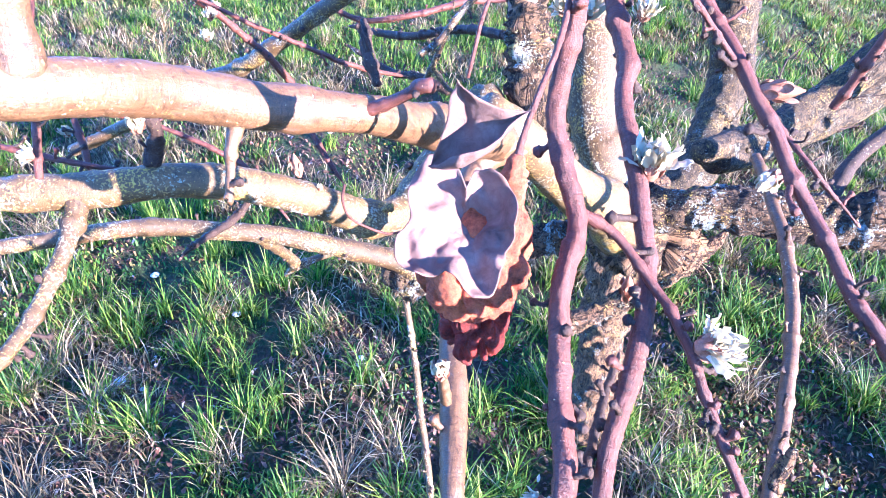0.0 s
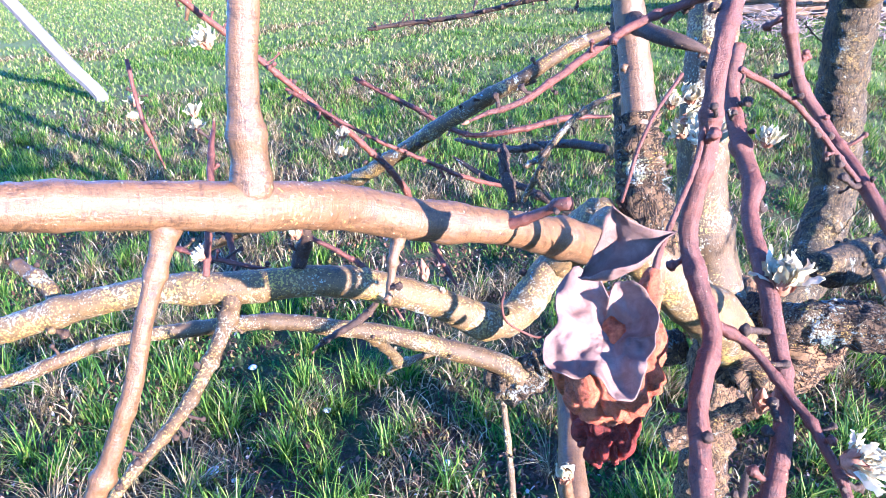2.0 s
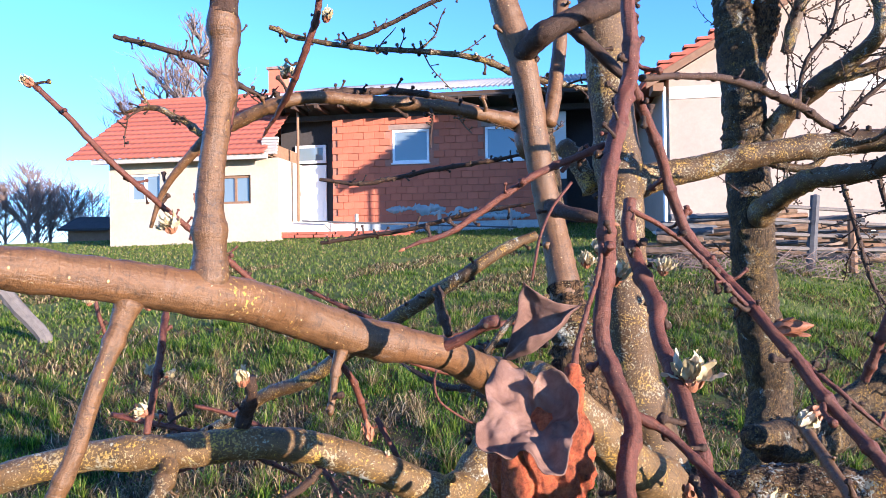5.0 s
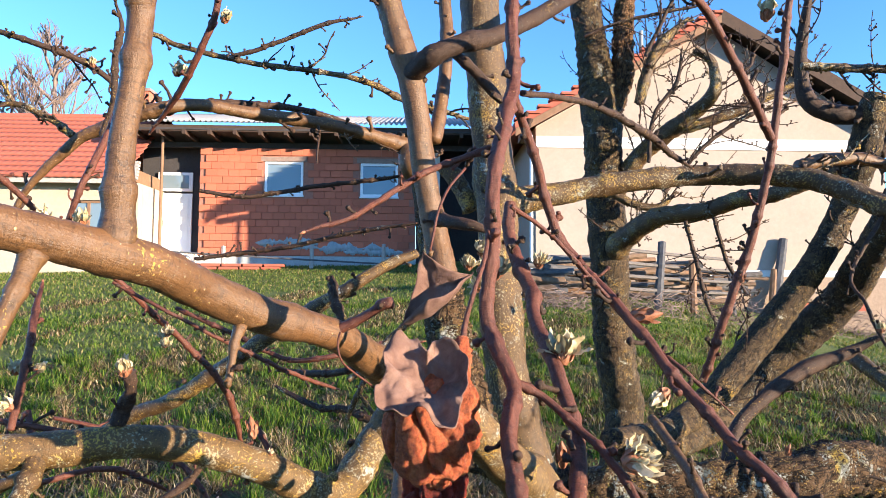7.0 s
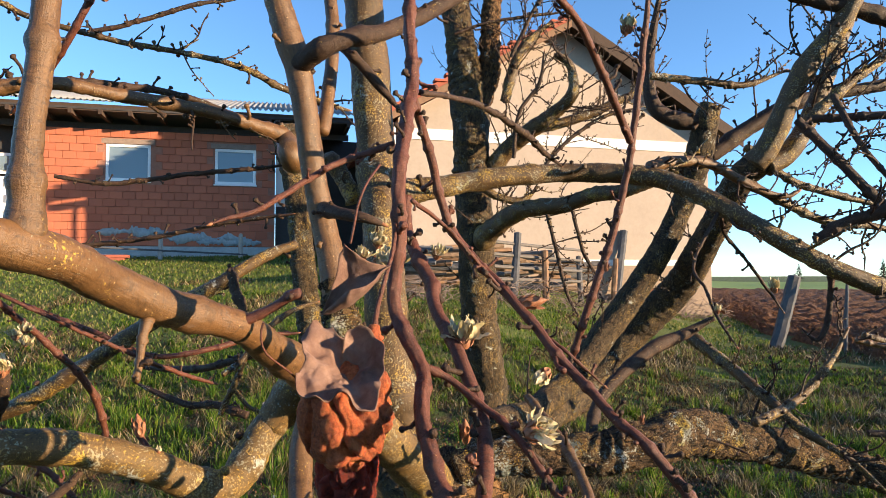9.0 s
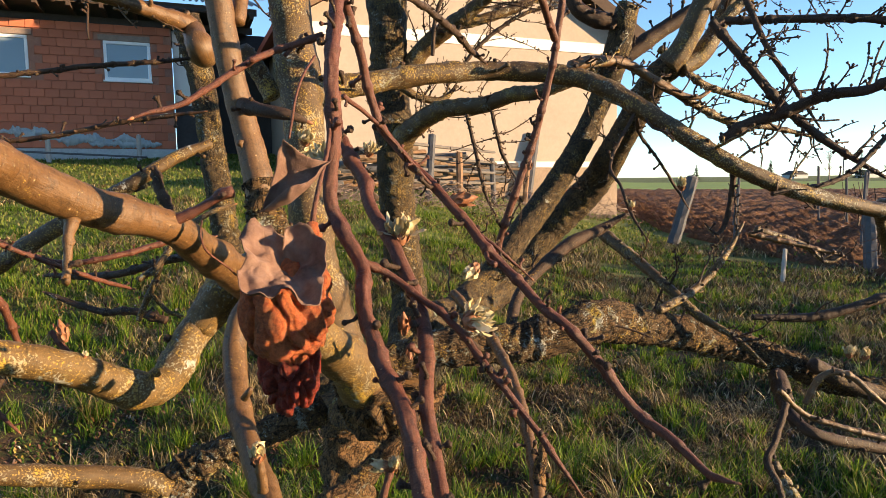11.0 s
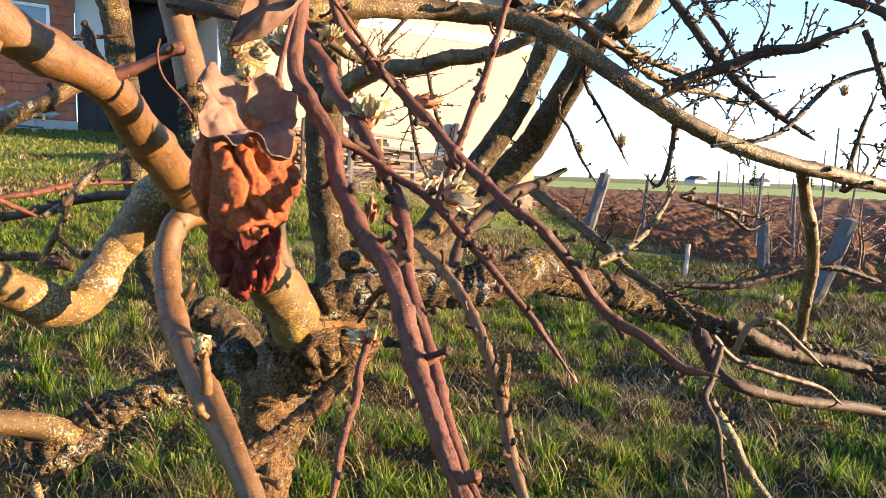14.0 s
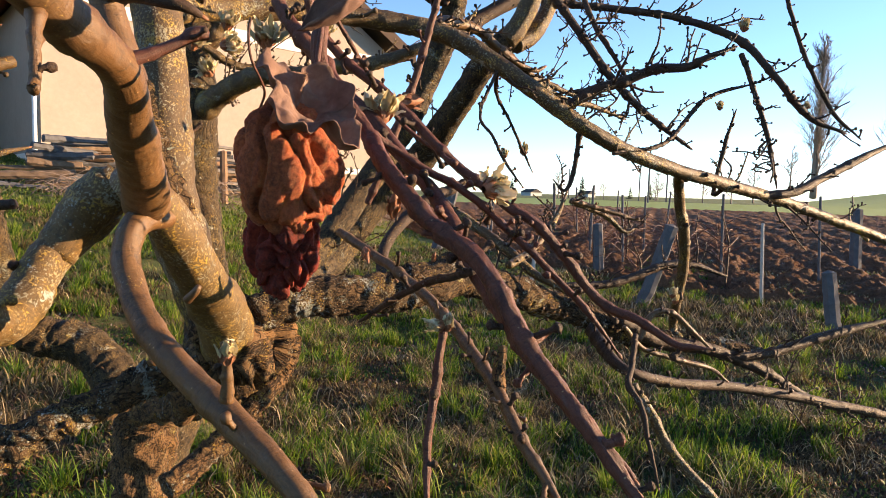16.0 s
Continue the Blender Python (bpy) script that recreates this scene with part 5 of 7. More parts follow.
limb("twig", pear_tree, bark_dark, [(0.804, 0.422, 1.312, 0.0041), (0.815, 0.409, 1.27, 0.00358), (0.832, 0.388, 1.194, 0.00358), (0.839, 0.374, 1.124, 0.00307)], buds=5, twigs=7, tl=0.06)
limb("twig", pear_tree, bark_dark, [(1.0, 0.52, 1.13, 0.0042), (1.018, 0.553, 1.117, 0.00393), (1.04, 0.547, 1.207, 0.00393), (1.058, 0.54, 1.267, 0.00327)], buds=4)
limb("twig", pear_tree, bark_dark, [(0.737, 0.582, 1.17, 0.00341), (0.852, 0.561, 1.194, 0.00358), (0.961, 0.551, 1.277, 0.00375), (1.031, 0.502, 1.308, 0.00313)], buds=4)
limb("twig", pear_tree, bark_dark, [(0.862, 0.387, 1.395, 0.00307), (0.879, 0.366, 1.319, 0.00307), (0.912, 0.332, 1.235, 0.00307), (0.944, 0.304, 1.198, 0.00256)], buds=4)
limb("branch", pear_tree, bark_dark, [(1.10, 0.498, 1.113, 0.008), (1.16, 0.466, 1.122, 0.0085), (1.253, 0.444, 1.156, 0.00827), (1.425, 0.384, 1.227, 0.00862)])
limb("knob", pear_tree, bark_moss, [(-0.022, 0.637, 1.036, 0.0165), (-0.006, 0.637, 1.064, 0.0195), (0.012, 0.634, 1.088, 0.0215), (0.03, 0.625, 1.10, 0.0185)], rough=0.14)
limb("stem_lichen", pear_tree, lichen_bark, [(0.051, 0.662, 1.195, 0.0165), (0.054, 0.655, 1.165, 0.0195), (0.06, 0.648, 1.13, 0.0225), (0.068, 0.642, 1.1, 0.0235), (0.082, 0.64, 1.065, 0.0215), (0.098, 0.645, 1.03, 0.02)], rough=0.3)
limb("branch", pear_tree, bark_mid, [(0.955, 0.532, 1.137, 0.0085), (0.985, 0.60, 1.15, 0.0088), (1.053, 0.638, 1.097, 0.01004), (1.095, 0.645, 1.038, 0.01031), (1.143, 0.669, 0.972, 0.01076), (1.181, 0.697, 0.891, 0.01207), (1.219, 0.726, 0.82, 0.01614), (1.217, 0.724, 0.792, 0.01972)], rough=0.08)
limb("branch", pear_tree, bark_dark, [(1.147, 0.992, 0.882, 0.00621), (1.252, 0.941, 0.881, 0.01034), (1.334, 0.903, 0.902, 0.01034), (1.427, 0.861, 0.931, 0.01034), (1.496, 0.826, 0.93, 0.00931), (1.589, 0.777, 0.901, 0.00827)], rough=0.08, twigs=6, tl=0.12)
limb("twig", pear_tree, bark_mid, [(1.024, 0.877, 1.093, 0.00676), (1.117, 0.849, 1.061, 0.0061), (1.158, 0.825, 1.025, 0.00534), (1.194, 0.809, 1.041, 0.00457)], buds=3, twigs=3, tl=0.08)
limb("branch", pear_tree, bark_mid, [(-0.808, 1.165, 0.8, 0.01158), (-0.613, 1.152, 0.894, 0.01158), (-0.507, 1.115, 0.961, 0.01291), (-0.419, 1.09, 0.995, 0.01348), (-0.321, 1.053, 1.056, 0.01313), (-0.239, 1.026, 1.111, 0.01289), (-0.173, 1.022, 1.153, 0.01289), (-0.114, 0.998, 1.187, 0.01341), (-0.042, 1.012, 1.233, 0.01517), (0.013, 1.029, 1.257, 0.01776)], rough=0.06, buds=2)
limb("arch_limb", pear_tree, bark_young, [(-0.58, 0.877, 1.275, 0.00281), (-0.559, 0.873, 1.324, 0.0045), (-0.529, 0.87, 1.363, 0.00618), (-0.501, 0.867, 1.388, 0.00731), (-0.468, 0.865, 1.415, 0.00843), (-0.411, 0.861, 1.435, 0.01012), (-0.354, 0.858, 1.455, 0.00956), (-0.312, 0.876, 1.465, 0.00918), (-0.245, 0.905, 1.462, 0.00947), (-0.186, 0.953, 1.465, 0.00994), (-0.114, 0.961, 1.457, 0.01003), (-0.043, 0.999, 1.445, 0.01171), (-0.010, 1.03, 1.439, 0.01605), (0.008, 1.045, 1.40, 0.0185), (0.007, 1.854, 1.585, 0.0165)], rough=0.08, buds=7, twigs=11, tl=0.08)
limb("branch", pear_tree, bark_dark, [(-0.391, 0.91, 1.457, 0.00621), (-0.32, 0.926, 1.482, 0.00633), (-0.258, 0.953, 1.489, 0.00579), (-0.177, 1.001, 1.494, 0.00531), (-0.086, 1.049, 1.479, 0.00476)], buds=4)
limb("twig", pear_tree, bark_mid, [(-0.485, 0.865, 1.414, 0.00594), (-0.522, 0.865, 1.439, 0.00486), (-0.567, 0.865, 1.459, 0.00432), (-0.624, 0.867, 1.454, 0.00378)], buds=3, twigs=4, tl=0.06)
limb("twig", pear_tree, twig_red, [(-0.17, 0.52, 1.483, 0.00317), (-0.182, 0.532, 1.45, 0.00323), (-0.211, 0.556, 1.407, 0.00333), (-0.242, 0.589, 1.382, 0.00309), (-0.27, 0.611, 1.36, 0.00279)], buds=2)
limb("twig", pear_tree, bark_dark, [(-0.591, 0.81, 1.553, 0.00358), (-0.514, 0.809, 1.53, 0.0041), (-0.454, 0.828, 1.509, 0.00419), (-0.412, 0.859, 1.48, 0.00432), (-0.383, 0.909, 1.466, 0.00455)], buds=4, twigs=9, tl=0.08)
limb("twig", pear_tree, bark_mid, [(-0.434, 1.001, 1.62, 0.00438), (-0.377, 1.001, 1.597, 0.00438), (-0.272, 0.999, 1.574, 0.00438), (-0.149, 0.996, 1.558, 0.00438), (-0.073, 0.994, 1.542, 0.00501), (-0.007, 1.014, 1.517, 0.00573), (0.102, 1.042, 1.495, 0.00589)], buds=5, twigs=11, tl=0.08)
limb("twig", pear_tree, bark_dark, [(-0.34, 1.099, 1.614, 0.0041), (-0.258, 1.094, 1.64, 0.0041), (-0.165, 1.089, 1.677, 0.0041), (-0.093, 1.086, 1.693, 0.00341)], buds=4)
limb("twig", pear_tree, bark_dark, [(-0.419, 0.814, 1.403, 0.00461), (-0.404, 0.81, 1.45, 0.0041), (-0.401, 0.806, 1.512, 0.00461), (-0.394, 0.804, 1.55, 0.0041), (-0.402, 0.801, 1.589, 0.00307)], buds=3)
limb("twig", pear_tree, bark_dark, [(-0.353, 1.015, 1.358, 0.00313), (-0.279, 1.013, 1.349, 0.00375), (-0.213, 1.01, 1.357, 0.00375), (-0.156, 1.008, 1.367, 0.00375), (-0.071, 1.004, 1.377, 0.00375), (0.004, 1.001, 1.387, 0.00313)], buds=5)
limb("twig", pear_tree, bark_dark, [(-0.428, 1.224, 1.253, 0.0037), (-0.333, 1.22, 1.265, 0.00444), (-0.229, 1.196, 1.278, 0.00437), (-0.115, 1.161, 1.302, 0.00427), (0.009, 1.106, 1.316, 0.0041)], buds=6)
limb("shoot", pear_tree, twig_red, [(-0.54, 0.586, 1.43, 0.00283), (-0.508, 0.599, 1.398, 0.00335), (-0.455, 0.625, 1.332, 0.00344), (-0.407, 0.702, 1.26, 0.00358), (-0.369, 0.723, 1.222, 0.00367), (-0.334, 0.775, 1.169, 0.0039), (-0.301, 0.828, 1.117, 0.00413), (-0.261, 0.881, 1.048, 0.00498), (-0.249, 0.936, 0.955, 0.00524)], buds=5)
limb("twig", pear_tree, twig_red, [(-0.363, 0.621, 1.248, 0.00279), (-0.339, 0.616, 1.309, 0.00358), (-0.328, 0.633, 1.355, 0.0041), (-0.325, 0.65, 1.398, 0.00337)])
limb("shoot", pear_tree, twig_red, [(-0.291, 0.428, 1.086, 0.00295), (-0.292, 0.445, 1.131, 0.00307), (-0.303, 0.473, 1.17, 0.00324), (-0.314, 0.502, 1.199, 0.00304)], buds=2)
limb("twig", pear_tree, twig_red, [(-0.36, 0.48, 1.087, 0.0025), (-0.303, 0.479, 1.078, 0.0025), (-0.26, 0.488, 1.069, 0.00223)], buds=3)
limb("twig", pear_tree, twig_red, [(-0.415, 0.64, 0.971, 0.00319), (-0.373, 0.637, 0.989, 0.00319), (-0.33, 0.686, 0.988, 0.00341), (-0.284, 0.737, 0.947, 0.00364)], buds=2)
limb("twig", pear_tree, twig_red, [(-0.355, 0.724, 1.201, 0.00228), (-0.265, 0.724, 1.154, 0.00228), (-0.209, 0.775, 1.115, 0.0029), (-0.153, 0.825, 1.078, 0.00307), (-0.103, 0.926, 1.042, 0.00284)], buds=3)
limb("twig", pear_tree, twig_red, [(-0.382, 0.606, 1.068, 0.00319), (-0.373, 0.597, 1.046, 0.00358), (-0.366, 0.587, 1.023, 0.00358)])
limb("twig", pear_tree, twig_red, [(-0.407, 0.702, 1.042, 0.00228), (-0.358, 0.707, 1.03, 0.00273), (-0.295, 0.709, 1.005, 0.00319), (-0.253, 0.706, 0.981, 0.00319), (-0.207, 0.691, 0.93, 0.00319)])
limb("twig", pear_tree, twig_red, [(-0.171, 0.695, 1.035, 0.00341), (-0.154, 0.686, 1.01, 0.00341), (-0.136, 0.679, 0.987, 0.00299)])
limb("twig", pear_tree, twig_red, [(-0.555, 0.707, 1.233, 0.00256), (-0.537, 0.693, 1.173, 0.00259), (-0.529, 0.698, 1.134, 0.00266), (-0.524, 0.706, 1.103, 0.00273)], buds=1)
limb("twig", pear_tree, bark_mid, [(-0.109, 1.107, 1.031, 0.00501), (-0.079, 1.125, 1.052, 0.00563), (-0.038, 1.16, 1.103, 0.00563), (0.01, 1.188, 1.136, 0.00563), (0.059, 1.207, 1.153, 0.00501)], buds=2)
limb("twig", pear_tree, twig_red, [(-0.494, 1.31, 1.153, 0.00444), (-0.368, 1.31, 1.097, 0.00518), (-0.254, 1.311, 1.046, 0.00518), (-0.146, 1.34, 1.055, 0.00592), (-0.06, 1.369, 1.075, 0.00666), (0.027, 1.392, 1.079, 0.00592)], buds=2)
limb("twig", pear_tree, bark_mid, [(-0.127, 1.021, 0.642, 0.00614), (-0.102, 0.987, 0.518, 0.00625), (-0.086, 0.958, 0.409, 0.00705), (-0.067, 0.922, 0.305, 0.00711), (-0.045, 0.868, 0.189, 0.00782)], buds=3)
limb("twig", pear_tree, bark_mid, [(-0.117, 1.168, 0.95, 0.00478), (-0.097, 1.161, 0.996, 0.00546), (-0.073, 1.152, 1.048, 0.00478)])
limb("twig", pear_tree, bark_mid, [(-0.092, 1.159, 0.996, 0.0041), (-0.067, 1.155, 0.965, 0.0041), (-0.042, 1.149, 0.955, 0.00341)])
limb("second_stem", pear_tree, bark_lean, [(0.365, 1.63, 0.5, 0.05), (0.33, 1.72, 0.6, 0.052), (0.27, 1.8, 0.69, 0.052), (0.148, 1.846, 0.743, 0.0454), (0.098, 1.829, 0.913, 0.0389), (0.077, 1.829, 1.049, 0.0365), (0.057, 1.837, 1.202, 0.0348), (0.038, 1.846, 1.355, 0.034), (0.026, 1.854, 1.491, 0.0348), (0.007, 1.854, 1.585, 0.0389), (-0.008, 1.854, 1.644, 0.0373)], rough=0.1)
limb("twig", pear_tree, bark_dark, [(0.602, 0.705, 1.30, 0.0032), (0.626, 0.734, 1.265, 0.00284), (0.669, 0.742, 1.225, 0.00234), (0.711, 0.749, 1.181, 0.00241), (0.743, 0.752, 1.144, 0.00184)], buds=1)
limb("twig", pear_tree, bark_dark, [(0.60, 0.705, 1.298, 0.0028), (0.535, 0.677, 1.218, 0.00216), (0.526, 0.642, 1.183, 0.00209), (0.523, 0.614, 1.147, 0.00205), (0.526, 0.583, 1.113, 0.0015)], buds=1)
limb("rear_stem", pear_tree, bark_lean, [(0.4, 1.66, 0.36, 0.055), (0.5, 1.75, 0.5, 0.058), (0.6, 1.86, 0.62, 0.06), (0.661, 1.979, 0.817, 0.058), (0.642, 1.961, 0.894, 0.058), (0.617, 1.939, 1.079, 0.058), (0.597, 1.885, 1.296, 0.058), (0.578, 1.881, 1.493, 0.058), (0.557, 1.83, 1.644, 0.05601), (0.545, 1.826, 1.784, 0.058), (0.527, 1.824, 1.923, 0.0455), (0.505, 1.822, 2.064, 0.0455), (0.496, 1.816, 2.238, 0.042)], rough=0.09, twigs=14, tl=0.216)
limb("stem", pear_tree, bark_old, [(0.573, 1.823, 1.714, 0.03249), (0.613, 1.807, 1.836, 0.03249), (0.617, 1.8, 1.958, 0.02999), (0.624, 1.79, 2.116, 0.02749), (0.631, 1.781, 2.273, 0.02499)], rough=0.15, twigs=18, tl=0.252)
limb("limb", pear_tree, bark_mid, [(0.598, 1.9, 1.28, 0.038), (0.606, 1.80, 1.342, 0.033), (0.671, 1.665, 1.397, 0.02543), (0.75, 1.549, 1.401, 0.02175), (0.804, 1.487, 1.422, 0.02119), (0.838, 1.429, 1.423, 0.0185), (0.90, 1.37, 1.445, 0.016), (0.96, 1.31, 1.48, 0.012), (1.03, 1.25, 1.53, 0.007)], rough=0.1, buds=3, twigs=14, tl=0.216)
limb("limb", pear_tree, bark_mid, [(0.583, 1.881, 1.457, 0.02856), (0.662, 1.807, 1.591, 0.02792), (0.713, 1.743, 1.642, 0.025), (0.784, 1.674, 1.697, 0.01997), (0.803, 1.616, 1.741, 0.01621), (0.795, 1.614, 1.814, 0.01189), (0.755, 1.623, 1.847, 0.00973)], rough=0.1, buds=2, twigs=18, tl=0.288)
limb("branch", pear_tree, bark_mid, [(0.729, 1.739, 1.65, 0.01628), (0.878, 1.7, 1.692, 0.01511), (0.969, 1.675, 1.734, 0.01279), (1.077, 1.646, 1.785, 0.01047)], buds=3, twigs=18, tl=0.252)
limb("branch", pear_tree, bark_mid, [(0.645, 1.755, 1.736, 0.01511), (0.67, 1.744, 1.838, 0.01628), (0.702, 1.733, 1.906, 0.01395), (0.777, 1.711, 1.974, 0.01047)], buds=3, twigs=18, tl=0.252)
limb("branch", pear_tree, bark_mid, [(0.573, 1.786, 1.48, 0.01163), (0.631, 1.773, 1.445, 0.01163), (0.698, 1.757, 1.436, 0.01047), (0.747, 1.742, 1.479, 0.00814)], buds=4, twigs=11, tl=0.18)
limb("twig", pear_tree, bark_dark, [(0.661, 1.476, 1.365, 0.00493), (0.683, 1.475, 1.277, 0.00493), (0.713, 1.474, 1.16, 0.00493), (0.742, 1.469, 1.102, 0.00493)], buds=4, twigs=8, tl=0.144)
limb("twig", pear_tree, bark_dark, [(0.725, 1.46, 1.372, 0.00493), (0.755, 1.458, 1.263, 0.00493), (0.798, 1.451, 1.189, 0.00411)], buds=3, twigs=8, tl=0.144)
limb("twig", pear_tree, bark_dark, [(0.629, 1.654, 1.839, 0.00547), (0.675, 1.638, 1.936, 0.00547), (0.721, 1.622, 2.034, 0.00456)], buds=4, twigs=8, tl=0.144)
limb("twig", pear_tree, bark_dark, [(0.679, 1.66, 1.465, 0.00547), (0.773, 1.631, 1.579, 0.00547), (0.882, 1.6, 1.66, 0.00547), (0.993, 1.571, 1.692, 0.00456)], buds=6, twigs=11, tl=0.144)
limb("twig", pear_tree, bark_dark, [(0.639, 1.666, 1.547, 0.00547), (0.653, 1.656, 1.677, 0.00547), (0.708, 1.638, 1.758, 0.00547), (0.723, 1.63, 1.855, 0.00456)], buds=5, twigs=11, tl=0.144)
limb("twig", pear_tree, bark_dark, [(0.47, 1.69, 1.905, 0.00456), (0.564, 1.665, 1.937, 0.00456), (0.659, 1.641, 1.953, 0.00456), (0.785, 1.609, 1.968, 0.00365)], buds=5, twigs=8, tl=0.144)


# ---- buds ----
def petal_rows(L, W, curl, twist, crimp=0.0, seed=0.0):
    rows = []
    for i in range(7):
        u = i / 6
        w = W * math.sin(math.pi * min(0.96, 0.10 + 0.88 * u)) ** 0.8
        bend = curl * u * u
        rows.append([(w * s + crimp * W * noise.noise(Vector((seed, u * 4, 0))), L * u * math.cos(bend), L * (0.5 * u * math.sin(bend)) + 0.55 * w * s * s + twist * w * s * u + crimp * W * noise.noise(Vector((s * 1.8, u * 5, seed)))) for s in (-1, -0.5, 0, 0.5, 1)])
    return rows


def merged(parts):
    v, f = [], []
    for pv, pf in parts:
        o = len(v)
        v += pv
        f += [tuple(i + o for i in q) for q in pf]
    return v, f


def oriented(direction, at):
    return Matrix.Translation(at) @ Vector(direction).to_track_quat("Z", "Y").to_matrix().to_4x4()


def moved(v, m):
    return [tuple(m @ Vector(p)) for p in v]


def ovoid(L, R, n=8, rings=6, seed=0.0, tip=0.15):
    rows = []
    for i in range(rings + 1):
        u = i / rings
        r = R * (math.sin(math.pi * (0.08 + 0.9 * u)) ** 0.75) * (1 - 0.35 * u)
        rows.append([(r * math.cos(2 * math.pi * k / n), r * math.sin(2 * math.pi * k / n), L * u) for k in range(n)])
    return rows_mesh(rows, True)


bloom_seed = [0]


def bloom(kind, parent, at, direction, size):
    """cluster: opening leaf and flower bud; tuft: swelling bud with a cream tip; bud: closed scaly bud."""
    bloom_seed[0] += 1
    rng = random.Random(bloom_seed[0])
    m = oriented(direction, at)
    core = link_mesh("bud", moved(ovoid(size * (0.5 if kind != "bud" else 1.0), size * (0.2 if kind != "bud" else 0.24))[0], m), ovoid(1, 1)[1], scale_brown, parent)
    scales = []
    for k in range(9 if kind == "bud" else 6):
        a = k * 2.4
        lean = rng.uniform(0.05, 0.35) if kind != "bud" else rng.uniform(0.02, 0.12)
        v, f = rows_mesh(petal_rows(size * (rng.uniform(0.28, 0.42) if kind == "bud" else rng.uniform(0.16, 0.28)), size * (0.11 if kind == "bud" else 0.085), 0.4, 0))
        h = size * (0.05 + (0.06 * k if kind == "bud" else 0.01 * k))
        mm = m @ Matrix.Translation((0, 0, h)) @ Matrix.Rotation(a, 4, "Z") @ Matrix.Translation((0, -size * (0.16 if kind == "bud" else 0.12), 0)) @ Matrix.Rotation(math.pi / 2 + lean, 4, "X")
        scales.append((moved(v, mm), f))
    link_mesh("bud_husk", *merged(scales), scale_brown, core)
    if kind == "bud":
        return core
    tips = []
    n = 36 if kind == "cluster" else 16
    for k in range(n):
        a = k * 2.399 + rng.uniform(-0.4, 0.4)
        u = (k + 0.5) / n
        if kind == "cluster":
            lean, L, W, off = -0.15 + 1.25 * u ** 1.2 + rng.uniform(-0.2, 0.2), size * rng.uniform(0.34, 0.54), size * rng.uniform(0.065, 0.115), 0.05 + 0.09 * u
        else:
            lean, L, W, off = -0.12 + 0.4 * u + rng.uniform(-0.08, 0.12), size * rng.uniform(0.34, 0.58), size * rng.uniform(0.08, 0.13), 0.05 + 0.08 * u
        v, f = rows_mesh(petal_rows(L, W, rng.uniform(-1.1, 0.5), rng.uniform(-0.6, 0.6), 0.75, k * 1.7 + bloom_seed[0]))
        mm = m @ Matrix.Translation((0, 0, size * rng.uniform(0.14, 0.26))) @ Matrix.Rotation(a, 4, "Z") @ Matrix.Translation((0, -size * off, 0)) @ Matrix.Rotation(math.pi / 2 + lean, 4, "X")
        tips.append((moved(v, mm), f))
    link_mesh("blossom_tuft", *merged(tips), petal_cream, core, "cream downy unfolding leaflets")
    return core


bloom("cluster", pear_tree, (0.116, 0.35, 1.145), (0.1, 0.23, 0.97), 0.0368)
bloom("cluster", pear_tree, (0.129, 0.265, 1.103), (0.98, -0.08, 0.18), 0.0309)
bloom("cluster", pear_tree, (0.076, 0.508, 1.225), (0.12, -0.33, 0.94), 0.024)
bloom("cluster", pear_tree, (0.072, 0.51, 1.212), (0.83, -0.47, 0.29), 0.0267)
bloom("cluster", pear_tree, (0.112, 0.42, 1.212), (0.16, -0.24, 0.96), 0.0194)
bloom("tuft", pear_tree, (0.229, 0.46, 1.113), (-0.76, -0.18, -0.63), 0.0294)
bloom("bud", pear_tree, (0.185, 0.427, 1.174), (0.95, -0.28, 0.14), 0.0269)
bloom("bud", pear_tree, (0.112, 0.331, 1.083), (-0.11, -0.27, 0.96), 0.0186)
bloom("tuft", pear_tree, (0.071, 0.232, 1.033), (-0.97, 0.22, 0.14), 0.0158)
bloom("tuft", pear_tree, (0.072, 0.231, 1.03), (-0.0, -0.15, 0.99), 0.0138)
bloom("tuft", pear_tree, (0.01, 0.355, 0.995), (-0.05, -0.13, 0.99), 0.0253)
bloom("tuft", pear_tree, (-0.169, 0.522, 1.445), (0.5, -0.31, 0.81), 0.0214)
bloom("tuft", pear_tree, (-0.204, 0.423, 1.127), (-0.02, -0.3, 0.95), 0.0241)
bloom("tuft", pear_tree, (-0.285, 0.445, 1.129), (0.87, -0.3, 0.38), 0.017)
bloom("cluster", pear_tree, (-0.289, 0.427, 1.102), (-0.84, -0.25, 0.48), 0.0172)
bloom("cluster", pear_tree, (-0.229, 0.567, 1.408), (0.57, -0.31, 0.76), 0.0239)
bloom("tuft", pear_tree, (-0.432, 0.808, 1.496), (-0.02, -0.3, 0.95), 0.0217)
bloom("cluster", pear_tree, (-0.292, 0.727, 1.122), (0.34, -0.31, 0.89), 0.0193)
bloom("cluster", pear_tree, (-0.329, 0.599, 1.259), (-0.21, -0.29, 0.93), 0.0258)
bloom("tuft", pear_tree, (-0.53, 0.587, 1.422), (-0.75, -0.36, 0.55), 0.0261)
bloom("cluster", pear_tree, (-0.363, 0.586, 1.254), (-0.29, -0.21, 0.94), 0.0332)
bloom("cluster", pear_tree, (-0.496, 0.628, 1.173), (0.07, -0.12, 0.99), 0.0161)
bloom("cluster", pear_tree, (-0.38, 0.573, 1.176), (0.07, -0.12, 0.99), 0.0193)
bloom("cluster", pear_tree, (-0.312, 0.79, 1.131), (0.07, -0.12, 0.99), 0.0217)
bloom("cluster", pear_tree, (-0.319, 0.477, 1.121), (0.34, -0.06, 0.94), 0.0207)
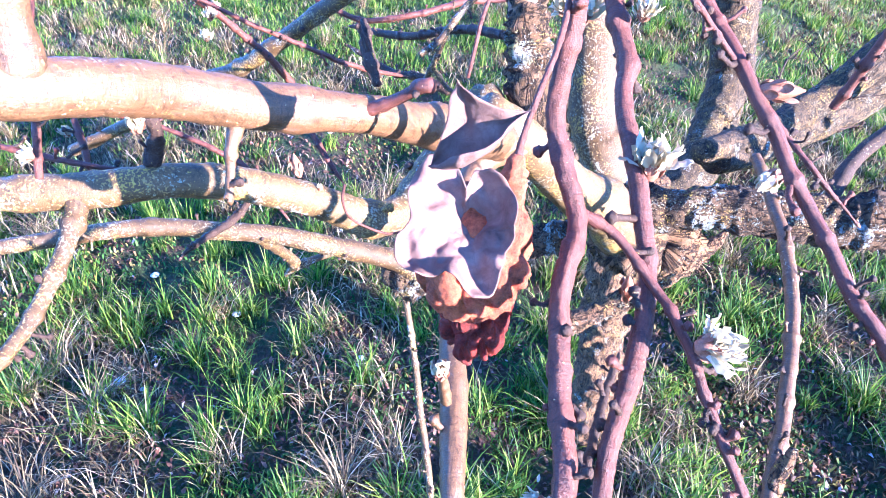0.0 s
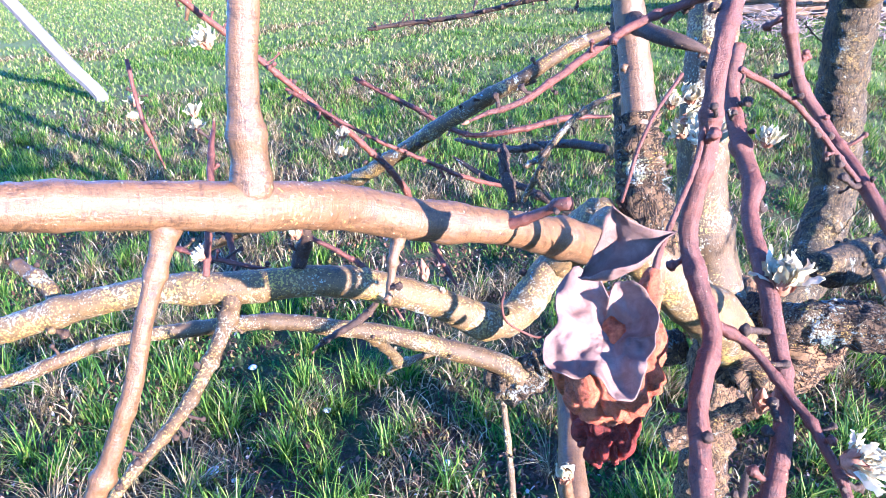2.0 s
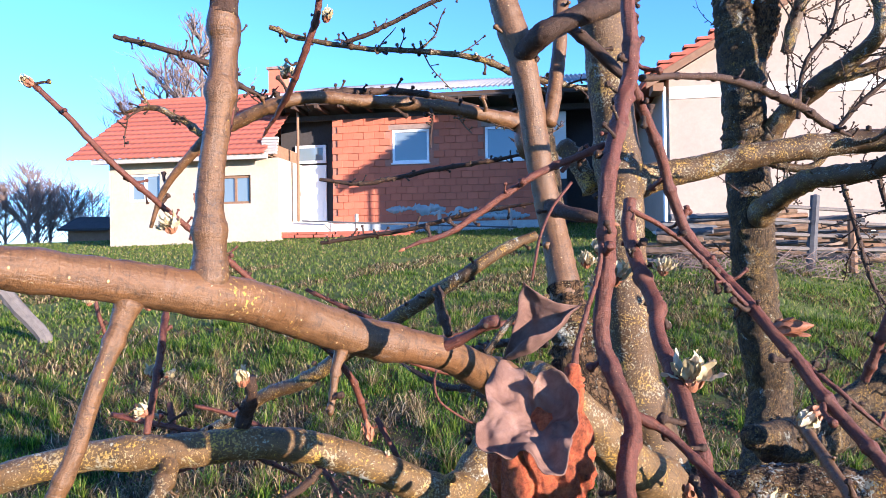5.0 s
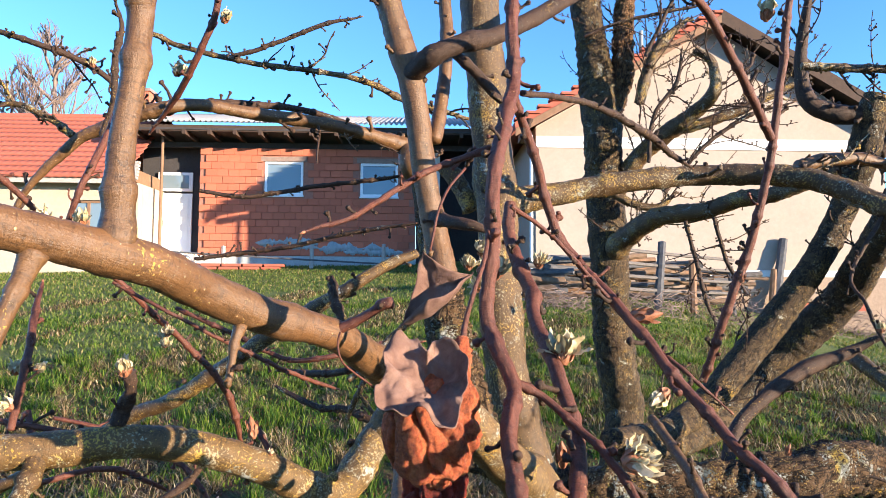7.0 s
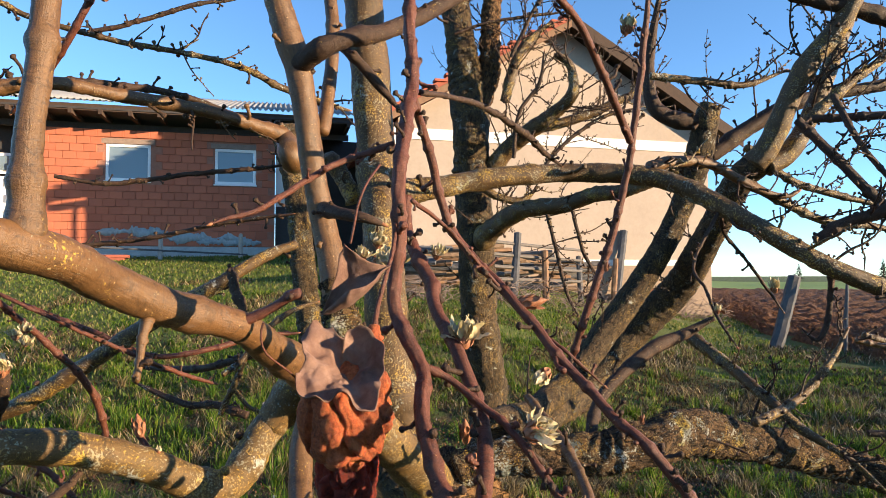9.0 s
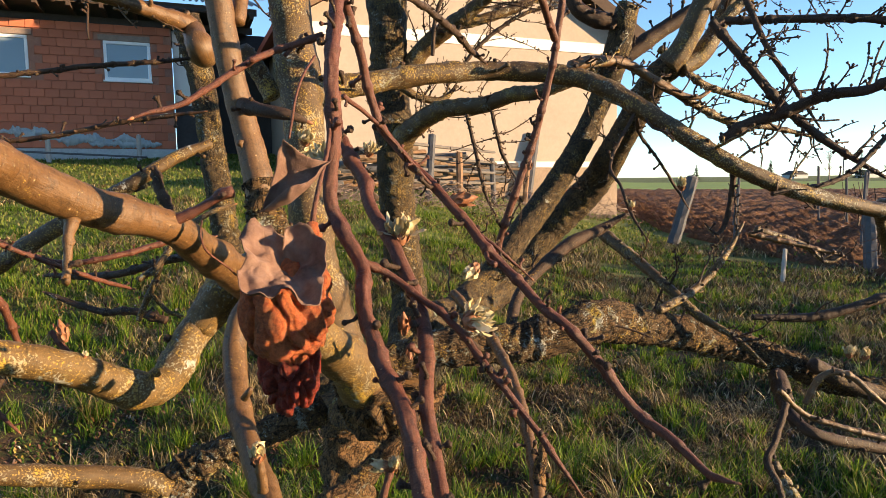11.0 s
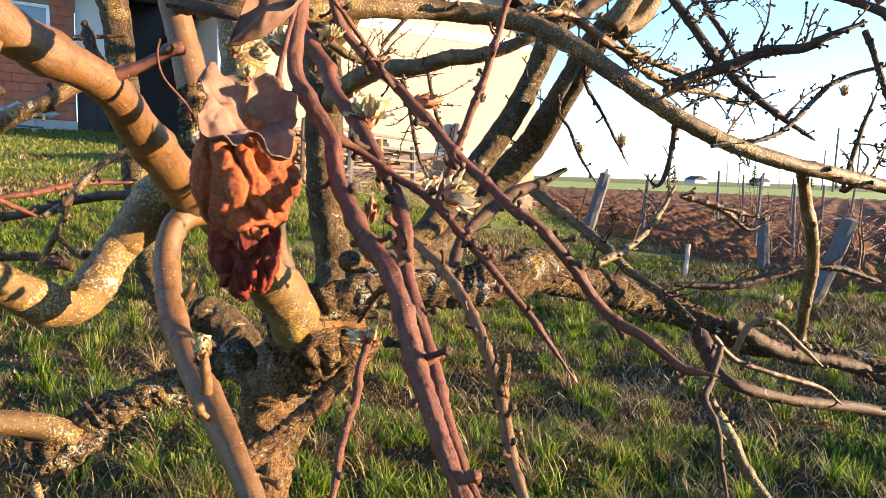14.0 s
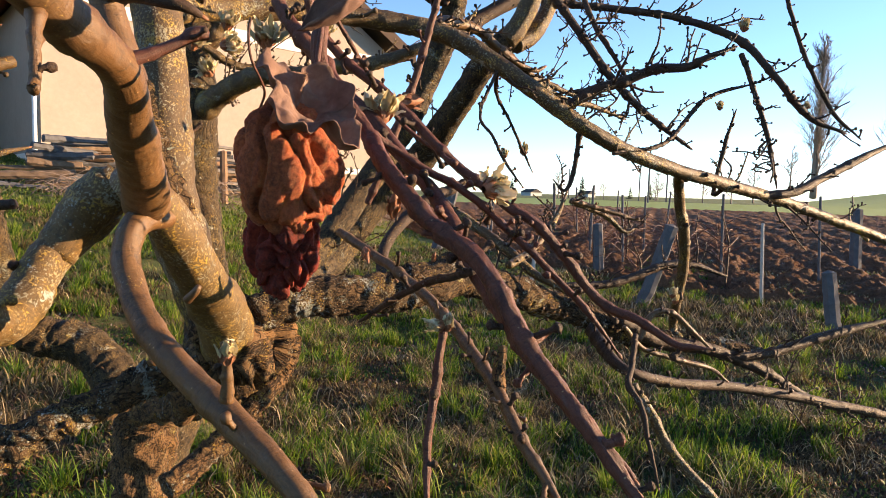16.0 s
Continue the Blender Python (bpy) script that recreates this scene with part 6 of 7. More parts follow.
bloom("cluster", pear_tree, (-0.395, 0.756, 1.004), (0.07, -0.12, 0.99), 0.0202)
bloom("cluster", pear_tree, (-0.394, 0.607, 1.048), (0.07, -0.12, 0.99), 0.0168)
bloom("cluster", pear_tree, (-0.557, 0.71, 1.176), (-0.03, 0.17, 0.98), 0.0207)
bloom("cluster", pear_tree, (-0.512, 0.768, 1.155), (-0.3, 0.09, 0.95), 0.0293)
bloom("cluster", pear_tree, (-0.379, 0.951, 1.111), (-0.03, 0.17, 0.98), 0.0276)
bloom("tuft", pear_tree, (0.906, 0.555, 0.92), (-0.09, -0.11, 0.99), 0.0293)
bloom("cluster", pear_tree, (0.067, 0.555, 1.214), (0.08, -0.2, 0.98), 0.0248)
bloom("cluster", pear_tree, (0.082, 0.451, 1.203), (-0.04, -0.16, 0.99), 0.0345)
bloom("tuft", pear_tree, (0.915, 0.471, 1.37), (-0.04, -0.16, 0.99), 0.031)
bloom("tuft", pear_tree, (0.878, 0.484, 1.244), (-0.12, -0.11, 0.99), 0.0224)
bloom("tuft", pear_tree, (0.805, 0.506, 0.946), (-0.12, -0.11, 0.99), 0.0259)
bloom("tuft", pear_tree, (0.524, 0.615, 1.151), (-0.12, -0.11, 0.99), 0.0186)
bloom("tuft", pear_tree, (0.942, 0.374, 1.246), (-0.67, 0.28, 0.68), 0.0197)
bloom("tuft", pear_tree, (0.423, 0.645, 1.513), (-0.07, -0.28, 0.96), 0.0366)
bloom("tuft", pear_tree, (0.459, 0.716, 1.54), (-0.02, -0.3, 0.95), 0.0319)
bloom("tuft", pear_tree, (0.754, 0.782, 1.172), (-0.07, -0.07, 1.0), 0.0341)
bloom("cluster", pear_tree, (0.08, 0.546, 1.193), (-0.49, 0.05, 0.87), 0.0259)
bloom("bud", pear_tree, (0.139, 0.4, 1.057), (-0.25, -0.68, -0.69), 0.0145)
bloom("bud", pear_tree, (-0.13, 0.522, 1.058), (-0.22, 0.16, 0.96), 0.021)
bloom("tuft", pear_tree, (-0.119, 0.538, 1.039), (0.24, 0.25, 0.94), 0.0103)
bloom("bud", pear_tree, (0.375, 0.627, 1.205), (0.16, -0.24, 0.96), 0.0138)
bloom("bud", pear_tree, (0.45, 0.677, 1.004), (0.16, -0.24, 0.96), 0.0155)


def spur(p, d, r, rng, big=1.0):
    """A short knobbly fruit spur with a blunt bud, on the side of a limb."""
    L = big * rng.choice((0.003, 0.004, 0.006, 0.009, 0.015)) * rng.uniform(0.8, 1.3)
    side = d.orthogonal().normalized()
    side.rotate(Matrix.Rotation(rng.uniform(0, 6.3), 3, d))
    way = (side + d * rng.uniform(-0.2, 1.1) + Vector((0, 0, 0.3))).normalized()
    turn = (way + Vector((rng.uniform(-1, 1), rng.uniform(-1, 1), rng.uniform(-0.3, 1))) * 0.7).normalized()
    o = p + side * r * 0.6
    w = big * rng.uniform(0.0009, 0.0018)
    a, b = o + way * L * 0.5, o + way * L * 0.5 + turn * L * 0.5
    e = b + turn * w * 3.2
    pts = [(*o, w * 1.3), (*a, w), (*b, w * 1.05), (*(b + turn * w * 1.3), w * 1.75), (*(b + turn * w * 2.6), w * 1.5), (*e, w * 0.5)]
    ring = curve_points(pts, w * 1.3)
    for k in range(len(ring)):
        ring[k][3] *= 1 + 0.16 * (k % 2)
    return tube(ring, 5 if big < 1 else 7, 0.3)


def twiglet(p, d, r, L, rng, big=1.0):
    """A crooked side twig with its buds, in one mesh."""
    side = d.orthogonal().normalized()
    side.rotate(Matrix.Rotation(rng.uniform(0, 6.3), 3, d))
    way = (side * 1.0 + d * rng.uniform(0.2, 1.2) + Vector((0, 0, rng.uniform(-0.1, 0.7)))).normalized()
    w = min(r * 0.5, big * rng.uniform(0.0013, 0.0024))
    pts, c = [], p.copy()
    n = rng.randrange(4, 8)
    for k in range(n):
        pts.append((*c, w * (1 - 0.6 * k / n)))
        way = (way + Vector((rng.uniform(-1, 1), rng.uniform(-1, 1), rng.uniform(-0.7, 1))) * 0.34).normalized()
        c = c + way * L / n
    path = curve_points(pts, max(w * 2, L / 24))
    meshes = [tube(path, 6, 0.2)]
    for k in range(int(L / (0.014 * big))):
        i = rng.randrange(1, len(path) - 1)
        dd = Vector(path[i + 1][:3]) - Vector(path[i - 1][:3])
        meshes.append(spur(Vector(path[i][:3]), dd.normalized(), path[i][3], rng, big * (0.75 if big < 2 else 0.42)))
    return merged(meshes)


trng = random.Random(21)
for ob, path, n, tl in TWIG_SPOTS:
    far = Vector(path[len(path) // 2][:3]).length > 3
    for k in range(n):
        i = trng.randrange(len(path) // 5, len(path) - 1)
        d = (Vector(path[i + 1][:3]) - Vector(path[i - 1][:3])).normalized()
        v, f = twiglet(Vector(path[i][:3]), d, path[i][3], tl * trng.uniform(0.5, 1.4), trng, 3.2 if far else 1.0)
        link_mesh("side_twig", v, f, bark_dark if trng.random() < 0.7 else ob.data.materials[0], ob)


rng = random.Random(11)
for ob, path, buds in list(BUD_SPOTS):
    mean = sum(p[3] for p in path) / len(path)
    length = sum((Vector(path[i + 1][:3]) - Vector(path[i][:3])).length for i in range(len(path) - 1))
    far = Vector(path[len(path) // 2][:3]).length > 3
    count = buds * 2 + int(length / (0.035 if not far else 0.16) * (1.3 if mean < 0.009 * (3 if far else 1) else 0.5))
    for k in range(min(count, 30)):
        i = rng.randrange(1, len(path) - 1)
        p = path[i]
        d = (Vector(path[i + 1][:3]) - Vector(path[i - 1][:3])).normalized()
        v, f = spur(Vector(p[:3]), d, p[3], rng, 1.5 if mean > 0.009 else 1.0 if mean > 0.004 else 0.8)
        if far:
            c = Vector(p[:3])
            v = [tuple(c + (Vector(q) - c) * 3.0) for q in v]
        link_mesh("spur_bud", v, f, bark_dark if rng.random() < 0.7 else ob.data.materials[0], ob)
    if mean < 0.008 and ob.name.split(".")[0] in ("twig", "shoot", "branch"):
        e, q = path[-1], path[-3]
        d = (Vector(e[:3]) - Vector(q[:3])).normalized()
        s = max(e[3] * 3.4, 0.005)
        m = oriented(d, Vector(e[:3]) - d * s * 0.15)
        v, f = ovoid(s, s * 0.28)
        link_mesh("end_bud", moved(v, m), f, scale_brown, ob)

# ---- the shrivelled fruit and its leaves ----
def fruit_mesh(name, centre, radii, folds, depth, material, label, seed, stretch=0.55):
    """A dried fruit: soft bulges between deep wandering creases, with a pitted velvet skin."""
    rows = []
    n, m = 170, 110
    for i in range(m + 1):
        th = math.pi * i / m
        row = []
        for k in range(n):
            ph = 2 * math.pi * k / n
            d = Vector((math.sin(th) * math.cos(ph), math.sin(th) * math.sin(ph), math.cos(th)))
            q = Vector((d.x, d.y, d.z * stretch)) * folds + Vector((seed, seed * 0.7, 0))
            w = noise.noise(q * 0.6 + Vector((4, 0, 0))) * 1.1
            a = noise.noise(q + Vector((w, -w, w)))
            b = noise.noise(q * 2.1 + Vector((w, w, 7)))
            crease = math.exp(-(a / 0.15) ** 2) + 0.3 * math.exp(-(b / 0.14) ** 2)
            hollow = min(0.0, noise.noise(d * 2.2 + Vector((seed, 3, 1))) + 0.05)
            pits = noise.noise(d * 22 + Vector((seed, 0, 0))) + 0.7 * noise.noise(d * 48)
            s = 1.06 - depth * crease + depth * 1.7 * hollow + 0.4 * depth * abs(a) + 0.020 * pits
            row.append((centre[0] + d.x * radii[0] * s, centre[1] + d.y * radii[1] * s, centre[2] + d.z * radii[2] * s))
        rows.append(row)
    v, f = rows_mesh(rows, True)
    return tagged(link_mesh(name, v, [q[::-1] for q in f], material), label, "fruit")


pear = fruit_mesh("dried_pear", (0.029, 0.317, 1.112), (0.0290, 0.028, 0.036), 1.25, 0.15, fruit_skin, "shrivelled rotten orange brown pear hanging on the tree", 2.0, 0.9)
fruit_mesh("dried_pear", (0.031, 0.327, 1.068), (0.0200, 0.020, 0.029), 2.0, 0.24, fruit_dark, "small black red mummified pear below another", 7.0, 0.5)
link_mesh("stalk", *tube(curve_points([(0.045, 0.322, 1.135, 0.006), (0.047, 0.320, 1.146, 0.0052), (0.046, 0.319, 1.157, 0.0058), (0.047, 0.320, 1.166, 0.0032)], 0.0015), 18, 0.3), fruit_skin, pear, "swollen red fruit stalk")
link_mesh("upper_stalk", *tube(curve_points([(0.047, 0.320, 1.160, 0.0026), (0.049, 0.322, 1.175, 0.0017), (0.055, 0.328, 1.195, 0.0015), (0.062, 0.337, 1.215, 0.0015), (0.066, 0.347, 1.235, 0.0016)], 0.0015), 9, 0.2), twig_red, pear, "thin brown upper stalk")


def leaf_rows(centre, right, up, outline, cup, n=40, m=14, wave=0.0, seed=0):
    """A leaf as rings from its middle to a lobed rim; cup bends the rim towards the viewer."""
    right, up = Vector(right).normalized(), Vector(up).normalized()
    out = right.cross(up).normalized()
    rows = []
    for i in range(m + 1):
        u = i / m
        row = []
        for k in range(n + 1):
            a = 2 * math.pi * k / n
            r = float(np.interp(math.degrees(a) % 360, [o[0] for o in outline], [o[1] for o in outline])) * u
            x, y = r * math.cos(a), r * math.sin(a)
            z = cup * u ** 1.7 + 0.010 * max(0, math.cos(a - 0.3)) * u ** 2.5 + 0.007 * max(0, -math.cos(a)) * u ** 3 + wave * u * u * noise.noise(Vector((x * 90, y * 90, seed))) + 0.0022 * noise.noise(Vector((x * 170, y * 170, seed + 4))) + 0.0007 * noise.noise(Vector((x * 420, y * 420, seed))) - 0.010 * math.exp(-((x - 0.004) / 0.010) ** 2 - ((y - 0.008) / 0.013) ** 2)
            row.append(Vector(centre) + right * x + up * y + out * z)
        rows.append(row)
    return rows


OUT_A = [(0, 0.021), (25, 0.024), (45, 0.026), (68, 0.027), (84, 0.026), (92, 0.017), (99, 0.030), (118, 0.036), (140, 0.033), (160, 0.028), (175, 0.0245), (190, 0.031), (210, 0.036), (232, 0.031), (248, 0.024), (262, 0.026), (275, 0.033), (290, 0.034), (305, 0.026), (325, 0.021), (345, 0.022), (360, 0.021)]
leaf = shell("dead_leaf", leaf_rows((0.026, 0.290, 1.140), (0.99, 0.06, 0.0), (-0.06, 0.69, 0.72), OUT_A, 0.005, n=90, m=30, wave=0.014), 0.0005, dead_leaf)
tagged(leaf, "curled dry mauve brown leaf stuck on the shrivelled pear", "leaf")
link_mesh("petiole", *tube(curve_points([(-0.0040, 0.2850, 1.1390, 0.0006), (-0.0088, 0.2721, 1.1450, 0.0006), (-0.0199, 0.2623, 1.1556, 0.0006), (-0.0227, 0.2594, 1.1652, 0.0006), (-0.0216, 0.2597, 1.1723, 0.0006)], 0.002), 6), twig_red, leaf, "thin reddish leaf stalk")

# folded leaf above it
fold = []
A, Bp, C = Vector((0.010, 0.276, 1.176)), Vector((0.049, 0.268, 1.205)), Vector((0.0275, 0.264, 1.223))
D = Vector((0.024, 0.256, 1.196))
for i in range(33):
    u = i / 32
    spine = A.lerp(Bp, u) + Vector((0, -0.003, -0.0075)) * math.sin(math.pi * u) ** 0.8
    back = (u / 0.40 if u < 0.40 else (1 - u) / 0.60) ** 1.15
    front = (u / 0.30 if u < 0.30 else (1 - u) / 0.70) ** 0.9
    rowp = []
    for k in range(-8, 13):
        s = k / 8 if k < 0 else k / 12
        if s < 0:
            w = spine + (D - A.lerp(Bp, 0.30)) * front * (-s) ** 0.85 + Vector((0, -0.004, -0.001)) * math.sin(math.pi * -s) * front
        else:
            w = spine + (C - A.lerp(Bp, 0.40)) * back * s + Vector((0.0, 0.007, 0)) * math.sin(math.pi * s) * back - Vector((0.006, 0, 0)) * s * s * back
        w = w + Vector((noise.noise(w * 130), noise.noise(w * 130 + Vector((5, 0, 0))), noise.noise(w * 130 + Vector((0, 5, 0))))) * 0.0013 + Vector((0, noise.noise(w * 320), 0)) * 0.0007
        rowp.append(w)
    fold.append(rowp)
leaf2 = shell("dead_leaf", fold, 0.0005, dead_leaf)
tagged(leaf2, "dry brown leaf folded lengthwise above the pear", "leaf")
link_mesh("petiole", *tube(curve_points([(0.0255, 0.264, 1.216, 0.0007), (0.0275, 0.264, 1.226, 0.0008), (0.030, 0.266, 1.238, 0.0008), (0.036, 0.274, 1.252, 0.0008), (0.046, 0.29, 1.266, 0.0009)], 0.002), 6), twig_red, leaf2)


# ---- distance ----
def bare_tree(name, x, y, h, spread, levels, seed, label, group="", upright=0.75, material=far_twig, base=None, arms=15, low=0.18, thick=0.007):
    """A leafless tree: trunk and forking limbs in one crown of fine twigs."""
    r = random.Random(seed)
    z0 = ground_z(x, y) - 0.2 if base is None else base
    tree = empty(name, (x, y, z0), label, "tree", group)
    link_mesh("trunk", *tube(curve_points([(x, y, z0, h * 0.022), (x, y, z0 + h * 0.3, h * 0.017), (x + 0.01 * h, y, z0 + h * 0.62, h * 0.011), (x, y, z0 + h * 0.95, h * 0.003)], h * 0.05), 7, 0.1), material, tree)
    parts = []

    def grow(p, d, L, rad, lev):
        q = p + d * L
        mid = p.lerp(q, 0.5) + Vector((r.uniform(-1, 1), r.uniform(-1, 1), r.uniform(-0.5, 1))) * L * 0.08
        parts.append(tube(curve_points([(*p, rad), (*mid, rad * 0.8), (*q, rad * 0.5)], L * 0.3), 4))
        if lev:
            for _ in range(4 if lev > 1 else 3):
                dd = (d + Vector((r.uniform(-1, 1), r.uniform(-1, 1), r.uniform(-0.2, 0.9))) * 0.75).normalized()
                grow(p.lerp(q, r.uniform(0.35, 1.0)), dd, L * r.uniform(0.45, 0.7), rad * 0.5, lev - 1)

    for k in range(arms):
        u = r.uniform(low, 0.95)
        a = r.uniform(0, 6.28)
        p = Vector((x, y, z0 + h * u))
        d = Vector((math.cos(a) * (1 - upright), math.sin(a) * (1 - upright), upright * r.uniform(0.5, 1.1))).normalized()
        grow(p, d, spread * h * (1.15 - u) * r.uniform(0.6, 1.0), h * thick, levels)
    link_mesh("crown", *merged(parts), material, tree)
    return tree


bare_tree("poplar", 106, 36, 23.5, 0.27, 3, 3, "tall leafless poplar on the horizon", upright=0.80, base=2.0, arms=70, low=0.04, thick=0.0035)
bare_tree("bare_tree", 124, 46, 9, 0.4, 2, 5, "leafless tree far off on the horizon", "far bare trees", 0.6, base=2.0)
bare_tree("bare_tree", 128, 54, 8, 0.45, 2, 6, "leafless tree far off on the horizon", "far bare trees", 0.55, base=1.0)
bare_tree("bare_tree", 120, 30, 10, 0.45, 2, 8, "leafless tree far off on the horizon", "far bare trees", 0.55, base=6.0)
for k, (x, y, h) in enumerate(((150, 82, 6), (158, 92, 7), (140, 70, 6.5), (132, 60, 6), (146, 100, 5))):
    bare_tree("bare_tree", x, y, h, 0.5, 2, 70 + k, "leafless tree far off on the horizon", "far bare trees", 0.5, base=0.3, arms=18)
bare_tree("bare_tree", 190, 110, 9, 0.45, 2, 9, "leafless tree far off on the horizon", "far bare trees", 0.55)
bare_tree("bare_tree", 150, 118, 8, 0.45, 2, 10, "leafless tree far off on the horizon", "far bare trees", 0.55)
bare_tree("bare_tree", -18.6, 33, 12.0, 0.42, 3, 12, "bare tree behind the tile roof", "trees behind the houses", 0.6, arms=26)
bare_tree("bare_tree", -22.5, 36, 11.0, 0.42, 3, 14, "bare tree behind the tile roof", "trees behind the houses", 0.6, arms=24)
for k, (az, d, h) in enumerate(((46, 44, 3.6), (44.4, 42, 4.2), (43, 44, 3.7), (41.6, 41, 4.4), (40.2, 43, 3.9), (38.8, 41, 3.6), (37.4, 44, 3.4), (45.2, 50, 5.0), (41, 50, 5.2))):
    x, y = -d * math.sin(math.radians(az)), d * math.cos(math.radians(az))
    bare_tree("bare_bush", x, y, h, 0.6, 2, 30 + k, "bare reddish brown bush beyond the lawn", "bushes beyond the lawn", 0.62, arms=50, low=0.0)


def conifer(x, y, h, seed):
    r = random.Random(seed)
    z0 = ground_z(x, y) - 0.3
    tree = empty("conifer", (x, y, z0), "small dark conifer on the horizon", "tree", "far conifers")
    link_mesh("trunk", *tube(curve_points([(x, y, z0, h * 0.03), (x, y, z0 + h * 0.5, h * 0.02), (x, y, z0 + h * 0.95, h * 0.005)], h * 0.1), 6), far_twig, tree)
    v, f = [], []
    for k in range(420):
        u = r.random()
        a = r.uniform(0, 6.28)
        R = h * 0.27 * (1 - u) * r.uniform(0.5, 1.1) + 0.1
        c = Vector((x + R * 0.5 * math.cos(a), y + R * 0.5 * math.sin(a), z0 + h * (0.08 + 0.92 * u)))
        e = c + Vector((R * math.cos(a), R * math.sin(a), -0.25 * R))
        s = Vector((-math.sin(a), math.cos(a), 0)) * h * 0.03
        o = len(v)
        v += [tuple(c - s), tuple(c + s), tuple(e + s * 0.3), tuple(e - s * 0.3)]
        f.append((o, o + 1, o + 2, o + 3))
    link_mesh("crown", v, f, conifer_green, tree, smooth=False)


for k, (x, y, h) in enumerate(((190, 172, 7), (205, 150, 8.5), (216, 128, 6), (183, 200, 6), (222, 140, 5))):
    conifer(x, y, h, 50 + k)
for k, (x, y, w) in enumerate(((238, 200, 8), (262, 186, 6))):
    z = ground_z(x, y)
    hh = empty("far_house", (x, y, z), "tiny far house with dark roof on the horizon", "house", "far houses")
    box("wall", x - w / 2, x + w / 2, y, y + 6, z - 0.5, z + 1.6, plinth_grey, hh)
    prism("roof", [(x - w / 2 - 0.4, z + 1.6), (x + w / 2 + 0.4, z + 1.6), (x, z + 3.2)], y - 0.3, y + 6.3, dark_parts_and_shade, hh)
for k, (x, y, h) in enumerate(((150, 92, 9), (128, 72, 9), (104, 62, 10), (168, 128, 9))):
    post((x, y), (x, y, ground_z(x, y) + h), 0.16, timber_grey, "far wooden power line pole", "pole", "power_pole", "power poles")

# ---- grass, straw and litter ----
gx = np.linspace(-30, 16, 921)
gy = np.linspace(-7, 24, 621)
GZ = np.array([[ground_z(x, y) for y in gy] for x in gx])


def height_at(x, y):
    i = np.clip((x + 30) / 0.05, 0, 919.99)
    j = np.clip((y + 7) / 0.05, 0, 619.99)
    i0, j0 = i.astype(int), j.astype(int)
    a, b = i - i0, j - j0
    return GZ[i0, j0] * (1 - a) * (1 - b) + GZ[i0 + 1, j0] * a * (1 - b) + GZ[i0, j0 + 1] * (1 - a) * b + GZ[i0 + 1, j0 + 1] * a * b


def scatter(rs, n, rmin, rmax, a0, a1, power):
    r = rmin + (rmax - rmin) * rs.random(n) ** power
    a = np.radians(a0 + (a1 - a0) * rs.random(n))
    return r * np.sin(a), r * np.cos(a), r


def wave_noise(x, y, k, seed):
    rs = np.random.RandomState(seed)
    s = 0
    for i in range(7):
        a = rs.rand() * 6.28
        f = k * (0.6 + 1.2 * rs.rand())
        s = s + np.sin(f * (x * math.cos(a) + y * math.sin(a)) + rs.rand() * 6.28)
    return s / 2.6


def blades(name, x, y, L, W, lean, rs, material, label, base_lift=0.0, short=False):
    """Bent, tapering blades: two quads (short: one) and a tip each, all in one mesh."""
    n = len(x)
    z = height_at(x, y) - 0.01 + base_lift
    a = rs.rand(n) * 2 * np.pi
    dx, dy = np.cos(a), np.sin(a)
    sx, sy = -dy * W, dx * W
    pts = []
    for u, wu in ((0, 0.6), (0.55, 1.0)) if short else ((0, 1.0), (0.45, 0.85), (0.8, 0.5)):
        out = L * lean * u ** 1.6
        up = L * u * np.sqrt(np.maximum(0.02, 1 - (lean * u ** 0.8) ** 2 * 0.9))
        cx, cy, cz = x + dx * out, y + dy * out, z + up
        pts += [np.stack([cx - sx * wu, cy - sy * wu, cz], 1), np.stack([cx + sx * wu, cy + sy * wu, cz], 1)]
    out = L * lean
    up = L * np.sqrt(np.maximum(0.02, 1 - lean ** 2 * 0.9))
    pts.append(np.stack([x + dx * out, y + dy * out, z + up], 1))
    V = np.stack(pts, 1).reshape(-1, 3)
    o = (np.arange(n) * len(pts))[:, None]
    quads = o + np.array([[0, 1, 3, 2]])
    if not short:
        quads = np.concatenate([quads, o + np.array([[2, 3, 5, 4]])], 0)
    tris = o + np.array([[0, 1, 2]]) + len(pts) - 3
    me = bpy.data.meshes.new(name)
    me.vertices.add(len(V))
    me.vertices.foreach_set("co", V.ravel())
    loops = np.concatenate([quads.ravel(), tris.ravel()])
    me.loops.add(len(loops))
    me.loops.foreach_set("vertex_index", loops)
    starts = np.concatenate([np.arange(len(quads)) * 4, len(quads) * 4 + np.arange(len(tris)) * 3])
    me.polygons.add(len(starts))
    me.polygons.foreach_set("loop_start", starts)
    me.polygons.foreach_set("loop_total", np.concatenate([np.full(len(quads), 4), np.full(len(tris), 3)]))
    me.update(calc_edges=True)
    me.validate()
    me.materials.append(material)
    return tagged(new(name, me), label, "grass", kind="stuff")


def tufts(rs, n, each, rmin, rmax, a0, a1, spread):
    """Places of blades gathered in clumps."""
    cx, cy, _ = scatter(rs, n, rmin, rmax, a0, a1, 0.8)
    a = rs.rand(n, each) * 6.283
    q = np.abs(rs.randn(n, each)) * spread * (0.5 + rs.rand(n, 1))
    return (cx[:, None] + q * np.cos(a)).ravel(), (cy[:, None] + q * np.sin(a)).ravel(), np.repeat(0.5 + rs.rand(n), each)


rs = np.random.RandomState(3)
# tufted green grass, near and farther off
x, y, r = scatter(rs, 230000, 1.0, 13, -62, 82, 0.95)
tuft = wave_noise(x, y, 7.5, 1) + 0.9 * wave_noise(x, y, 1.7, 2)
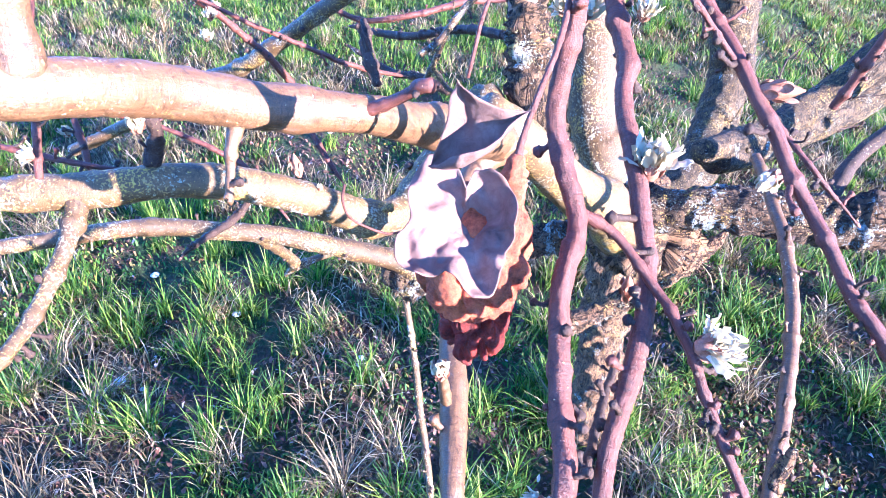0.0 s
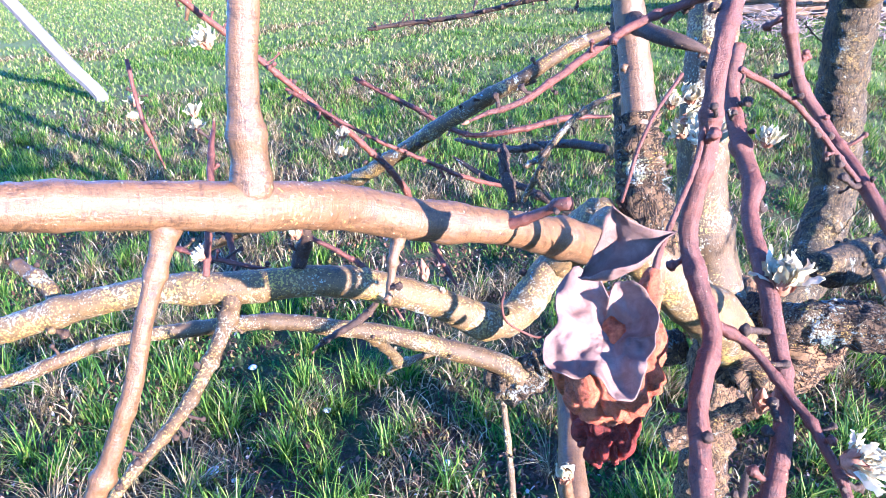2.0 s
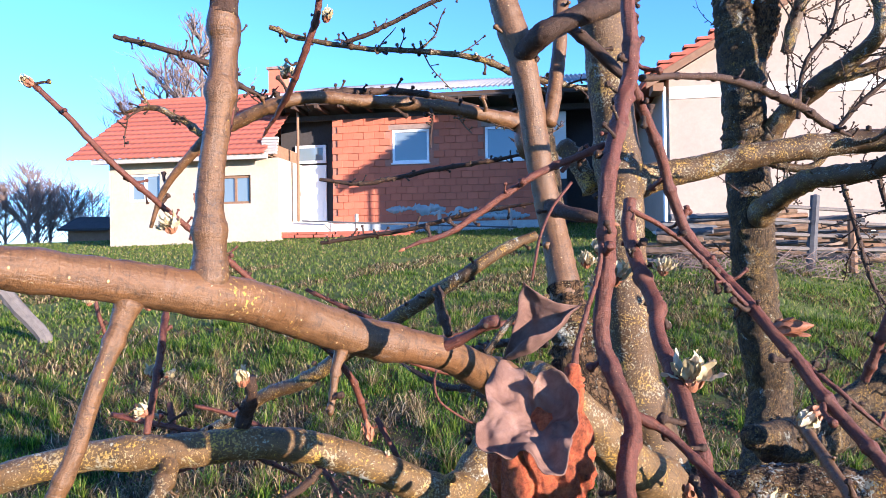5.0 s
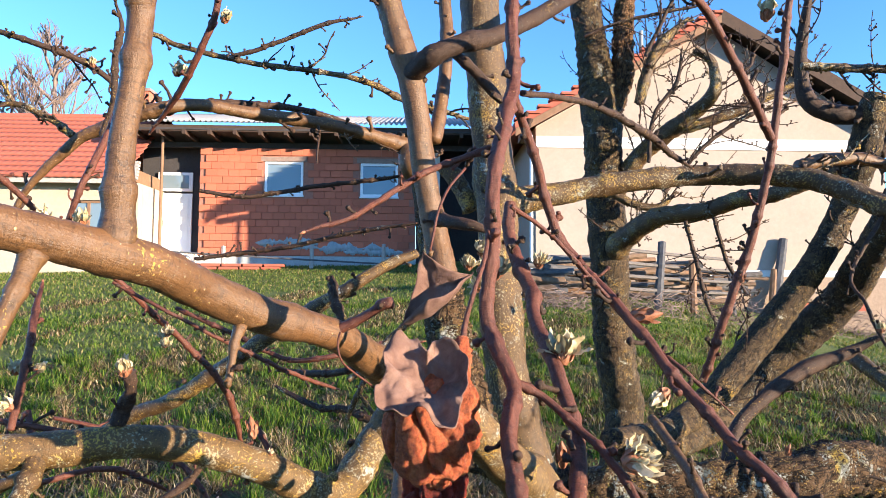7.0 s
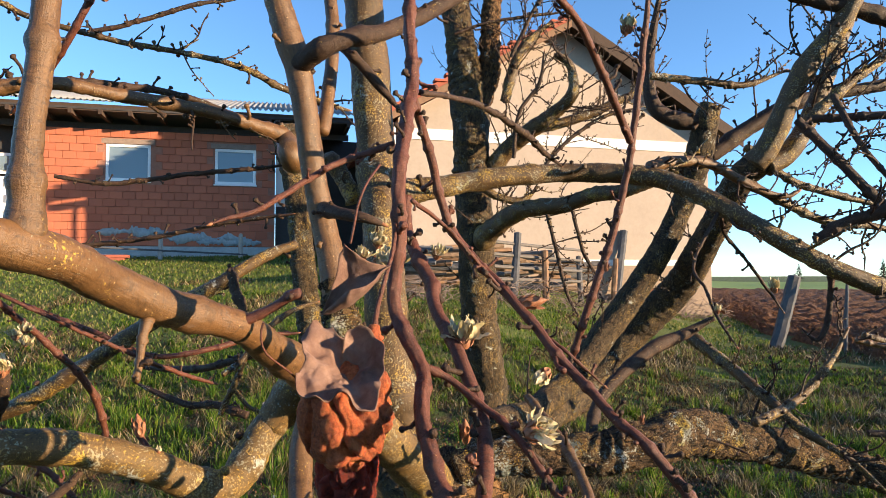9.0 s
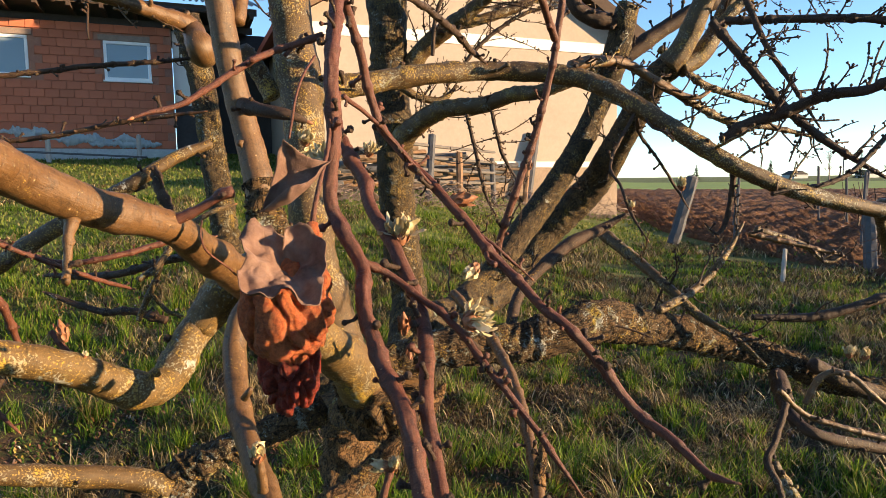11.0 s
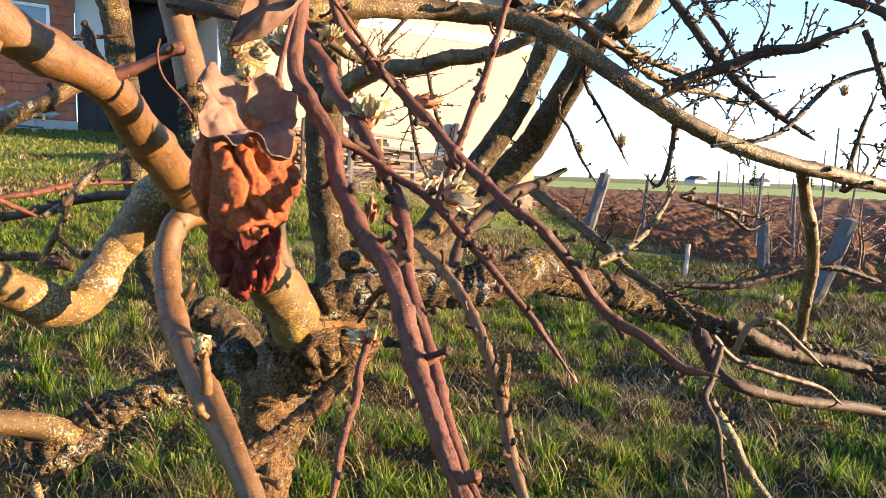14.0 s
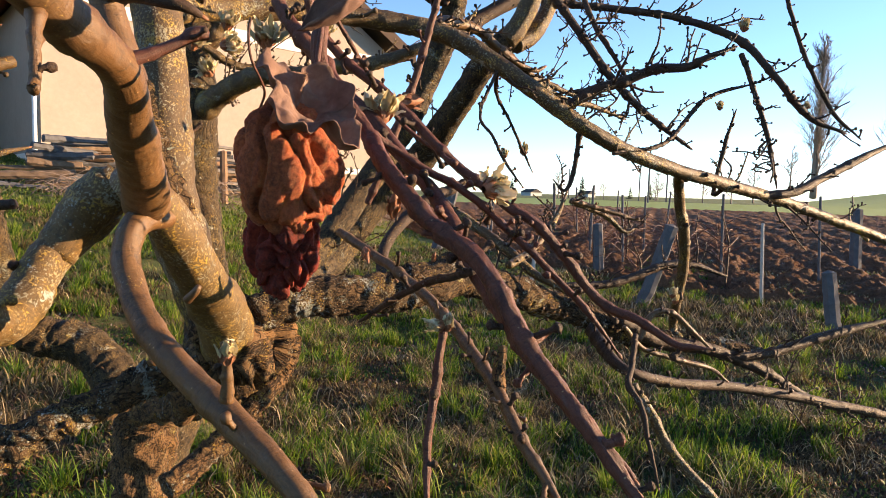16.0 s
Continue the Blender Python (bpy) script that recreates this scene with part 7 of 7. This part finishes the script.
bare = wave_noise(x, y, 2.3, 41) * np.clip(np.degrees(np.arctan2(x, y)) / 40, 0.2, 1)
side = np.clip((np.degrees(np.arctan2(x, y)) - 12) / 20, 0, 1)
k = tuft - 0.9 * np.clip(bare + 0.5 * side, 0, 1.4) > 0.2 - 0.6 * (r > 4) * (1 - side)
x, y, r, tuft = x[k], y[k], r[k], tuft[k]
n = len(x)
blades("grass", x, y, (0.014 + 0.03 * rs.rand(n) + 0.05 * np.clip(tuft, 0, 1.5)), 0.0016 + 0.0014 * rs.rand(n) + 0.0003 * r, 0.3 + 0.65 * rs.rand(n), rs, blade_green, "tufted fresh green spring grass")
x, y, big = tufts(rs, 1300, 80, 1.1, 9, -60, 84, 0.036)
n = len(x)
blades("grass", x, y, (0.05 + 0.10 * rs.rand(n)) * big, 0.0017 + 0.0018 * rs.rand(n), 0.2 + 0.75 * rs.rand(n), rs, blade_green, "thick clumps of longer green grass")
x, y, r = scatter(rs, 170000, 6, 32, -66, 60, 0.8)
k = (y < 23.5) & (x > -29) & (x < 15.9) & ~((x > field_start(50)) & (y < 12)) & (wave_noise(x, y, 1.2, 4) > -2 + 1.8 * (np.degrees(np.arctan2(x, y)) > 27))
x, y, r = x[k], y[k], r[k]
n = len(x)
blades("grass", x, y, 0.045 + 0.06 * rs.rand(n), 0.004 + 0.0005 * r, 0.4 + 0.5 * rs.rand(n), rs, blade_lawn, "short green lawn rising to the houses", short=True)
# dead straw lying and standing
x, y, r = scatter(rs, 125000, 1.0, 9, -62, 85, 0.9)
k = (wave_noise(x, y, 4.5, 9) + 0.8 * wave_noise(x, y, 1.1, 10)) > -0.05 + 0.06 * r + 0.35 * (np.degrees(np.arctan2(x, y)) > 18)
x, y, r = x[k], y[k], r[k]
n = len(x)
blades("dry_grass", x, y, 0.03 + 0.09 * rs.rand(n), 0.0010 + 0.001 * rs.rand(n) + 0.0003 * r, 0.75 + 0.24 * rs.rand(n), rs, blade_straw, "matted dead straw and dry grass stalks", 0.012)
x, y, big = tufts(rs, 300, 70, 1.1, 8, -60, 84, 0.035)
n = len(x)
blades("dry_grass", x, y, (0.08 + 0.14 * rs.rand(n)) * big, 0.0011 + 0.0011 * rs.rand(n), 0.6 + 0.38 * rs.rand(n), rs, blade_straw, "bleached clumps of dead grass", 0.01)
x, y, r = scatter(rs, 80000, 2, 15, -60, 22, 0.8)
k = (wave_noise(x, y, 1.6, 61) + 0.5 * wave_noise(x, y, 5.0, 62)) > 0.7
x, y, r = x[k], y[k], r[k]
n = len(x)
blades("dry_grass", x, y, 0.04 + 0.09 * rs.rand(n), 0.002 + 0.0005 * r, 0.6 + 0.38 * rs.rand(n), rs, blade_straw, "bleached dead grass in patches of the lawn", 0.015)
# fallen leaves and crumbs
x, y, r = scatter(rs, 90000, 1.0, 9, -62, 84, 0.9)
k = wave_noise(x, y, 3.0, 20) > -0.5
x, y, r = x[k], y[k], r[k]
n = len(x)
blades("leaf_litter", x, y, 0.010 + 0.022 * rs.rand(n), 0.003 + 0.005 * rs.rand(n), 0.7 + 0.28 * rs.rand(n), rs, litter_brown, "fallen brown leaves and bark crumbs", 0.012, short=True)
x, y, r = scatter(rs, 50000, 3, 13, 24, 84, 0.8)
k = (wave_noise(x, y, 1.5, 63) + 0.6 * wave_noise(x, y, 4.6, 64)) > 0.1
x, y, r = x[k], y[k], r[k]
n = len(x)
blades("dry_grass", x, y, 0.05 + 0.09 * rs.rand(n), 0.002 + 0.0004 * r, 0.55 + 0.42 * rs.rand(n), rs, blade_straw, "tawny dead grass beside the ploughed field", 0.012)
# rusty dead moss and stubble in the bare patches
x, y, r = scatter(rs, 140000, 1.2, 11, 2, 84, 0.8)
k = wave_noise(x, y, 2.3, 41) > 0.1 - 0.7 * np.clip((np.degrees(np.arctan2(x, y)) - 12) / 20, 0, 1)
x, y, r = x[k], y[k], r[k]
n = len(x)
blades("dead_moss", x, y, 0.012 + 0.03 * rs.rand(n), 0.0016 + 0.002 * rs.rand(n) + 0.0003 * r, 0.3 + 0.65 * rs.rand(n), rs, litter_rust, "rusty brown dead moss and stubble", 0.01, short=True)
# low broad-leaved weeds
x, y, r = scatter(rs, 110000, 0.8, 7, -62, 84, 0.8)
k = wave_noise(x, y, 5.4, 30) > -0.05
x, y, r = x[k], y[k], r[k]
n = len(x)
blades("weeds", x, y, 0.010 + 0.022 * rs.rand(n), 0.0028 + 0.004 * rs.rand(n), 0.4 + 0.55 * rs.rand(n), rs, weed_green, "low green and reddish weeds", 0.012, short=True)
# cover behind the path
x, y, r = scatter(rs, 75000, 0.6, 7, 84, 298, 0.7)
k = (y > -6.8) & (wave_noise(x, y, 4.0, 51) > -0.9)
x, y = x[k], y[k]
n = len(x)
blades("grass", x, y, 0.03 + 0.06 * rs.rand(n), 0.002 + 0.0015 * rs.rand(n), 0.3 + 0.6 * rs.rand(n), rs, blade_green, "short tufted spring grass round the tree")
# stones
for k in range(16):
    a = rng.uniform(-0.9, 0.9)
    d = rng.uniform(1.2, 4)
    x, y, s = d * math.sin(a), d * math.cos(a), rng.uniform(0.012, 0.03)
    v, f = ovoid(s * 1.2, s, 10, 7)
    v = [(x + p[0] * (1 + 0.3 * noise.noise(Vector(p) * 60)), y + p[1], ground_z(x, y) + 0.004 + p[2] * 0.8) for p in v]
    tagged(link_mesh("pebble", v, f, plinth_grey), "pale grey pebble in the turf", "pebble", "pebbles")

# ---- blocks of the brick wall ----
def block_mesh(w, h, d=0.05):
    bm = bmesh.new()
    bmesh.ops.create_cube(bm, size=1, matrix=Matrix.Diagonal((w, d, h, 1)))
    bmesh.ops.bevel(bm, geom=bm.edges[:], offset=0.006, segments=1, affect="EDGES")
    me = bpy.data.meshes.new("brick")
    bm.to_mesh(me)
    bm.free()
    me.materials.append(block_red)
    return me


bw, bh = 0.38, (BZ1 - BZ0) / 15
full = block_mesh(bw - 0.008, bh - 0.009)
brng = random.Random(2)
spare, count = [], 0
for row in range(15):
    z = BZ0 + bh * (row + 0.5)
    xs = BX0 + (0.19 if row % 2 else 0.0)
    for col in range(20):
        xc = xs + bw * (col + 0.5)
        if xc + bw / 2 > BX1 + 0.02:
            continue
        if any(a - 0.16 < xc < b + 0.16 and c - 0.06 < z < d + 0.2 for a, b, c, d in WINDOWS):
            continue
        at = (xc, BY + 0.006 + brng.uniform(-0.010, 0.006), z)
        if count < 300 and xc < -1.0:
            o = new("brick", full)
            o.location = at
            o.parent = back_wall
            count += 1
        else:
            spare.append((moved([v.co for v in full.vertices], Matrix.Translation(at)), [tuple(p.vertices) for p in full.polygons]))
rest = link_mesh("brick_rest", *merged(spare), block_red, back_wall, smooth=False)
tagged(rest, "red hollow clay blocks laid in courses", kind="stuff")
